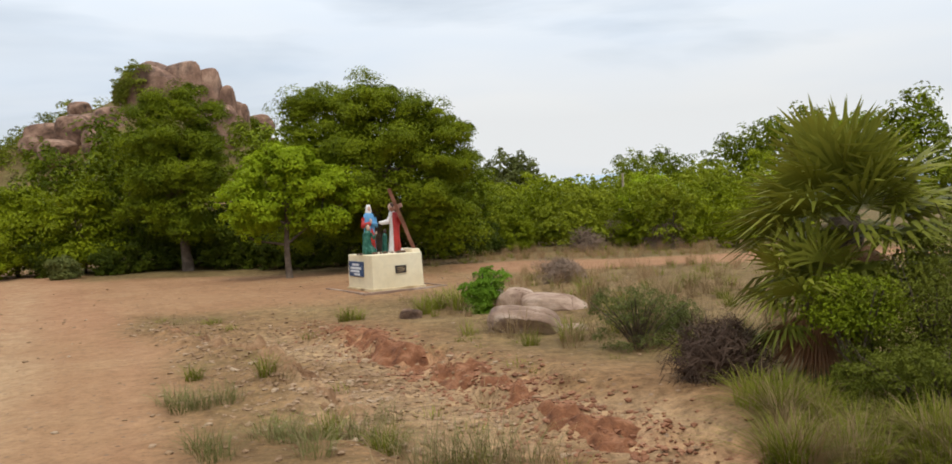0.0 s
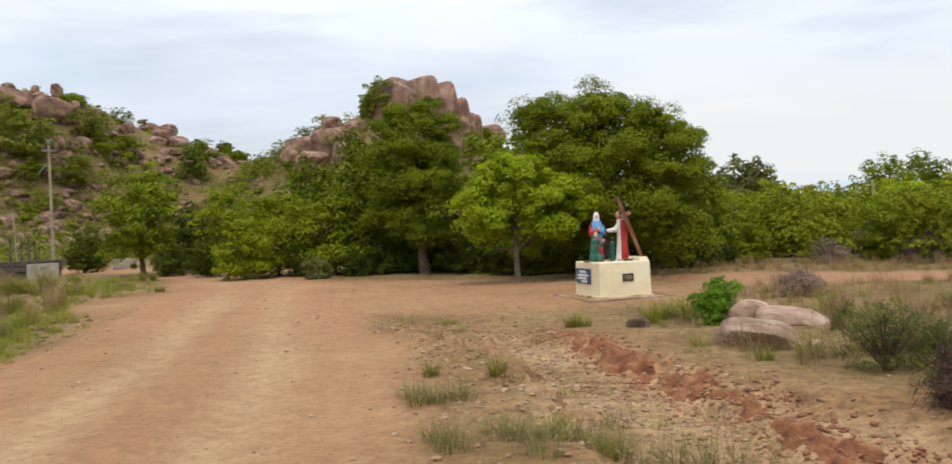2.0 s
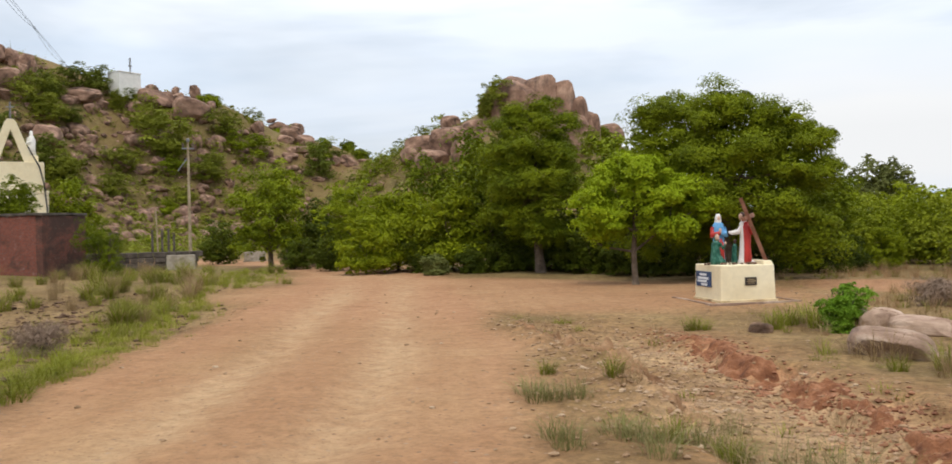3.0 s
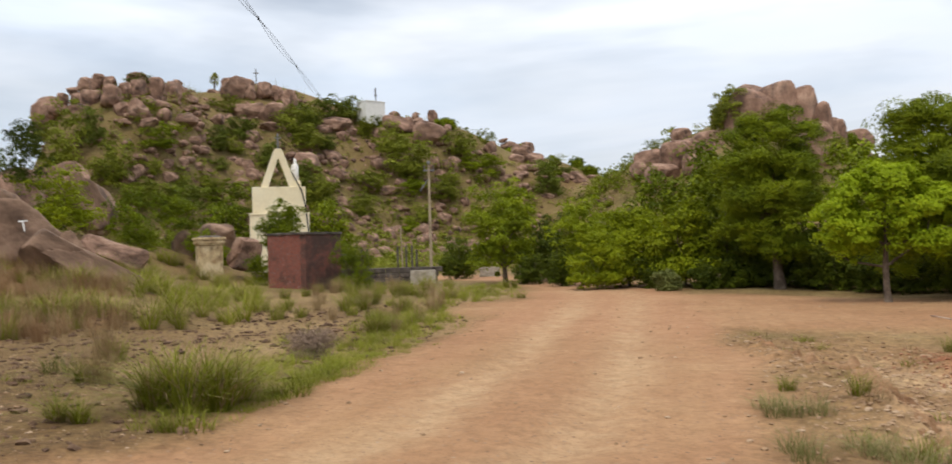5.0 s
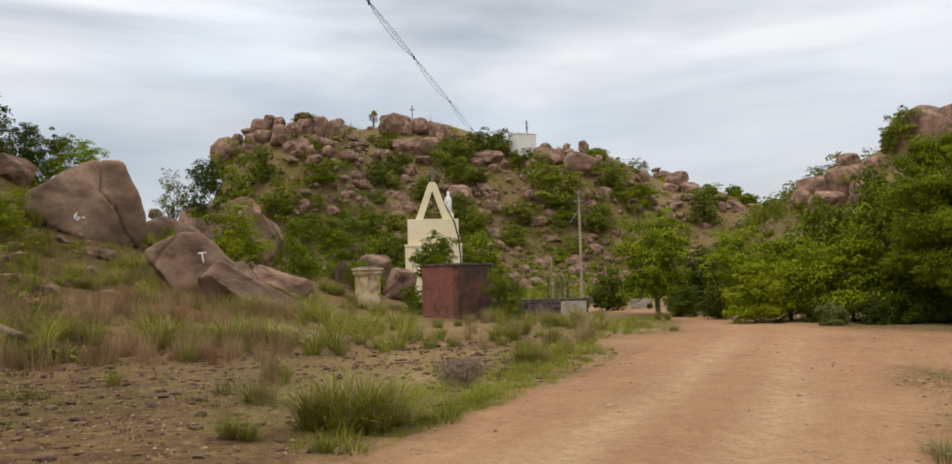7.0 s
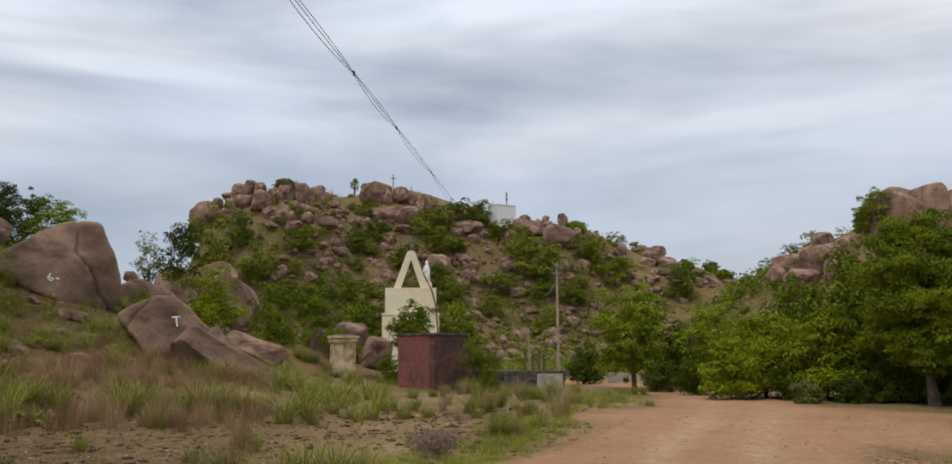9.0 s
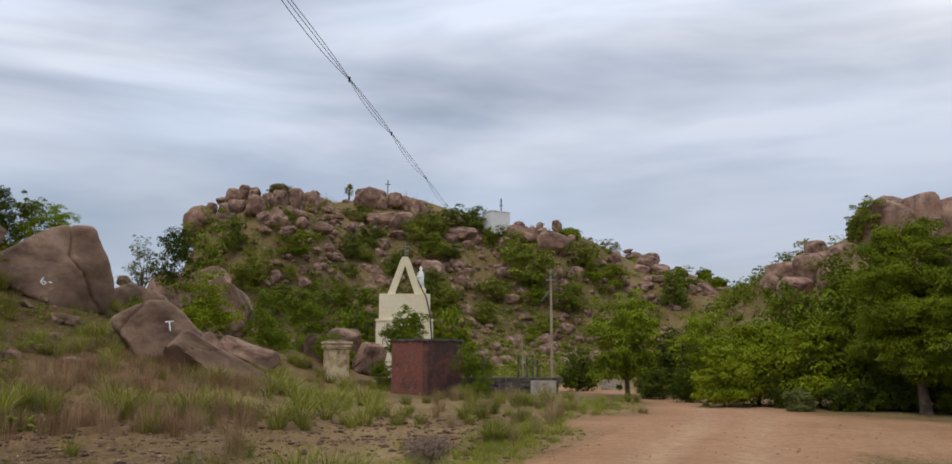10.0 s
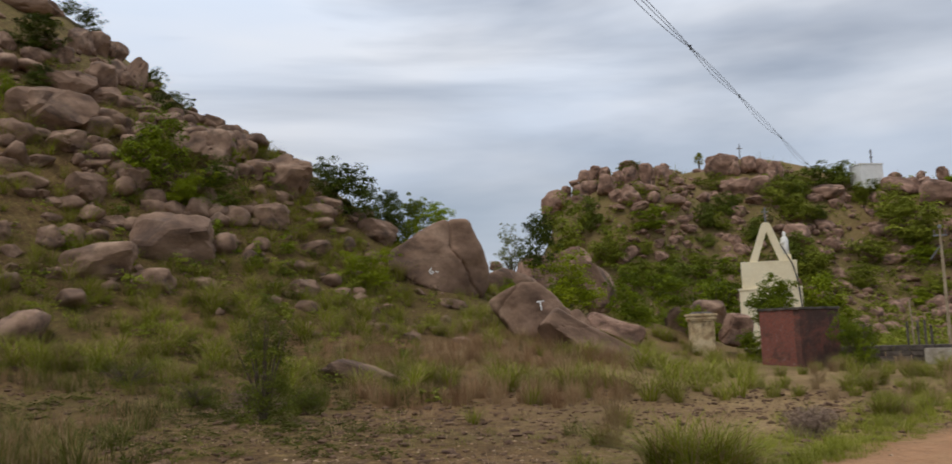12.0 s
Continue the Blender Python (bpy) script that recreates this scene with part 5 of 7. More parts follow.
# bushes on the skyline and the upper slopes: bearing, nearer than the crest by, width, height, leaf
for k, (az, off, w, h, leaf) in enumerate([(40.6, 2, 3.4, 1.5, LEAF_MID), (36.2, 4, 3.2, 1.4, LEAF_MID), (33.6, 12, 4.0, 3.2, LEAF_DARK), (31.9, 3, 2.4, 1.7, LEAF_DARK), (31.0, 3, 2.8, 1.8, LEAF_DARK),
                                           (14.6, 6, 3.0, 2.2, LEAF_DARK)]):
    rng = np.random.default_rng(700 + k)
    p, o = crown_points(rng, round_lobes(rng, 6, w, h, -0.2), 110, 22, 0.5, 0.25)
    v, f = leaf_quads(rng, p, o, 0.34, 0.2)
    x, y = polar(az, crest(az) - off)
    ob = new("shrub", mesh_of("shrub", v, f, [leaf]))
    ob.matrix_basis = pose(x, y, ground_z(x, y) - 0.15)
    tagged(ob, "dense dark shrub on the rocky skyline", "shrub", "shrubs on the hills")
rows = []
for _ in range(520):
    az, d = 76 + 32 * float(rb.random()), 12 + 20 * float(rb.random()) ** 0.8
    x, y = polar(az, d)
    if land(np.array([x]), np.array([y]))[1][0] < 0.15 and fbm(np.array([x]), np.array([y]), 4.0, 3, 66)[0] > -0.02:
        s = float(rb.uniform(0.10, 0.30))
        rows.append((int(rb.integers(3)), pose(x, y, ground_z(x, y) - 0.02, 0, 0, rb.uniform(0, 360)) @ Matrix.Diagonal((s * 1.3, s * 1.3, s * 0.7, 1))))
weed_src = []
for k in range(3):
    rng = np.random.default_rng(640 + k)
    p, o = crown_points(rng, round_lobes(rng, 4, 2.4, 1.5, -0.2), 18, 7, 0.40, 0.1)
    v, f = leaf_quads(rng, p, o, 0.32, 0.10)
    weed_src.append(mesh_of("weed", v, f, [GRASS_DARK]))
join_meshes("weeds", "dark green weeds on the stony ground", "weeds", weed_src, rows, [GRASS_DARK])


# ---------------------------------------------------------------- the painted pedestal and its statues
def loft(bm, rings, sides=14, mat=0, cap=True):
    """A body through rings of (x, y, z, half width, half depth)."""
    made = []
    for x, y, z, rx, ry in rings:
        made.append([bm.verts.new((x + rx * math.cos(2 * math.pi * k / sides), y + ry * math.sin(2 * math.pi * k / sides), z)) for k in range(sides)])
    for a, b in zip(made, made[1:]):
        for k in range(sides):
            f = bm.faces.new((a[k], a[(k + 1) % sides], b[(k + 1) % sides], b[k]))
            f.material_index = mat
    if cap:
        for r, flip in ((made[0], True), (made[-1], False)):
            f = bm.faces.new(r[::-1] if flip else r)
            f.material_index = mat


def ball(bm, x, y, z, rx, ry, rz, mat=0, seg=12):
    res = bmesh.ops.create_uvsphere(bm, u_segments=seg, v_segments=8, radius=1.0)
    for v in res["verts"]:
        v.co = Vector((x + v.co.x * rx, y + v.co.y * ry, z + v.co.z * rz))
    for f in {f for v in res["verts"] for f in v.link_faces}:
        f.material_index = mat


def statue(name, bm, mats, at, turn, label, size=1.0):
    ob = new(name, bm_mesh(name, bm, mats, True))
    ob.matrix_basis = pose(*at, 0, 0, turn) @ Matrix.Diagonal((0.86 * size, 0.86 * size, 1.16 * size, 1))
    return tagged(ob, label, "statue", "statues on the pedestal")


PED, PED_H, PED_AZ = (-2.14, 19.40), 0.82, 6.3
pz = ground_z(*PED) - 0.02
ped = thing("pedestal", (*PED, pz), "cream painted masonry pedestal with two plaques", "pedestal", turn=33)
S = 0.645
bm = bmesh.new()
box(bm, -S, -S, -0.1, S, S, PED_H, 0.02, 0.03)
part("body", bm, CREAM, ped)
bm = bmesh.new()
box(bm, -S - 0.03, -S - 0.03, -0.1, S + 0.03, S + 0.03, 0.07, 0.012)
part("plinth", bm, CREAM_OLD, ped, "stained cream plinth at the foot")
bm = bmesh.new()
box(bm, S - 0.26, -S + 0.03, PED_H - 0.01, S - 0.03, S - 0.5, PED_H + 0.085, 0.02, 0.12)
part("block", bm, CREAM, ped, "raised cream block on the top")


def plaque(name, mat, parent, m, w, h, bars, label):
    bm = bmesh.new()
    box(bm, -w / 2, -0.012, -h / 2, w / 2, 0.012, h / 2, 0.004)
    p = part(name, bm, mat, parent, label)
    p.matrix_basis = m
    for k, (x, z, bw, bh) in enumerate(bars):
        bm = bmesh.new()
        box(bm, x - bw / 2, -0.019, z - bh / 2, x + bw / 2, -0.013, z + bh / 2)
        part("letter_bar", bm, LETTER if mat is BLUE_SIGN else CREAM_OLD, p)


plaque("blue_plaque", BLUE_SIGN, ped, Matrix.Translation((-S - 0.006, 0.16, 0.50)) @ pose(0, 0, 0, 0, 0, -90), 0.74, 0.34,
       [(0.0, 0.10, 0.34, 0.05), (-0.16, 0.02, 0.22, 0.055), (0.12, 0.02, 0.30, 0.055), (-0.05, -0.05, 0.46, 0.05), (0.05, -0.12, 0.3, 0.05)], "dark blue plaque with white lettering")
plaque("dark_plaque", BLACK_SIGN, ped, Matrix.Translation((0.06, -S - 0.004, 0.47)), 0.27, 0.17, [(0, 0.04, 0.18, 0.012), (0, 0.0, 0.2, 0.012), (0, -0.04, 0.16, 0.012)], "small dark stone plaque")
# a low kerb round the foot
for i, (x0, y0, x1, y1) in enumerate([(-1.05, -0.95, -0.97, 1.05), (-1.05, -1.03, 0.95, -0.95), (0.95, -1.03, 1.03, 0.6)]):
    bm = bmesh.new()
    box(bm, x0, y0, -0.08, x1, y1, 0.05, 0.012)
    k = new("kerb_stone", bm_mesh("kerb_stone", bm, GRANITE_SLAB))
    k.matrix_basis = pose(*PED, pz, 0, 0, 33)
    tagged(k, "low brown kerb round the pedestal", "kerb", "kerb round the pedestal")


def on_ped(x, y, z=0.0):
    a = radians(PED_AZ)
    return (PED[0] + x * math.cos(a) - y * math.sin(a), PED[1] + x * math.sin(a) + y * math.cos(a), pz + PED_H + z)


# the standing figure in blue, white and red
bm = bmesh.new()
loft(bm, [(0, 0, 0.0, 0.15, 0.14), (0, 0, 0.06, 0.17, 0.15), (0, 0, 0.3, 0.145, 0.13), (0, 0, 0.52, 0.15, 0.12), (0, 0, 0.66, 0.165, 0.115), (0, 0, 0.78, 0.13, 0.1), (0, 0, 0.83, 0.06, 0.06)], mat=0)
loft(bm, [(0.03, -0.05, 0.0, 0.115, 0.115), (0.03, -0.05, 0.38, 0.09, 0.10), (0.02, -0.04, 0.5, 0.06, 0.08)], mat=1)
loft(bm, [(0.0, 0.02, 0.62, 0.10, 0.10), (0, 0.015, 0.74, 0.10, 0.095), (0, 0.005, 0.84, 0.085, 0.085), (0, 0, 0.92, 0.075, 0.075), (0, 0, 0.975, 0.04, 0.04)], mat=2)
ball(bm, 0, -0.04, 0.885, 0.048, 0.05, 0.06, 3)
tube(bm, [(-0.15, 0, 0.7), (-0.19, -0.06, 0.56), (-0.06, -0.16, 0.58), (0.0, -0.17, 0.62)], [0.06, 0.065, 0.05, 0.03], 8, True, 1)
tube(bm, [(0.15, 0, 0.7), (0.18, -0.06, 0.56), (0.06, -0.15, 0.59), (0.01, -0.17, 0.63)], [0.06, 0.06, 0.045, 0.03], 8, True, 0)
ball(bm, 0.0, -0.175, 0.64, 0.035, 0.035, 0.06, 3)
statue("statue", bm, [ROBE_BLUE, ROBE_RED, ROBE_WHITE, SKIN_PAINT], on_ped(-0.32, 0.12), PED_AZ + 18, "standing painted statue in a blue mantle and white veil")
# the kneeling figure in green
bm = bmesh.new()
loft(bm, [(0, 0.05, 0.0, 0.19, 0.22), (0, 0.05, 0.09, 0.19, 0.21), (-0.02, 0.03, 0.2, 0.155, 0.16), (-0.03, 0.0, 0.34, 0.125, 0.12), (-0.02, -0.02, 0.46, 0.13, 0.10), (0, -0.04, 0.53, 0.08, 0.07)], mat=0)
loft(bm, [(0.14, -0.08, 0.0, 0.14, 0.1), (0.13, -0.08, 0.1, 0.11, 0.09), (0.08, -0.06, 0.2, 0.06, 0.06)], mat=0)
ball(bm, 0.02, -0.05, 0.60, 0.062, 0.066, 0.075, 1)
loft(bm, [(-0.01, 0.0, 0.44, 0.085, 0.075), (0, -0.01, 0.56, 0.078, 0.07), (0.01, -0.02, 0.66, 0.05, 0.05), (0.01, -0.02, 0.69, 0.015, 0.015)], mat=0)
tube(bm, [(0.1, -0.05, 0.47), (0.18, -0.13, 0.36), (0.24, -0.16, 0.46)], [0.045, 0.04, 0.025], 8, True, 0)
ball(bm, 0.25, -0.165, 0.48, 0.03, 0.025, 0.035, 1)
statue("statue", bm, [ROBE_GREEN, SKIN_PAINT], on_ped(-0.36, -0.24), PED_AZ + 5, "kneeling painted statue in a dark green robe", 0.86)
# the figure in white and red that bends under the cross
bm = bmesh.new()
loft(bm, [(0.0, 0.0, 0.0, 0.19, 0.17), (0, 0, 0.08, 0.16, 0.14), (0.0, 0, 0.3, 0.13, 0.12), (0.02, 0, 0.52, 0.13, 0.12), (0.03, -0.01, 0.68, 0.15, 0.12), (0.0, -0.02, 0.78, 0.12, 0.09), (-0.02, -0.03, 0.84, 0.05, 0.05)], mat=0)
loft(bm, [(0.07, -0.04, 0.02, 0.12, 0.15), (0.06, -0.03, 0.3, 0.095, 0.135), (0.06, -0.02, 0.55, 0.105, 0.14), (0.055, -0.02, 0.7, 0.125, 0.13), (0.03, -0.02, 0.79, 0.1, 0.095), (0.0, -0.02, 0.82, 0.05, 0.05)], mat=1)
ball(bm, -0.07, -0.04, 0.90, 0.06, 0.06, 0.075, 2)
ball(bm, -0.045, -0.015, 0.925, 0.07, 0.068, 0.075, 3)
tube(bm, [(-0.06, -0.03, 0.74), (-0.14, -0.08, 0.62), (-0.30, -0.12, 0.60), (-0.38, -0.13, 0.61)], [0.055, 0.055, 0.04, 0.025], 8, True, 0)
tube(bm, [(0.14, -0.02, 0.74), (0.2, -0.07, 0.6), (0.16, -0.16, 0.72)], [0.055, 0.05, 0.03], 8, True, 1)
loft(bm, [(0.2, -0.05, 0.0, 0.14, 0.09), (0.15, -0.04, 0.05, 0.10, 0.08), (0.1, -0.03, 0.09, 0.05, 0.05)], mat=0)
statue("statue", bm, [ROBE_WHITE, ROBE_RED, SKIN_PAINT, HAIR_PAINT], on_ped(0.24, 0.02), PED_AZ - 4, "painted statue in a white tunic and red mantle")
bm = bmesh.new()
loft(bm, [(0, 0, 0.0, 0.10, 0.10), (0, 0, 0.08, 0.10, 0.10), (0, 0, 0.25, 0.075, 0.075), (0.01, 0, 0.38, 0.08, 0.07), (0.01, 0, 0.46, 0.03, 0.03)], mat=0)
ball(bm, 0.02, 0, 0.50, 0.05, 0.05, 0.06, 1)
statue("statue", bm, [ROBE_GREEN, HAIR_PAINT], on_ped(0.02, 0.22), PED_AZ, "small painted statue in a green robe", 0.85)
# the leaning cross
cross = thing("cross", on_ped(0.70, -0.16, -0.01), "brown painted wooden cross leaning on the pedestal", "cross", turn=PED_AZ)
bm = bmesh.new()
box(bm, -0.042, -0.04, 0.0, 0.042, 0.04, 1.56, 0.006)
p = part("upright", bm, CROSS_WOOD, cross)
p.matrix_basis = pose(0, 0, 0.01, 2, -20, 0)
bm = bmesh.new()
box(bm, -0.045, -0.30, -0.045, 0.045, 0.30, 0.045, 0.006)
p2 = part("crossbeam", bm, CROSS_WOOD, cross)
p2.matrix_basis = pose(0, 0, 0.01, 2, -20, 0) @ Matrix.Translation((0.0, 0.12, 1.10)) @ pose(0, 0, 0, 0, 0, -22)
# loose stones on the pedestal
rq = np.random.default_rng(8)
STONES = [boulder_mesh(190 + k, GRANITE_GREY, 2, name="stone") for k in range(3)]
for k in range(12):
    x, y = -0.55 + 1.0 * k / 11 + rq.normal() * 0.03, -0.42 + 0.25 * abs(k - 3) / 8 + rq.normal() * 0.05
    s = rq.uniform(0.03, 0.055)
    ob = new("stone", STONES[k % 3])
    ob.matrix_basis = pose(*on_ped(x, y, s * 0.5), 0, 0, rq.uniform(0, 360)) @ Matrix.Diagonal((s * 1.4, s, s * 0.7, 1))
    tagged(ob, "small brown stone lying on the pedestal", "stone", "stones on the pedestal")

# ---------------------------------------------------------------- the shrine tower
tx, ty = polar(52.05, 55)
tz = ground_z(tx, ty)
tower = thing("shrine_tower", (tx, ty, tz - 0.1), "cream painted concrete shrine tower with an open gable arch", "shrine", turn=52)
bm = bmesh.new()
box(bm, -1.84, 0, 0, 1.84, 3.2, 4.15, 0.03)
box(bm, -1.88, -0.04, 4.06, 1.88, 3.25, 4.2, 0.02)
part("base", bm, CREAM, tower)
bm = bmesh.new()
box(bm, -1.66, 0.12, 4.2, 1.66, 3.0, 5.85, 0.03)
part("upper_block", bm, CREAM, tower)
bm = bmesh.new()
for y0, y1 in ((0.3, 0.8),):
    out = [(-1.12, 5.85), (-0.30, 8.12), (-0.16, 8.30), (0.16, 8.30), (0.30, 8.12), (1.12, 5.85), (0.66, 5.85), (0.0, 7.72), (-0.66, 5.85)]
    front, back = [bm.verts.new((x, y0, z)) for x, z in out], [bm.verts.new((x, y1, z)) for x, z in out]
    for f in ((0, 1, 8), (1, 7, 8), (1, 2, 7), (2, 3, 7), (3, 4, 7), (4, 6, 7), (4, 5, 6)):
        bm.faces.new([front[i] for i in f])
        bm.faces.new([back[i] for i in f[::-1]])
    for i in range(9):
        j = (i + 1) % 9
        bm.faces.new((front[j], front[i], back[i], back[j]))
bmesh.ops.recalc_face_normals(bm, faces=bm.faces)
part("gable_arch", bm, CREAM, tower, "pointed open arch of two slanting legs")
bm = bmesh.new()
tube(bm, [(0, 0.55, 8.25), (0, 0.55, 9.3)], 0.055, 6)
tube(bm, [(-0.22, 0.55, 9.0), (0.22, 0.55, 9.0)], 0.03, 6)
part("finial", bm, STEEL, tower, "thin metal cross on the arch")
bm = bmesh.new()
tube(bm, [(0.85, 0.25, 6.75), (1.1, 0.2, 6.2), (1.4, 0.08, 5.6), (1.62, -0.1, 4.6), (1.75, -0.12, 3.2), (1.8, -0.12, 1.5)], 0.045, 6)
part("cable", bm, CABLE, tower, "black cable hanging down the wall")
bm = bmesh.new()
loft(bm, [(0, 0, 0, 0.3, 0.28), (0, 0, 0.5, 0.25, 0.22), (0, 0, 0.95, 0.28, 0.2), (0, 0, 1.2, 0.16, 0.14), (0, 0, 1.26, 0.09, 0.09), (0, 0, 1.42, 0.13, 0.13), (0, 0, 1.55, 0.05, 0.05)], mat=0)
tube(bm, [(-0.2, 0, 1.1), (-0.3, -0.12, 0.75), (-0.05, -0.25, 0.85)], [0.1, 0.09, 0.06], 8)
ob = statue("statue", bm, [WHITE], (0, 0, 0), 0, "white painted statue standing beside the arch")
ob["group"] = "shrine statues"
ob.matrix_basis = pose(tx, ty, tz - 0.1, 0, 0, 52) @ Matrix.Translation((1.05, 0.9, 6.25)) @ Matrix.Diagonal((0.8, 0.8, 0.95, 1))
bm = bmesh.new()
box(bm, 0.72, 0.62, 5.85, 1.38, 1.2, 6.26, 0.03)
part("statue_plinth", bm, CREAM, tower)


# ---------------------------------------------------------------- the brick enclosure, gate pillar, pole and other masonry
def uv_box(me, size):
    """Flat mapping by the face's own plane, in metres."""
    uv = me.uv_layers.new(name="UVMap")
    for pl in me.polygons:
        n = pl.normal
        for li in pl.loop_indices:
            c = me.vertices[me.loops[li].vertex_index].co
            u, v = (c.x, c.y) if abs(n.z) > 0.7 else ((c.y, c.z) if abs(n.x) > abs(n.y) else (c.x, c.z))
            uv.data[li].uv = (u / size, v / size)


bx, by = polar(50.45, 40.0)
brick = thing("brick_enclosure", (bx, by, ground_z(bx, by) - 0.1), "old weathered red brick enclosure with a mossy dark rim", "brick wall", turn=96)
L, H, W = 2.45, 2.66, 0.35
for nm, a in (("wall_front", (0, 0, L, W)), ("wall_side", (0, W + 0.002, W, L)), ("wall_back", (W + 0.002, L - W, L, L)), ("wall_end", (L - W, W + 0.002, L, L - W - 0.002))):
    bm = bmesh.new()
    box(bm, a[0], a[1], 0, a[2], a[3], H, 0.015)
    bmesh.ops.subdivide_edges(bm, edges=[e for e in bm.edges if e.calc_length() > 0.5], cuts=6, use_grid_fill=True)
    for v in bm.verts:
        v.co += Vector(noise.noise_vector(v.co * 1.7)) * 0.025
    me = bm_mesh("wall", bm, BRICK_MOSSY if nm == "wall_front" else BRICK)
    uv_box(me, 1.0)
    part("wall", me, BRICK, brick, "brick wall black with moss" if nm == "wall_front" else "")
bm = bmesh.new()
for a in ((-0.05, -0.05, L + 0.05, W + 0.05), (-0.05, W + 0.052, W + 0.05, L + 0.05), (W + 0.052, L - W - 0.05, L + 0.05, L + 0.05), (L - W - 0.05, W + 0.052, L + 0.05, L - W - 0.052)):
    box(bm, a[0], a[1], H, a[2], a[3], H + 0.11, 0.02)
bmesh.ops.subdivide_edges(bm, edges=[e for e in bm.edges if e.calc_length() > 0.5], cuts=5, use_grid_fill=True)
for v in bm.verts:
    v.co += Vector(noise.noise_vector(v.co * 2.3)) * 0.035
part("coping", bm, DARK_STONE, brick, "dark crumbling mortar rim")

px, py = polar(56.55, 45)
pillar = thing("gate_pillar", (px, py, ground_z(px, py) - 0.2), "weathered cream gate pillar with a moulded capital", "pillar", turn=56 + 12)
ph = 1.7 + 45 * 0.0235 - ground_z(px, py) + 0.2
bm = bmesh.new()
box(bm, -0.56, -0.56, 0, 0.56, 0.56, ph - 0.42, 0.03)
part("shaft", bm, CREAM_OLD, pillar)
for z, w, hh in ((ph - 0.42, 0.62, 0.09), (ph - 0.33, 0.67, 0.10), (ph - 0.23, 0.62, 0.07), (ph - 0.16, 0.70, 0.12)):
    bm = bmesh.new()
    box(bm, -w, -w, z + 0.003, w, w, z + hh, 0.02)
    part("moulding", bm, CREAM_OLD, pillar)
bm = bmesh.new()
box(bm, -0.55, -0.55, ph - 0.037, 0.55, 0.55, ph + 0.06, 0.04, 0.3)
part("cap", bm, DARK_STONE, pillar, "dark weathered cap")

ux, uy = -30.08, 33.34
uz = ground_z(ux, uy)
upole = thing("utility_pole", (ux, uy, uz - 0.3), "tall slender weathered power pole", "utility pole", turn=42)
bm = bmesh.new()
tube(bm, [(0, 0, 0), (0.0, 0, 3.3), (0, 0, 6.85)], [0.095, 0.075, 0.055], 10)
part("shaft", bm, POLE_WOOD, upole)
bm = bmesh.new()
box(bm, -0.3, -0.04, 6.30, 0.3, 0.04, 6.38, 0.01)
part("cross_arm", bm, STEEL, upole)
bm = bmesh.new()
tube(bm, [(-0.5, -0.08, 5.2), (-0.04, -0.08, 5.85)], 0.03, 6)
part("brace", bm, STEEL, upole)
for x in (-0.24, 0.24):
    bm = bmesh.new()
    loft(bm, [(x, 0, 6.38, 0.02, 0.02), (x, 0, 6.45, 0.05, 0.05), (x, 0, 6.5, 0.03, 0.03), (x, 0, 6.55, 0.05, 0.05), (x, 0, 6.62, 0.02, 0.02)], 8)
    part("insulator", bm, DARK_STONE, upole)
bm = bmesh.new()
box(bm, -0.08, -0.14, 6.66, 0.08, 0.08, 6.84, 0.03)
part("lamp_head", bm, STEEL, upole)

for x, y, w, h, turn, lab in ((-29.3, 31.8, 1.3, 0.8, 42, "pale concrete tank beside the utility pole"), (-32.2, 41.2, 1.25, 0.66, 38, "low pale concrete block beside the track")):
    z = ground_z(x, y)
    tank = thing("concrete_tank", (x, y, z - 0.1), lab, "concrete tank", "concrete tanks", turn=turn)
    bm = bmesh.new()
    for a in ((-w / 2, -0.4, w / 2, -0.28), (-w / 2, 0.28, w / 2, 0.4), (-w / 2, -0.278, -w / 2 + 0.14, 0.278), (w / 2 - 0.14, -0.278, w / 2, 0.278)):
        box(bm, a[0], a[1], 0, a[2], a[3], h, 0.012)
    box(bm, -w / 2 + 0.142, -0.278, 0, w / 2 - 0.142, 0.278, h * 0.7)
    part("basin", bm, CONCRETE, tank)
    bm = bmesh.new()
    box(bm, -w / 2 - 0.06, -0.5, 0.0, w / 2 + 0.3, -0.41, 0.16, 0.012)
    part("step", bm, CONCRETE, tank)

# a ruined stone platform with upright posts
rx_, ry_ = polar(45.0, 45)
ruin = thing("ruined_platform", (rx_, ry_, ground_z(rx_, ry_) - 0.1), "low ruined dark stone platform with upright posts", "ruin", turn=45)
rr = np.random.default_rng(77)
for course in range(4):
    x = -2.6 + rr.uniform(-0.2, 0.2)
    while x < 2.4:
        w = rr.uniform(0.35, 0.7)
        bm = bmesh.new()
        box(bm, x, -0.35 + rr.uniform(-0.05, 0.05), course * 0.26, x + w - 0.02, 0.35, course * 0.26 + 0.25, 0.03)
        part("stone", bm, DARK_STONE, ruin)
        x += w
for x, h in ((-1.35, 1.0), (-1.05, 1.0), (0.55, 1.1), (1.0, 1.15), (1.3, 1.15), (1.55, 0.9)):
    bm = bmesh.new()
    box(bm, x - 0.055, -0.02, 1.0, x + 0.055, 0.09, 1.04 + h, 0.01)
    part("post", bm, DARK_STONE, ruin)
for x0, x1, z in ((-2.9, -2.0, 1.75),):
    bm = bmesh.new()
    box(bm, x0, 0, z, x1, 0.06, z + 0.1)
    part("rail", bm, DARK_STONE, ruin)
    bm = bmesh.new()
    box(bm, x0 + 0.1, 0, 1.0, x0 + 0.18, 0.06, z)
    part("post", bm, DARK_STONE, ruin)
ox, oy = polar(44.0, 46)
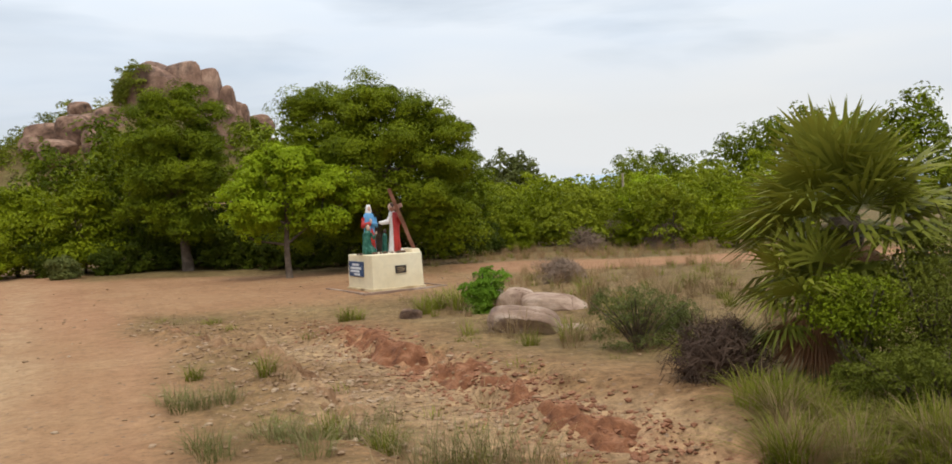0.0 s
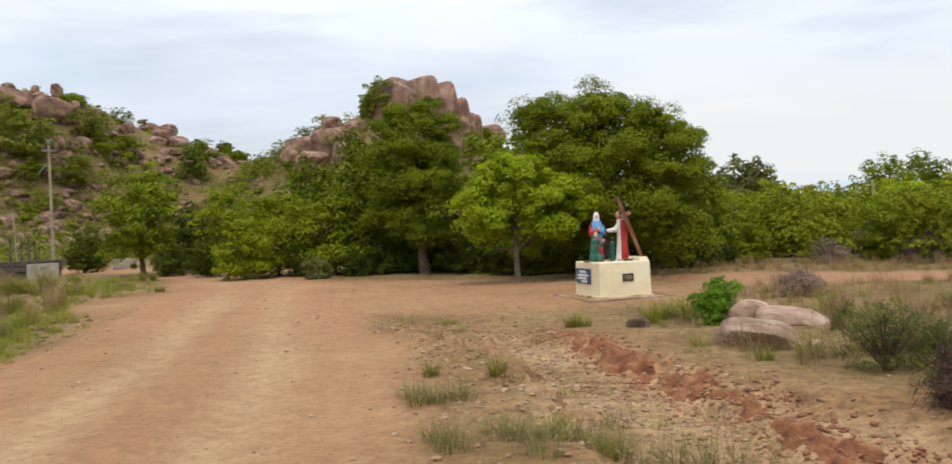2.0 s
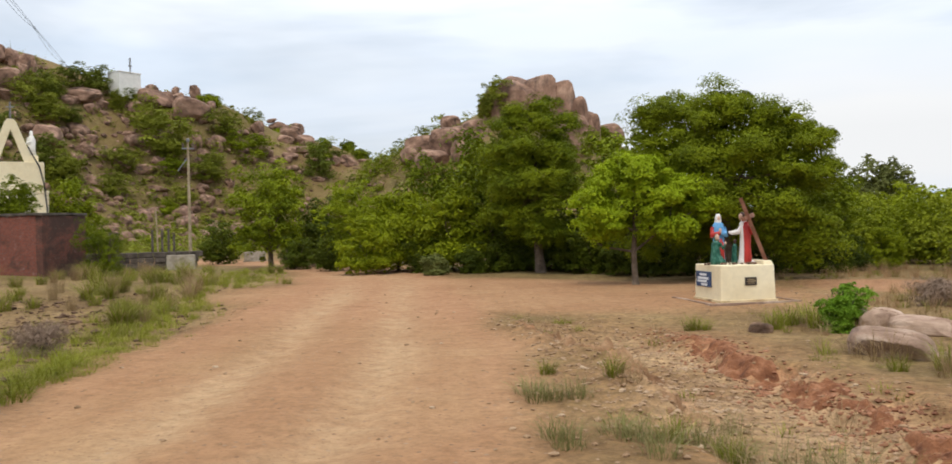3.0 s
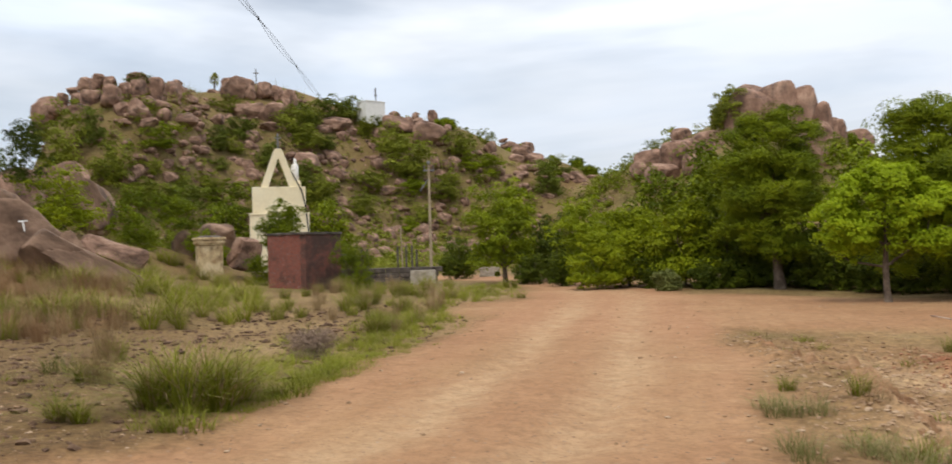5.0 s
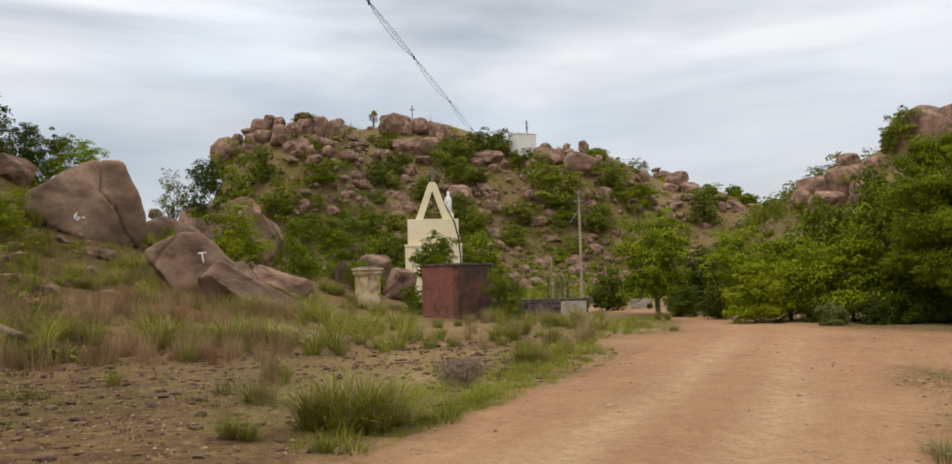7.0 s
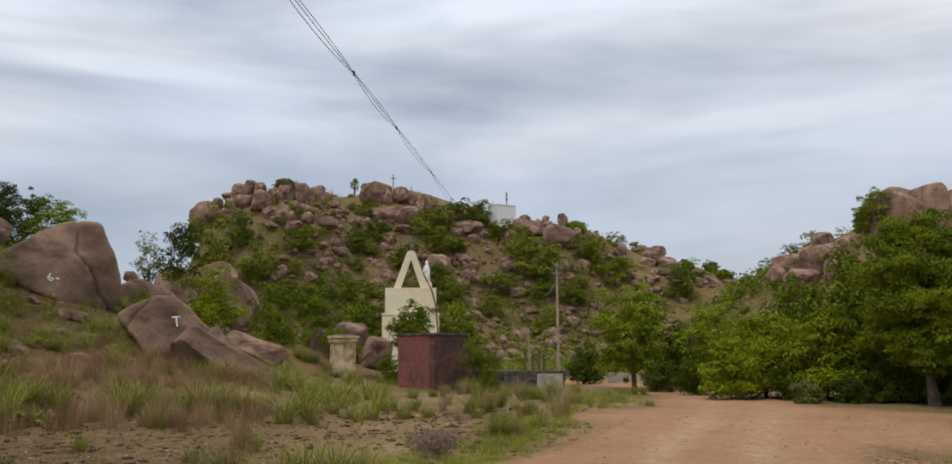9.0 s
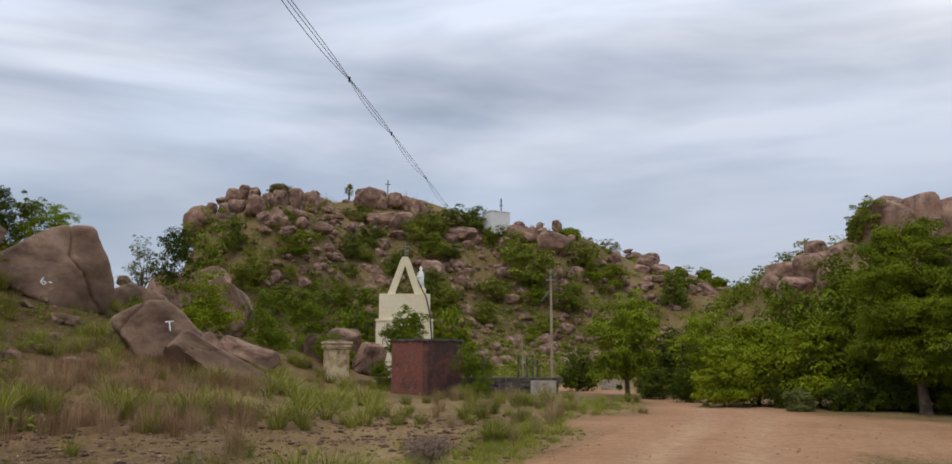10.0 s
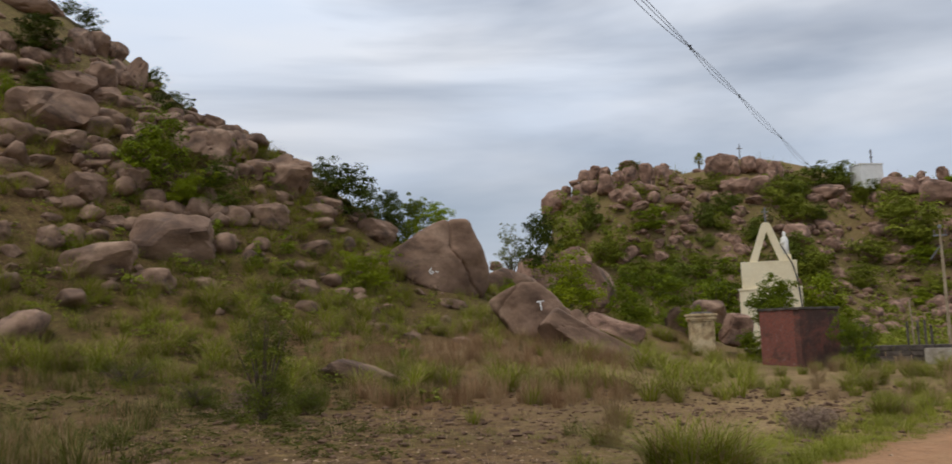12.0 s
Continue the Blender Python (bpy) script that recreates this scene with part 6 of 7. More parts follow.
stick = thing("thin_pole", (ox, oy, ground_z(ox, oy) - 0.2), "thin leaning wooden pole by the ruin", "pole", turn=44)
bm = bmesh.new()
tube(bm, [(0.05, 0, 0), (-0.05, 0, 3.3)], [0.05, 0.035], 7)
part("shaft", bm, POLE_WOOD, stick)
ox, oy = polar(36.0, 40)
stake = thing("stake", (ox, oy, ground_z(ox, oy) - 0.1), "short dark stake at the roadside", "stake")
bm = bmesh.new()
tube(bm, [(0, 0, 0), (0.03, 0, 1.0)], [0.05, 0.04], 7)
part("shaft", bm, BARK, stake)
# a lone pole among the scrub
ox, oy = polar(-9.95, 39)
stake = thing("pole", (ox, oy, ground_z(ox, oy) - 0.1), "pale pole standing among the scrub trees", "pole")
bm = bmesh.new()
tube(bm, [(0, 0, 0), (0.02, 0, 3.05)], [0.06, 0.05], 8)
part("shaft", bm, POLE_WOOD, stake)

# the overhead line: three conductors with spacers, from the hill over the open ground
ax_, ay_ = polar(49.0, 112)
LINE_A, LINE_B = Vector((ax_, ay_, 22.0)), Vector((-21.23, 11.67, 12.56))
LINE_C = LINE_A + (LINE_B - LINE_A) * 1.42


def on_line(s, off=0.0, sag=0.0):
    p = LINE_A.lerp(LINE_C, s)
    side = (LINE_C - LINE_A).cross(Vector((0, 0, 1))).normalized()
    return p + side * off + Vector((0, 0, -sag - 0.9 * 4 * s * (1 - s) * 0.0))


line = thing("overhead_line", tuple(on_line(0)), "three black overhead conductors with spacers", "power line")
TIES = [0.0, 0.31, 0.504, 0.62, 0.74, 0.87, 1.0]
for off, dip in ((-0.10, 0.0), (0.0, 0.05), (0.11, 0.16)):
    pts, rad = [], []
    for a, b in zip(TIES, TIES[1:]):
        for k in range(8):
            u = k / 8
            w = 4 * u * (1 - u)
            pts.append(on_line(a + (b - a) * u, off * (0.25 + 0.75 * w), dip * w * (b - a) * 9))
    pts.append(on_line(1.0))
    bm = bmesh.new()
    tube(bm, [p - on_line(0) for p in pts], 0.0135, 5)
    part("conductor", bm, CABLE, line)
for s in TIES[1:-1]:
    bm = bmesh.new()
    c = on_line(s) - on_line(0)
    box(bm, c.x - 0.035, c.y - 0.035, c.z - 0.11, c.x + 0.035, c.y + 0.035, c.z + 0.11, 0.01)
    part("spacer", bm, CABLE, line)

# ---------------------------------------------------------------- on the hilltop
hd = crest(45.8) - 4
hx, hy = polar(45.8, hd)
h_top, h_foot = EYE + hd * math.tan(radians(10.08)), min(EYE + hd * math.tan(radians(8.5)), ground_z(hx, hy) - 0.2)
hh_ = h_top - h_foot
house = thing("white_building", (hx, hy, h_foot), "small white flat-roofed building on the hilltop", "building", turn=45.8 + 33)
bm = bmesh.new()
box(bm, -1.65, -1.3, 0, 1.65, 1.3, hh_ - 0.15, 0.03)
part("wall", bm, WHITE, house)
bm = bmesh.new()
box(bm, -1.71, -1.36, hh_ - 0.15, 1.71, 1.36, hh_, 0.02)
part("roof", bm, WHITE, house)
bm = bmesh.new()
tube(bm, [(0.9, 0, hh_), (0.9, 0, hh_ + 2.2)], 0.10, 6)
box(bm, 0.68, -0.06, hh_ + 1.0, 1.12, 0.06, hh_ + 1.2)
box(bm, 0.78, -0.06, hh_ + 1.5, 1.0, 0.06, hh_ + 2.0)
part("mast", bm, STEEL, house)
for y0 in (-0.95, 0.1):
    bm = bmesh.new()
    box(bm, 1.652, y0, hh_ - 0.62, 1.70, y0 + 0.85, hh_ - 0.28)
    part("sign_bar", bm, STEEL, house)
cx_, cy_ = polar(53.33, crest(53.33) - 1)
cz_ = ground_z(cx_, cy_)
hc = thing("hilltop_cross", (cx_, cy_, cz_ - 0.4), "thin grey cross on the summit rocks", "cross", turn=53)
bm = bmesh.new()
tube(bm, [(0, 0, 0), (0, 0, 2.6)], 0.10, 6)
part("upright", bm, STEEL, hc)
bm = bmesh.new()
tube(bm, [(-0.42, 0, 1.95), (0.42, 0, 1.95)], 0.09, 6)
part("crossbeam", bm, STEEL, hc)


# ---------------------------------------------------------------- fan palms
def fan_leaf(rng, base, way, stalk, radius, segs=30, droop=0.25, open_deg=230):
    """One palm leaf: a stalk and a pleated fan of narrow blades."""
    verts, faces = [], []
    way = Vector(way).normalized()
    side = way.cross(Vector((0, 0, 1)))
    side = side.normalized() if side.length > 0.05 else Vector((1, 0, 0))
    nor = side.cross(way)
    tip = Vector(base) + way * stalk
    w = 0.018
    i = len(verts)
    verts += [Vector(base) - side * w, Vector(base) + side * w, tip + side * w * 0.7, tip - side * w * 0.7]
    faces.append((i, i + 1, i + 2, i + 3))
    for k in range(segs):
        a = radians(-open_deg / 2 + open_deg * k / (segs - 1))
        ln = radius * (0.72 + 0.28 * math.cos(a * 0.7)) * rng.uniform(0.88, 1.06)
        d = way * math.cos(a) + side * math.sin(a)
        p = side * math.cos(a) - way * math.sin(a)
        d = (d + nor * (0.10 * (1 if k % 2 else -1) + 0.12 * math.cos(a))).normalized()
        hw = ln * 0.5 * radians(open_deg / segs) * 0.66
        m = tip + d * ln * 0.55 + Vector((0, 0, -droop * 0.12 * ln))
        e = tip + d * ln + Vector((0, 0, -droop * ln * rng.uniform(0.6, 1.5)))
        i = len(verts)
        verts += [tip, m + p * hw, e, m - p * hw + nor * hw * 0.6]
        faces.append((i, i + 1, i + 2, i + 3))
    return [v[:] for v in verts], faces


def fan_palm(name, at, trunk, leaves, radius, stalk, seed, label, dead=0, segs=30, trunk_r=0.12):
    rng = np.random.default_rng(seed)
    root = thing(name, (at[0], at[1], ground_z(*at[:2]) - 0.08), label, "palm tree")
    bm = bmesh.new()
    n = 9
    pts = [(trunk[0] * t, trunk[1] * t, trunk[2] * t) for t in np.linspace(0, 1, n)]
    tube(bm, pts, [trunk_r * (1.25 - 0.35 * t + 0.10 * (i % 2)) for i, t in enumerate(np.linspace(0, 1, n))], 10)
    part("trunk", bm, BARK, root)
    for k in range(leaves + dead):
        isdead = k >= leaves
        a = k * 2.39996 + rng.uniform(-0.25, 0.25)
        t = k / max(leaves - 1, 1)
        el = radians(84 - 112 * t ** 0.9 + rng.uniform(-9, 9)) if not isdead else radians(-66 + rng.uniform(-14, 18))
        d = (math.cos(a) * math.cos(el), math.sin(a) * math.cos(el), math.sin(el))
        b = Vector(trunk) * (1.0 - 0.22 * t if not isdead else rng.uniform(0.8, 1.0))
        v, f = fan_leaf(rng, b, d, stalk * rng.uniform(0.8, 1.2) * (0.3 if isdead else 1), radius * rng.uniform(0.85, 1.12) * (1.05 if isdead else 1), segs, 0.12 + 0.25 * t if not isdead else 0.05, 200 if not isdead else 80)
        part("frond", mesh_of("frond", v, f, [LEAF_DEAD if isdead else LEAF_PALM]), LEAF_PALM, root, "withered brown frond" if isdead else "")
    return root


fan_palm("fan_palm", (*polar(-23.9, 8.0), 0), (-0.04, 0.03, 1.42), 40, 0.66, 0.46, 61, "bushy green fan palm with stiff pointed fronds", 5, 32, 0.14)
fan_palm("fan_palm", (*polar(-21.8, 7.5), 0), (-0.05, -0.05, 0.80), 15, 0.46, 0.34, 63, "low fan palm with hanging withered fronds", 15, 28, 0.10)
fpx, fpy = polar(55.98, crest(55.98) - 1)
fan_palm("palm_on_hill", (fpx, fpy, 0), (0.1, 0, 2.3), 16, 0.65, 0.3, 62, "small palm tree on the hilltop", 0, 12, 0.12)


# ---------------------------------------------------------------- the great boulders below the slope
def great_boulder(seed, az, d, el, half, turn=0.0, tip=(0, 0), mat=GRANITE_GREY, label="", levels=5, cuts=8, rough=0.05, name="boulder", planes=(), cracks=2, seams=(), soft=0.09):
    """A large boulder whose middle lies at a bearing, a distance and an elevation; half: its half sizes."""
    x, y = polar(az, d)
    me = boulder_mesh(seed, mat, levels, rough, cuts, soft=soft, planes=planes, cracks=cracks, groove=0.05, seams=seams)
    ob = new(name, me)
    z = EYE + d * math.tan(radians(el))
    ob.matrix_basis = pose(x, y, z, tip[0], tip[1], az + turn) @ Matrix.Diagonal((*half, 1))
    return tagged(ob, label, "boulder", "great boulders")


def paint_strokes(ob, strokes, width, name, label, mat):
    """Painted strokes that lie on a boulder, given in the plane that faces the open ground."""
    from mathutils.bvhtree import BVHTree
    m = ob.matrix_basis
    me = ob.data
    tree = BVHTree.FromPolygons([m @ v.co for v in me.vertices], [tuple(p.vertices) for p in me.polygons])
    c = m.translation
    away = Vector((c.x, c.y, 0)).normalized()
    right = away.cross(Vector((0, 0, 1)))
    bm = bmesh.new()
    for (x0, z0), (x1, z1) in strokes:
        a, b = Vector((x0, z0)), Vector((x1, z1))
        d = (b - a).normalized()
        s = Vector((-d.y, d.x)) * width / 2
        prev = None
        n = max(3, int((b - a).length / 0.05))
        for k in range(n + 1):
            p = a.lerp(b, k / n)
            row = []
            for q in (p - s, p + s):
                o = c + right * q.x + Vector((0, 0, q.y)) - away * 20
                hit, nor, _, _ = tree.ray_cast(o, away)
                row.append(bm.verts.new((hit if hit else o + away * 20) + (nor if hit else -away) * 0.015))
            if prev:
                bm.faces.new((prev[0], prev[1], row[1], row[0]))
            prev = row
    me2 = bm_mesh(name, bm, mat)
    p = new(name, me2)
    p.parent = ob
    p.matrix_parent_inverse = m.inverted()
    tagged(p, label)


B1 = great_boulder(301, 74.0, 44, 5.3, (2.62, 2.2, 2.25), 0, (0, 0), label="huge rounded brown boulder with a painted white mark", cuts=2, levels=6, cracks=0, rough=0.045, seams=[((1, 0, 0.35), 0.40)], soft=0.24,
                   planes=[((-0.52, 0.0, 0.855), 0.73), ((-0.85, 0.0, 0.5), 0.90), ((0.94, 0.05, 0.34), 0.86), ((-0.63, -0.1, -0.777), 0.74), ((-1, 0, 0.1), 1.0), ((1, 0, -0.1), 1.02), ((0.1, -1, 0.15), 0.92), ((-0.45, -0.85, 0.25), 0.98), ((0.5, -0.8, -0.2), 1.0), ((0.1, 0, 1), 0.98)])
paint_strokes(B1, [((-0.36, -0.42), (-0.48, -0.62)), ((-0.48, -0.62), (-0.36, -0.76)), ((-0.36, -0.76), (-0.24, -0.66)), ((-0.24, -0.66), (-0.44, -0.58))], 0.045, "painted_mark", "white painted mark", WHITE)
paint_strokes(B1, [((-0.15, -0.62), (-0.02, -0.66))], 0.05, "painted_dash", "white painted mark", WHITE)
B2 = great_boulder(306, 67.5, 37, 1.6, (1.66, 1.4, 1.42), 0, (0, 0), label="large slanting boulder with a painted white letter", cuts=2, levels=6, cracks=0, rough=0.045, seams=[((0.8, 0, -0.6), -0.75)], soft=0.18,
                   planes=[((0.765, 0.0, 0.644), 0.74), ((-0.57, 0, 0.82), 1.0), ((0.17, 0, 0.98), 0.95), ((-0.888, -0.05, -0.46), 0.84), ((0.1, -1, 0.2), 0.9), ((-0.5, -0.85, 0.1), 0.98), ((0.55, -0.75, 0.3), 0.88)])
paint_strokes(B2, [((0.05, 0.50), (0.36, 0.54)), ((0.20, 0.52), (0.26, 0.14))], 0.05, "painted_letter", "white painted letter", WHITE)
great_boulder(304, 64.4, 36.6, 0.15, (1.0, 0.9, 0.85), 0, (0, 30), label="dark broken chunk beside the slanting boulder", cuts=5, planes=[((0.5, 0, 0.86), 0.62), ((-0.3, -0.9, 0.3), 0.8)])
great_boulder(305, 63.6, 34.0, -0.62, (2.15, 1.2, 0.95), 0, (0, 31), label="long grey slab sloping down from the boulder", cuts=4, planes=[((0, 0, 1), 0.72), ((0, -0.9, 0.4), 0.8), ((1, 0, 0.2), 0.95)])
great_boulder(307, 62.3, 39.0, 0.45, (1.28, 1.1, 0.66), 0, (0, 16), GRANITE, "low pinkish boulder in the grass", cuts=4, planes=[((0.1, 0, 1), 0.8), ((0, -0.9, 0.4), 0.85)])
great_boulder(308, 65.0, 58, 4.6, (1.25, 1.3, 1.6), 0, (0, 4), GRANITE, "tall pinkish boulder among the shrubs", cuts=4, planes=[((-0.3, 0, 1), 0.85), ((0, -1, 0.2), 0.85)])
great_boulder(309, 63.5, 57, 3.6, (1.15, 1.3, 2.0), 0, (0, -20), GRANITE_GREY, "leaning grey boulder among the shrubs", cuts=4, planes=[((0.6, 0, 0.8), 0.8), ((0, -1, 0.2), 0.85)])
great_boulder(310, 69.4, 52, 3.0, (2.2, 1.4, 1.8), 0, (0, 4), GRANITE_GREY, "low brown boulder in the gap behind the slope", cuts=7)
great_boulder(311, 67.3, 54, 3.7, (1.5, 1.3, 1.9), 0, (0, 6), GRANITE, "pinkish boulder in the gap behind the slope", cuts=7)
great_boulder(312, 54.35, 46.5, 0.15, (0.98, 0.95, 1.02), 0, (0, 16), GRANITE, "pinkish boulder beside the shrine tower", cuts=7)
great_boulder(313, 57.6, 52, 0.8, (1.3, 1.2, 1.1), 0, (0, 5), GRANITE_GREY, "dark boulder behind the gate pillar", cuts=7)
great_boulder(314, 55.9, 55, 1.3, (1.4, 1.2, 1.0), 0, (0, 5), GRANITE_GREY, "dark boulder behind the gate pillar", cuts=7)
x, y = polar(79.6, 25)
boulder(BOULDERS_GREY[1], x, y, (1.15, 0.7, 0.5), 0.33, turn=79, tip=(0, 14), label="low flat boulder in the grass", group="great boulders")

# ---------------------------------------------------------------- pale rocks beside the round bush
for k, (x, y, sx, sy, sz, tip, lab) in enumerate([(0.60, 11.8, 0.60, 0.38, 0.30, (0, 9), "long brown and white rock slab on the earth"), (0.62, 14.1, 0.36, 0.34, 0.30, (0, 6), "pale pink rock beside the round bush"),
                                                (1.22, 13.9, 0.62, 0.36, 0.20, (0, 5), "flat pale pink rock beside the round bush"), (0.30, 14.4, 0.2, 0.2, 0.28, (0, 0), "small pale rock behind the round bush"),
                                                (1.25, 11.6, 0.22, 0.14, 0.07, (0, 0), "small flat stone half buried in earth"), (-1.15, 14.0, 0.22, 0.14, 0.13, (0, 0), "small brown rock by the grass")]):
    ob = new("rock", boulder_mesh(350 + k, (GRANITE_SLAB, GRANITE_PALE, GRANITE_PALE, GRANITE_PALE, GRANITE_PALE, GRANITE_GREY)[k], 5, 0.04, 5, "rock", 3.0, 0.04))
    ob.matrix_basis = pose(x, y, ground_z(x, y) + sz * 0.36, tip[0], tip[1], -8) @ Matrix.Diagonal((sx, sy, sz, 1))
    tagged(ob, lab, "rock", "pale rocks by the bush")


# ---------------------------------------------------------------- shrubs close by
def shrub(name, label, at, w, h, leaf, seed, clumps=160, per=30, leaf_len=0.05, leaf_w=0.025, lobes=5, twigs=10, depth=None, z0=0.0, clump_r=0.09, category="shrub"):
    rng = np.random.default_rng(seed)
    root = thing(name, (at[0], at[1], ground_z(*at[:2]) - 0.03), label, category)
    bm = bmesh.new()
    for k in range(twigs):
        a = rng.uniform(0, 6.28)
        e = (math.cos(a) * w * rng.uniform(0.15, 0.42), math.sin(a) * (depth or w) * rng.uniform(0.15, 0.42), h * rng.uniform(0.55, 0.95))
        tube(bm, [(0.02 * math.cos(a), 0.02 * math.sin(a), 0), (e[0] * 0.45, e[1] * 0.45, e[2] * 0.55), e], [0.012 * h + 0.004, 0.008 * h + 0.002, 0.003], 5)
    part("stem", bm, BARK, root)
    p, o = crown_points(rng, round_lobes(rng, lobes, w, h, z0, depth), clumps, per, clump_r)
    v, f = leaf_quads(rng, p, o, leaf_len, leaf_w)
    part("foliage", mesh_of("foliage", v, f, [leaf]), leaf, root)
    return root


shrub("bush", "round fresh green bush beside the pale rocks", (0.06, 14.2), 0.80, 0.80, LEAF_FRESH, 401, 260, 36, 0.052, 0.028, 6, 10, category="bush")
shrub("shrub", "tangled grey-green shrub with dry grass", (1.75, 9.4), 1.35, 0.72, LEAF_GREY, 402, 130, 40, 0.045, 0.012, 6, 30, 1.0, clump_r=0.12)
shrub("shrub", "green shrub with dry twigs", (2.35, 9.9), 0.8, 0.6, LEAF_GREY, 403, 140, 34, 0.04, 0.014, 5, 16)
shrub("shrub", "dark brown dead brushwood heap", (2.05, 7.25), 1.0, 0.50, TWIG_DARK, 404, 170, 22, 0.22, 0.008, 6, 150, clump_r=0.15)
shrub("shrub", "bright green leafy shrub under the palm", (*polar(-24.0, 7.0),), 1.0, 0.98, LEAF_MID, 405, 90, 60, 0.034, 0.016, 7, 14, 0.6, 0.55, 0.16)
shrub("shrub", "tall thorny yellow-green shrub beside the palm", (*polar(-28.4, 7.2),), 1.25, 1.22, LEAF_THORN, 406, 130, 60, 0.036, 0.015, 8, 24, 1.0, 0.2, 0.2)
shrub("shrub", "tall thorny green shrub beside the palm", (*polar(-32.0, 7.8),), 1.6, 1.7, LEAF_THORN, 407, 190, 74, 0.036, 0.015, 8, 24, 1.1, 0.0, 0.2)
shrub("shrub", "low dark shrub under the palm", (*polar(-25.8, 6.9),), 1.2, 0.62, LEAF_THORN, 408, 260, 40, 0.035, 0.014, 6, 20, 0.8)
shrub("shrub", "low dark tangle of twigs and weeds", (*polar(-28.8, 6.5),), 1.5, 0.6, LEAF_THORN, 421, 300, 40, 0.04, 0.012, 6, 50, 0.8)
shrub("shrub", "purplish dry shrub at the roadside", (-10.7, 8.55), 1.4, 0.52, LEAF_DRY, 409, 300, 30, 0.07, 0.007, 6, 40, 0.9)
shrub("shrub", "thin feathery dark green shrub on the slope", (*polar(85.6, 17),), 1.5, 2.5, LEAF_THORN, 410, 190, 40, 0.075, 0.018, 7, 12, clump_r=0.2)
shrub("shrub", "dry brown shrub at the edge of the scrub", (*polar(-10.0, 33),), 2.0, 1.4, LEAF_DRY, 411, 300, 40, 0.12, 0.012, 6, 40, clump_r=0.2)
for k, (az, d, w, h) in enumerate([(-7.4, 30.2, 1.6, 0.9), (-12.6, 31.0, 1.6, 1.0), (-5.6, 18.6, 1.2, 0.5)]):
    shrub("shrub", "dry purplish brown shrub at the edge of the scrub", (*polar(az, d),), w, h, LEAF_DRY, 470 + k, 200, 34, 0.11, 0.012, 6, 36, clump_r=0.2)
shrub("shrub", "grey-green shrub at the edge of the clearing", (*polar(26.2, 31.0),), 0.95, 0.7, LEAF_GREY, 414, 200, 26, 0.12, 0.05, 6, 20, clump_r=0.18)
shrub("shrub", "dark green bush growing over the brick wall", (*polar(51.9, 43.0),), 2.5, 4.4, LEAF_DARK, 415, 300, 30, 0.17, 0.05, 6, 14, clump_r=0.26, z0=1.8)
shrub("shrub", "tangled creeper beside the brick wall", (*polar(47.2, 40.0),), 2.3, 2.5, LEAF_DARK, 416, 260, 44, 0.075, 0.035, 6, 24, clump_r=0.22)
shrub("shrub", "green shrub beside the shrine tower", (*polar(48.9, 58),), 4.6, 5.2, LEAF_MID, 417, 260, 26, 0.26, 0.13, 7, 14, clump_r=0.42)
shrub("shrub", "green shrub beside the shrine tower", (*polar(55.6, 59),), 4.6, 5.0, LEAF_DARK, 418, 260, 26, 0.26, 0.13, 7, 14, clump_r=0.42)
shrub("shrub", "low green shrub at the foot of the shrine", (*polar(53.4, 44.5),), 1.9, 1.5, LEAF_DARK, 422, 160, 36, 0.09, 0.05, 6, 12, clump_r=0.2)
for k, (x, y, w, h, leaf, lab) in enumerate([(-19.2, 0.5, 1.9, 0.75, LEAF_DRY, "greyish dry low bush on the stony ground"), (-20.6, -0.7, 2.0, 0.7, LEAF_THORN, "low dull green bush on the stony ground"), (-18.0, 1.5, 1.2, 0.6, LEAF_THORN, "low dull green bush on the stony ground"),
                                           (-23.5, -2.4, 2.4, 0.8, LEAF_THORN, "low dull green bush on the stony ground")]):
    shrub("shrub", lab, (x, y), w, h, leaf, 460 + k, 170, 30, 0.06, 0.014, 6, 40, clump_r=0.16)
# bushes among the great boulders
for k, (az, d, w, h, leaf) in enumerate([(58.6, 60, 4.2, 3.0, LEAF_MID), (57.0, 64, 4.0, 3.2, LEAF_YELLOW), (53.0, 70, 5.0, 3.6, LEAF_MID), (56.6, 50, 2.6, 1.9, LEAF_DARK), (66.3, 52, 2.6, 2.4, LEAF_DARK), (69.3, 50, 2.0, 1.6, LEAF_DARK)]):
    shrub("shrub", "leafy green shrub growing between boulders", (*polar(az, d),), w, h, leaf, 430 + k, 200, 36, 0.12, 0.065, 6, 10, clump_r=0.3)
# a thin half-bare tree in the gap; how high it stands over its foot
GAP_TOP = EYE + 58 * math.tan(radians(7.9)) - ground_z(*polar(69.0, 58))
make_tree("tree", "thin sparsely leaved tree in the gap of the hills", (*polar(69.0, 58), 0), [(0, 0, GAP_TOP - 2.0, 0.95, 1.0, 1.1), (-0.75, 0, GAP_TOP - 2.7, 0.75, 0.9, 0.9), (0.75, 0, GAP_TOP - 2.3, 0.7, 0.9, 0.8), (0.05, 0, GAP_TOP - 0.8, 0.7, 0.7, 0.75), (-0.3, 0, GAP_TOP - 3.6, 0.9, 0.8, 0.8)], LEAF_GREY, 90, 150, 16, 0.15, 0.06, 0.26, 0.09, 5.0, 14, 1.2)


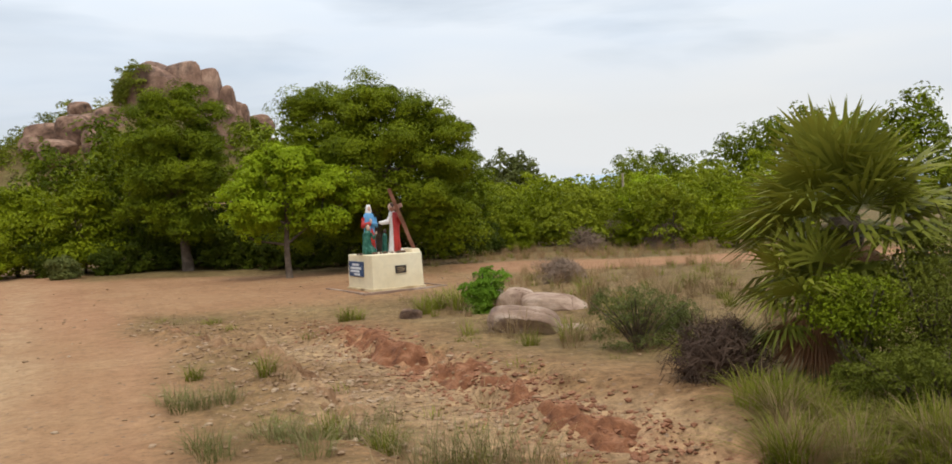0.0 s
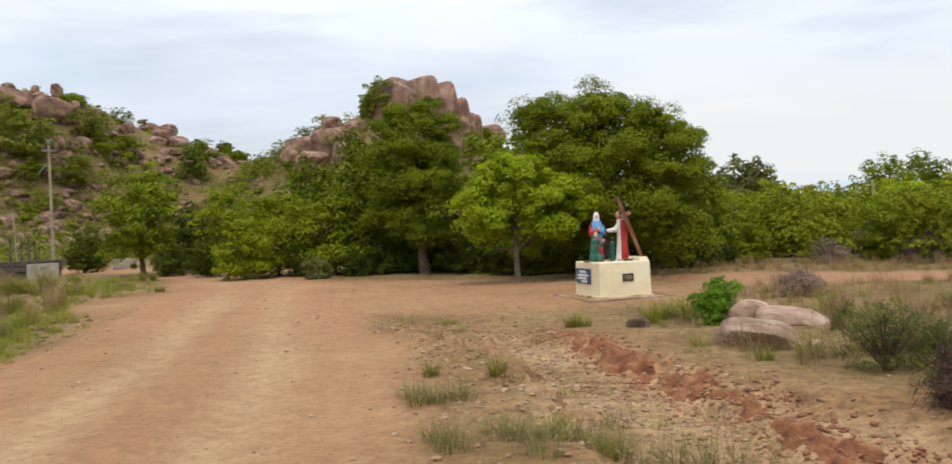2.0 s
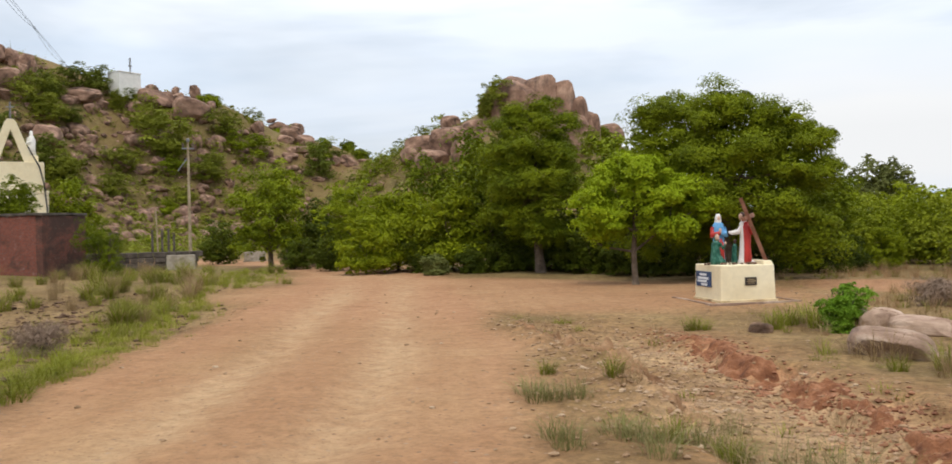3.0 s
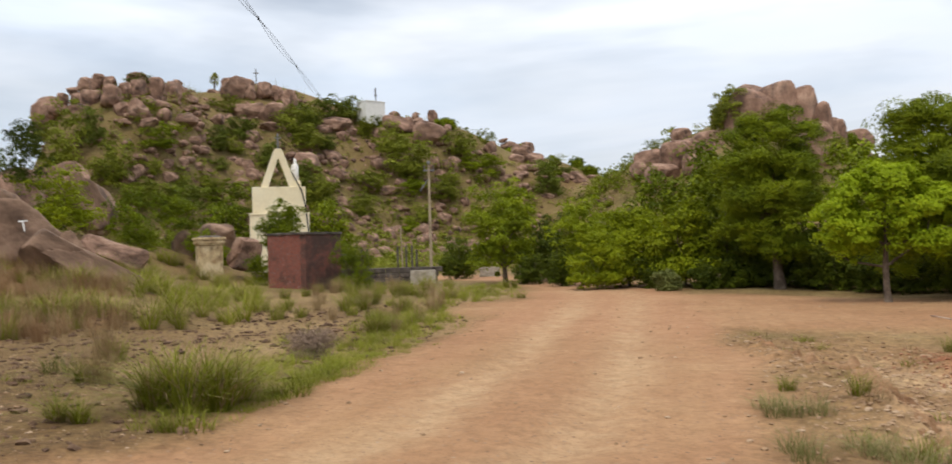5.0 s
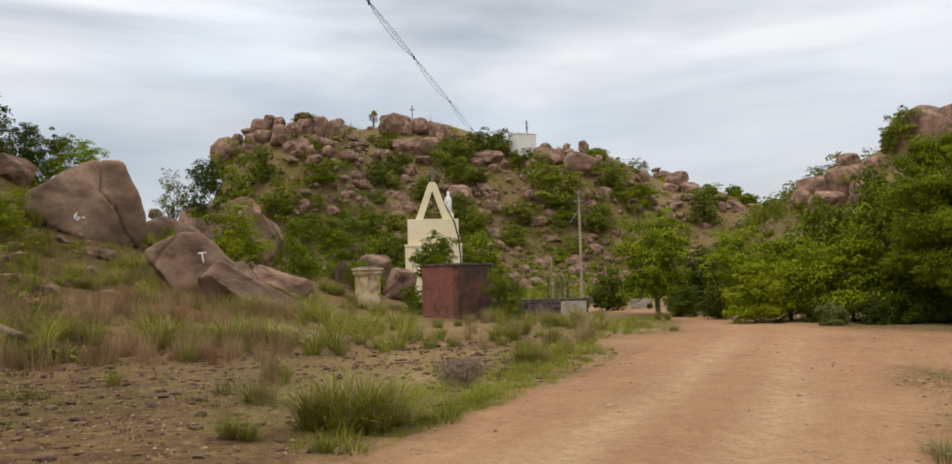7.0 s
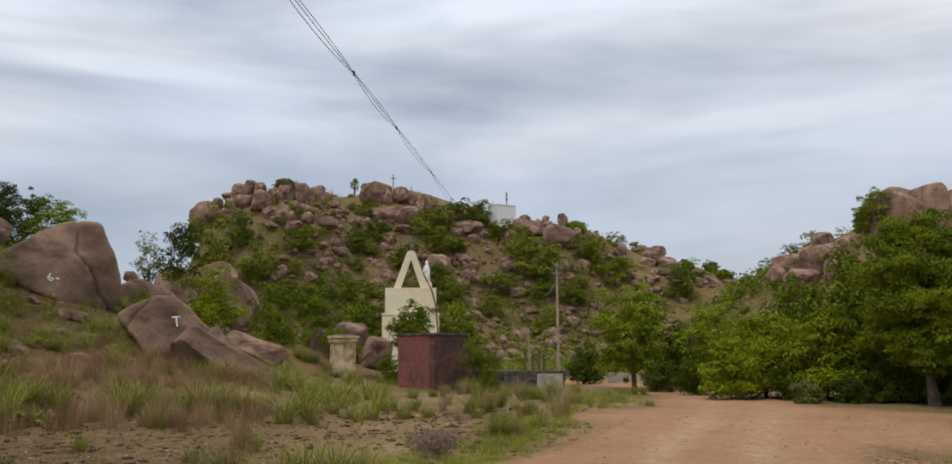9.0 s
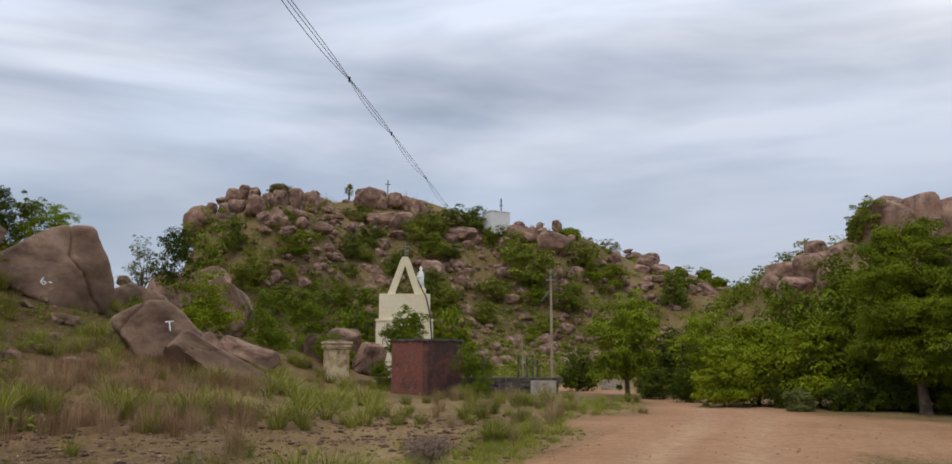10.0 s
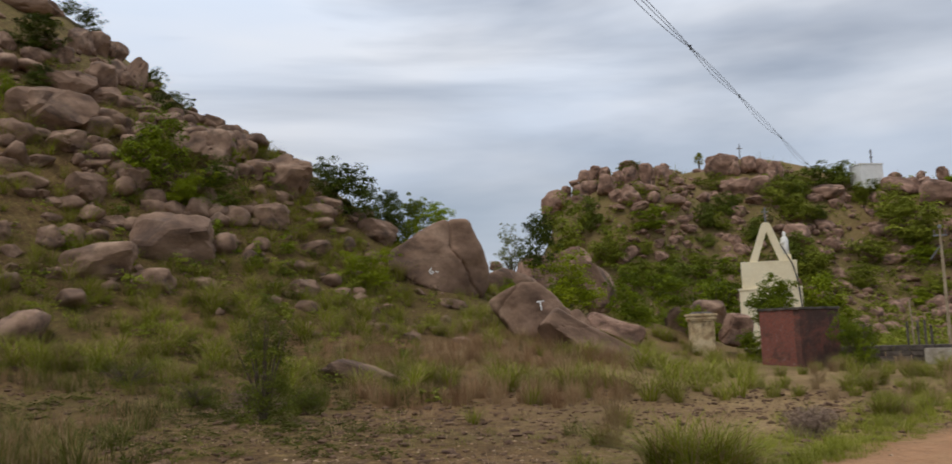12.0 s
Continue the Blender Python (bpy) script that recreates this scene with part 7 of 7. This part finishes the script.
# ---------------------------------------------------------------- grass
def blades(rng, n, height, spread, lean, width, base_r):
    """Bent tapering blades that rise from one root: corners and four-sided faces."""
    a = rng.uniform(0, 2 * math.pi, n)
    b = np.sqrt(rng.random(n)) * base_r
    base = np.stack([np.cos(a) * b, np.sin(a) * b, np.zeros(n)], 1)
    a2 = a + rng.normal(size=n) * 0.7
    out = np.stack([np.cos(a2), np.sin(a2), np.zeros(n)], 1)
    side = np.stack([-np.sin(a2), np.cos(a2), np.zeros(n)], 1)
    h = height * rng.uniform(0.5, 1.1, n)
    k = lean * rng.uniform(0.2, 1.3, n)
    rows = []
    for t in (0.0, 0.4, 0.75, 1.0):
        p = base + out * (k * spread * t ** 1.9)[:, None] + np.array([0, 0, 1.0]) * (h * (t - 0.28 * np.minimum(k, 1.2) * t ** 3))[:, None]
        w = (width * (1 - t) ** 0.7 + 0.0006) * rng.uniform(0.7, 1.2, n)
        rows += [p - side * w[:, None] / 2, p + side * w[:, None] / 2]
    v = np.stack(rows, 1)
    q = np.array([[0, 1, 3, 2], [2, 3, 5, 4], [4, 5, 7, 6]])
    f = (np.arange(n)[:, None, None] * 8 + q[None]).reshape(-1, 4)
    return v.reshape(-1, 3), f


rgr = np.random.default_rng(50)
# dry stalks and weeds crowd the right-hand verge
TUFT = {
    "tall": (blades(np.random.default_rng(1), 150, 0.62, 0.55, 0.9, 0.012, 0.16), GRASS_GREEN, "arching tuft of long green grass"),
    "mid": (blades(np.random.default_rng(2), 120, 0.36, 0.30, 0.9, 0.010, 0.13), GRASS_GREEN, "low tuft of green grass"),
    "dry": (blades(np.random.default_rng(3), 90, 0.60, 0.34, 0.9, 0.008, 0.11), GRASS_DRY, "upright tuft of dry yellow grass"),
    "thin": (blades(np.random.default_rng(4), 50, 0.40, 0.36, 1.1, 0.006, 0.14), GRASS_DRY, "sparse tuft of dry thin grass"),
    "dark": (blades(np.random.default_rng(6), 120, 0.5, 0.40, 0.9, 0.009, 0.16), GRASS_DARK, "arching tuft of dark olive grass"),
    "stalk": (blades(np.random.default_rng(7), 46, 0.44, 0.34, 1.1, 0.006, 0.15), GRASS_GREY, "sparse grey-green grass stalks"),
    "red": (blades(np.random.default_rng(8), 90, 0.6, 0.26, 0.7, 0.009, 0.15), GRASS_RED, "reddish dry grass tuft"),
    "fine": (blades(np.random.default_rng(9), 110, 0.27, 0.24, 1.1, 0.006, 0.15), GRASS_GREY, "upright tuft of fine grey-green grass"),
    "tussock": (blades(np.random.default_rng(12), 170, 0.60, 0.62, 1.25, 0.012, 0.10), GRASS_LUSH, "dense rounded tussock of yellow-green grass"),
    "low": (blades(np.random.default_rng(5), 70, 0.15, 0.16, 1.0, 0.009, 0.14), GRASS_GREEN, "short clump of green grass"),
}
DRY_SHARE = {"tall": 0.22, "mid": 0.15, "tussock": 0.24, "dark": 0.2, "fine": 0.2, "stalk": 0.3}


def blade_tone(kind, n):
    """Which blades of a tuft have withered, three faces to a blade."""
    return np.repeat((np.random.default_rng(55).random(n // 3) < DRY_SHARE.get(kind, 0.0)).astype(np.int32), 3)


TUFT_ME = {k: mesh_of("grass_tuft", v, f, [m, GRASS_DRY], idx=blade_tone(k, len(f))) for k, ((v, f), m, _) in TUFT.items()}


def tuft(kind, x, y, s=1.0):
    ob = new("grass_tuft", TUFT_ME[kind])
    ob.matrix_basis = pose(x, y, ground_z(x, y) - 0.02, 0, 0, float(rgr.uniform(0, 360))) @ Matrix.Diagonal((s, s, s * float(rgr.uniform(0.9, 1.1)), 1))
    return tagged(ob, TUFT[kind][2], "grass", "grass tufts")


TUFTS = [
    ("dry", -13.8, 6.6, 1.4), ("mid", -13.6, 6.7, 1.3), ("dry", -13.4, 6.5, 1.1), ("thin", -14.4, 6.9, 1.4), ("mid", -15.8, 14.9, 1.3), ("mid", -19.6, 18.2, 1.5), ("tall", -19.9, 18.6, 1.2),
    ("dry", -19.2, 18, 1.3), ("tall", -13.2, 12.6, 0.9), ("dry", -13, 12.9, 0.9), ("mid", -13.6, 13.2, 1.3), ("mid", -12, 11.2, 0.9), ("mid", -2.3, 14.35, 1), ("mid", -2.1, 14.4, 0.8), ("low", -4.7, 14.7, 1.2),
    ("mid", -3.1, 9, 0.7), ("mid", -2.2, 8.5, 0.8), ("thin", -2, 8.4, 0.9), ("mid", -1.25, 6.6, 0.8), ("thin", -1.1, 6.7, 1), ("mid", -0.75, 6.2, 0.8), ("thin", -0.4, 5.7, 1.1), ("thin", 0, 5.6, 1.2),
    ("thin", -0.2, 6, 1), ("thin", 0.35, 5.5, 1), ("mid", -0.8, 15, 1.3), ("mid", -0.5, 15.3, 1.4), ("tall", -0.35, 14.7, 0.9), ("mid", -1, 14.6, 1.1), ("mid", 2.3, 7.9, 1.2), ("mid", 2, 8.2, 1),
    ("dry", 2.6, 8.7, 1.1), ("dry", 3, 8.4, 1.2), ("mid", 2.05, 6.35, 1.1), ("mid", 2.2, 6.2, 1.1), ("dark", 2.9, 6.2, 1.1), ("dark", 3.1, 6, 0.9), ("dry", 3.4, 6.2, 1.1), ("dark", 3.6, 6.4, 1),
    ("thin", 3.3, 7, 1.6), ("dark", 3.9, 6.9, 1.3), ("fine", -2.55, 7.6, 0.95), ("fine", -2.7, 7.5, 0.95), ("fine", -2.35, 7.7, 0.95), ("fine", -2.9, 7.8, 0.95), ("fine", -1.5, 6.35, 0.95),
    ("fine", -1.3, 6.3, 0.95), ("fine", -1.7, 6.5, 0.95), ("fine", -0.75, 6.3, 0.95), ("fine", -1, 6.6, 0.95), ("stalk", -0.3, 5.75, 1), ("stalk", -0.1, 5.85, 1.1), ("stalk", 0.1, 5.9, 1), ("stalk", 0.3, 5.7, 1),
    ("stalk", -0.45, 5.6, 0.9), ("stalk", -0.2, 5.6, 0.9), ("stalk", 0, 5.65, 0.9), ("mid", -0.1, 5.7, 0.6), ("stalk", -0.95, 7.2, 0.7), ("fine", -2.1, 6.2, 0.95), ("fine", -1.9, 5.9, 0.95),
    ("fine", -1.2, 5.8, 0.95), ("stalk", -0.8, 7.1, 0.7), ("tussock", -8.36, 4.3, 1.32), ("tussock", -8.05, 4.5, 1.50), ("tussock", -7.8, 4.75, 1.38), ("tussock", -8.25, 4.95, 1.56), ("tussock", -8.15, 5.25, 1.32),
    ("tussock", -8.55, 4.65, 1.44), ("dry", -8.5, 4.4, 1.15), ("dry", -8.75, 4.7, 1.2), ("dry", -8.35, 4.75, 1), ("red", -8.6, 4.5, 0.9), ("dry", -11.2, 5.06, 1.15), ("dry", -11.05, 5.2, 1),
    ("tussock", -11.3, 5, 0.75), ("red", -11.35, 5.25, 0.9), ("dark", -12.35, 5.05, 0.8), ("stalk", -12.2, 5.2, 1.2), ("tussock", -8.45, 3.32, 0.72), ("tussock", -8.25, 3.45, 0.6), 
    ("mid", -7.2, 3.75, 0.8), ("low", -7.1, 3.95, 1.6), ("mid", -8.1, 5.75, 0.7),
    ("low", -8, 5.9, 1.6), ("low", -8.3, 6.2, 1.6), ("low", -8.5, 6.5, 1.6), ("low", -8.8, 6.9, 1.6), ("low", -9, 7.3, 1.6), ("low", -9.3, 7.7, 1.6), ("mid", -8.7, 6.6, 0.6), ("tussock", -13, 12.2, 1),
    ("tussock", -13.3, 12.5, 0.9), ("tussock", -18.7, 16.6, 1.2), ("tussock", -18.2, 16.9, 1), ("tussock", -13.4, 13.8, 0.7), ("tussock", -20.4, 27, 0.9), ("tussock", -20.2, 27.3, 0.8),
    ("tussock", -22.5, 26, 0.9), ("tussock", -23.2, 25.6, 1), ("tussock", -24, 25.2, 0.9),
]
for kind, x, y, s in TUFTS:
    tuft(kind, x, y, s)
for k in range(54):
    x, y = polar(-18.5 - 13 * rgr.random(), 5.2 + 1.2 * rgr.random())
    tuft(str(rgr.choice(["tussock", "tall", "dry", "thin", "stalk"])), x, y, float(rgr.uniform(0.4, 0.85)))
for k in range(150):
    # the fringe along the roadside and round the masonry
    t = rgr.random()
    if k < 70:
        x, y = -15 - 15 * t + rgr.normal() * 1.4, 15.5 + 13 * t + rgr.normal() * 1.8
        kind, s = rgr.choice(["tall", "mid", "mid", "dry"]), rgr.uniform(0.9, 1.6)
    else:
        x, y = 1.2 + 4 * t + rgr.normal() * 0.7, 9.0 + 7 * rgr.random()
        kind, s = rgr.choice(["dry", "thin", "thin", "mid"]), rgr.uniform(0.7, 1.3)
    if land(np.array([x]), np.array([y]))[1][0] < 0.25:
        tuft(str(kind), float(x), float(y), float(s))


def strew(name, label, kinds, n, place, smin, smax, seed, keep, category="grass", share=0.3):
    """Many tufts that nobody could count, joined into one."""
    rng = np.random.default_rng(seed)
    x, y = place(rng, n)
    z, worn, red, grass = land(x, y)
    ok = keep(rng, x, y, worn, red, grass)
    x, y, z = x[ok], y[ok], z[ok]
    for kind in kinds:
        (bv, bf), mat, _ = TUFT[kind]
        sel = rng.random(len(x)) < 1.0 / len(kinds)
        px, py, pz2 = x[sel], y[sel], z[sel]
        thin = rng.random(len(bf) // 3) < share
        keepf = np.repeat(thin, 3)
        bf2, tone = bf[keepf], blade_tone(kind, len(bf))[keepf]
        used = np.unique(bf2)
        remap = np.zeros(len(bv), dtype=int)
        remap[used] = np.arange(len(used))
        v0, f0 = bv[used], remap[bf2]
        m = len(px)
        a = rng.uniform(0, 2 * math.pi, m)
        s = rng.uniform(smin, smax, m)
        ca, sa = np.cos(a)[:, None], np.sin(a)[:, None]
        vx = (v0[:, 0] * ca - v0[:, 1] * sa) * s[:, None] + px[:, None]
        vy = (v0[:, 0] * sa + v0[:, 1] * ca) * s[:, None] + py[:, None]
        vz = v0[:, 2] * s[:, None] + pz2[:, None] - 0.02
        v = np.stack([vx, vy, vz], 2).reshape(-1, 3)
        f = (f0[None] + (np.arange(m) * len(v0))[:, None, None]).reshape(-1, 4)
        tagged(new(name, mesh_of(name, v, f, [mat, GRASS_DRY], idx=np.tile(tone, m))), label, category, kind="stuff")


def sector(az0, az1, d0, d1):
    def place(rng, n):
        az, d = np.radians(rng.uniform(az0, az1, n)), np.sqrt(rng.uniform(d0 ** 2, d1 ** 2, n))
        return -np.sin(az) * d, np.cos(az) * d
    return place


strew("slope_grass", "green and dry grass on the boulder slope", ["tall", "mid", "dark", "dry"], 800, sector(56, 106, 16, 47), 0.8, 1.5, 71, lambda r, x, y, w, rd, g: (w < 0.2) & ((np.hypot(x, y) > 22) | (np.degrees(np.arctan2(-x, y)) < 78)) & (r.random(len(x)) < smooth(15, 36, np.hypot(x, y) + 5 * fbm(x, y, 5.0, 3, 61))), share=0.3)
strew("slope_tussocks", "rounded yellow-green grass tussocks on the slope", ["tussock"], 760, sector(54, 106, 15.5, 46), 0.8, 1.8, 92, lambda r, x, y, w, rd, g: (w < 0.15) & (fbm(x, y, 3.2, 3, 61) + 0.35 * smooth(16, 34, np.hypot(x, y)) > 0.10), share=0.6)
strew("red_grass", "reddish dry grass in patches on the slope", ["red", "red", "dry"], 900, sector(62, 84, 19, 37), 0.8, 1.5, 77, lambda r, x, y, w, rd, g: (w < 0.2) & (fbm(x, y, 4.0, 3, 55) > 0.22 * smooth(70, 82, np.degrees(np.arctan2(-x, y))) - 0.12), share=0.4)
strew("straw", "thin straw and dry stalks on the bare ground", ["thin", "low"], 900, sector(44, 82, 5, 18), 0.2, 0.6, 78, lambda r, x, y, w, rd, g: w < 0.3, share=0.1)
strew("lane_grass", "dry pinkish grass beside the far lane", ["red", "dry", "red", "mid"], 380, sector(-16, 1, 17, 32), 0.5, 1.0, 79, lambda r, x, y, w, rd, g: w < 0.25, share=0.22)
strew("slope_herbs", "lush green herbs and grass between the slope boulders", ["tussock", "dark", "mid"], 800, sector(76, 106, 24, 50), 0.8, 1.6, 89, lambda r, x, y, w, rd, g: fbm(x, y, 3.5, 3, 91) > -0.1, share=0.25)
strew("hill_grass", "grass between the hill boulders", ["tall", "mid", "mid"], 1900, sector(29, 66, 60, 128), 1.2, 2.8, 72, lambda r, x, y, w, rd, g: w < 0.2, share=0.12)
strew("left_grass", "dark green grass and weeds on the stony ground", ["dark", "dark", "red", "dark"], 1300, sector(74, 108, 10, 26), 0.6, 1.2, 76, lambda r, x, y, w, rd, g: (w < 0.2) & (fbm(x, y, 3.5, 3, 67) > 0.02) & (np.hypot(x, y) > 16 - 4 * smooth(84, 98, np.degrees(np.arctan2(-x, y)))), share=0.25)
strew("low_grass", "short sparse grass on the bare earth", ["low", "thin"], 2200, sector(-35, 105, 5, 24), 0.5, 1.1, 73, lambda r, x, y, w, rd, g: (w < 0.35) & (r.random(len(x)) < 0.15 + 0.8 * g))
strew("verge_grass", "green grass along the road verge", ["low", "mid"], 900, lambda r, n: (lambda t: (-7.6 - 14 * t + r.normal(size=n) * 0.7, 4.0 + 24 * t ** 1.05 + r.normal(size=n) * 0.5))(r.random(n)), 0.5, 1.0, 74, lambda r, x, y, w, rd, g: w < 0.3, share=0.22)
strew("verge_turf", "short green turf along the edge of the road", ["low"], 1000, lambda r, n: (lambda t: (np.interp(t, [0, 0.35, 0.6, 1], [-7.3, -9.3, -11.4, -15.4]) + r.normal(size=n) * 0.38, np.interp(t, [0, 0.35, 0.6, 1], [4.7, 7.9, 10.8, 16.0]) + r.normal(size=n) * 0.3))(r.random(n)), 0.45, 0.85, 95, lambda r, x, y, w, rd, g: w < 0.75, share=0.4)
strew("scrub_grass", "dry and green grass in front of the scrub", ["dry", "red", "thin", "mid"], 560, sector(-32, 4, 11, 34), 0.4, 0.9, 75, lambda r, x, y, w, rd, g: (w < 0.3) & (r.random(len(x)) < 0.75))


# ---------------------------------------------------------------- stones and clods
def strew_stones(name, label, n, place, smin, smax, seed, mat, keep, flat=0.6):
    rng = np.random.default_rng(seed)
    x, y = place(rng, n)
    z, worn, red, grass = land(x, y)
    ok = keep(rng, x, y, worn, red, grass)
    x, y, z = x[ok], y[ok], z[ok]
    bm = bmesh.new()
    bmesh.ops.create_icosphere(bm, subdivisions=1, radius=1.0)
    v0 = np.array([q.co[:] for q in bm.verts])
    f0 = np.array([[w.index for w in f.verts] for f in bm.faces])
    bm.free()
    m = len(x)
    s = smin + (smax - smin) * rng.random(m) ** 3
    v = v0[None] * s[:, None, None] * rng.uniform(0.6, 1.3, (m, len(v0), 1)) * np.array([1.2, 1.0, flat])
    a = rng.uniform(0, 6.28, m)
    ca, sa = np.cos(a)[:, None], np.sin(a)[:, None]
    vx, vy = v[..., 0] * ca - v[..., 1] * sa + x[:, None], v[..., 0] * sa + v[..., 1] * ca + y[:, None]
    vv = np.stack([vx, vy, v[..., 2] + z[:, None] + (s * flat * 0.3)[:, None]], 2).reshape(-1, 3)
    f = (f0[None] + (np.arange(m) * len(v0))[:, None, None]).reshape(-1, 3)
    tagged(new(name, mesh_of(name, vv, f, [mat])), label, "stones", kind="stuff")


CLOD = surface("red_clod", (0.15, 0.062, 0.034), (0.29, 0.130, 0.070), (0.42, 0.22, 0.13), 4.0, 0.97, 0.5, 0.01)
SOIL_CLOD = surface("soil_clod", (0.06, 0.032, 0.02), (0.13, 0.075, 0.045), (0.24, 0.155, 0.09), 2.0, 0.97, 0.4, 0.01)
PEBBLE = surface("pebble", (0.20, 0.115, 0.062), (0.33, 0.21, 0.12), (0.50, 0.37, 0.25), 2.0, 0.9, 0.3, 0.01)


def near_bank(r, n):
    t = r.random(n) * (len(BANK) - 1)
    i = t.astype(int)
    b = np.array(BANK)
    p = b[i] + (b[i + 1] - b[i]) * (t - i)[:, None]
    return p[:, 0] + r.normal(size=n) * 0.28, p[:, 1] + r.normal(size=n) * 0.28


strew_stones("red_clods", "crumbled red earth clods along the bank", 3000, near_bank, 0.006, 0.034, 81, CLOD, lambda r, x, y, w, rd, g: rd > 0.1)
strew_stones("gravel", "loose gravel in the shallow trench", 4200, lambda r, n: (lambda t: (-4.6 + 4.6 * t + r.normal(size=n) * 0.8, 14.2 - 8.0 * t + r.normal(size=n) * 0.6))(r.random(n)), 0.008, 0.04, 82, PEBBLE, lambda r, x, y, w, rd, g: w < 0.6)
strew_stones("earth_clods", "dark brown clods on the bare ground", 8000, sector(40, 106, 5, 27), 0.010, 0.065, 86, SOIL_CLOD, lambda r, x, y, w, rd, g: (w < 0.3))
strew_stones("large_clods", "lumps of brown earth on the bare ground", 1300, sector(46, 104, 7, 26), 0.03, 0.11, 93, SOIL_CLOD, lambda r, x, y, w, rd, g: w < 0.15, 0.55)
strew_stones("road_pebbles", "small stones scattered on the road", 2200, sector(-20, 105, 5, 26), 0.006, 0.035, 83, PEBBLE, lambda r, x, y, w, rd, g: g < 0.9)
strew_stones("verge_stones", "small stones along the edges of the road", 3600, sector(-5, 66, 5, 22), 0.006, 0.04, 87, PEBBLE, lambda r, x, y, w, rd, g: (w > 0.05) & (w < 0.85))
strew_stones("litter", "pale grit and small stones on the bare ground", 3400, sector(44, 100, 5, 17), 0.006, 0.03, 88, PEBBLE, lambda r, x, y, w, rd, g: w < 0.4)
strew_stones("slope_stones", "stones scattered between the hill boulders", 3000, sector(30, 66, 82, 126), 0.10, 0.45, 84, GRANITE, lambda r, x, y, w, rd, g: w < 0.2, 0.75)
strew_stones("near_slope_stones", "stones scattered on the near slope", 700, sector(70, 108, 32, 54), 0.06, 0.42, 85, GRANITE_GREY, lambda r, x, y, w, rd, g: r.random(len(x)) < smooth(24, 34, np.hypot(x, y)), 0.75)


# ---------------------------------------------------------------- broken earth along the trench
def earth_strip(name, label, line, half, amp, seed, mat, steps=430, across=26):
    """A crumbling strip of earth: lumps and hollows along a line, running out into the ground at its edges."""
    ln = np.array(line, dtype=float)
    seg = np.concatenate([[0], np.cumsum(np.hypot(*np.diff(ln, axis=0).T))])
    t = np.linspace(0, seg[-1], steps)
    px, py = np.interp(t, seg, ln[:, 0]), np.interp(t, seg, ln[:, 1])
    tx, ty = np.gradient(px), np.gradient(py)
    tl = np.hypot(tx, ty)
    nx_, ny_ = -ty / tl, tx / tl
    wander = 0.16 * fbm(px, py, 0.9, 3, seed) + 0.10 * fbm(px, py, 0.35, 2, seed + 1)
    u = np.linspace(-half, half, across)
    X = px[:, None] + nx_[:, None] * (u[None] + wander[:, None])
    Y = py[:, None] + ny_[:, None] * (u[None] + wander[:, None])
    lump = 0.55 * fbm(X, Y, 0.40, 3, seed + 2) + 0.75 * fbm(X, Y, 0.16, 3, seed + 3) + 0.50 * fbm(X, Y, 0.07, 2, seed + 4)
    env = (1 - smooth(0.25, 0.95, np.abs(u[None]) / half + 0.9 * fbm(X, Y, 0.6, 3, seed + 5))) * smooth(-0.42, -0.05, fbm(X, Y, 1.1, 3, seed + 7)) * (smooth(0, 0.22, t / seg[-1]) * (1 - smooth(0.94, 1.0, t / seg[-1])))[:, None]
    Z = land(X, Y)[0] + env * amp * (0.3 + 1.6 * lump) - (1 - env) * 0.035
    i = (np.arange(steps - 1)[:, None] * across + np.arange(across - 1)[None]).ravel()
    ob = new(name, mesh_of(name, np.stack([X.ravel(), Y.ravel(), Z.ravel()], 1), np.stack([i, i + across, i + across + 1, i + 1], 1), [mat], False))
    return tagged(ob, label, "earth", kind="structure")


RED_EARTH = surface("red_earth", (0.125, 0.048, 0.024), (0.255, 0.105, 0.050), (0.40, 0.195, 0.105), 5.0, 0.97, 0.7, 0.02)
BROWN_EARTH = surface("brown_earth", (0.15, 0.075, 0.036), (0.27, 0.150, 0.076), (0.38, 0.235, 0.13), 2.2, 0.97, 0.7, 0.02)
earth_strip("bank", "crumbling red earth bank beside the trench", BANK, 0.30, 0.07, 301, RED_EARTH)
earth_strip("bank", "low broken edge of brown earth along the trench", EDGE, 0.34, 0.085, 331, BROWN_EARTH)
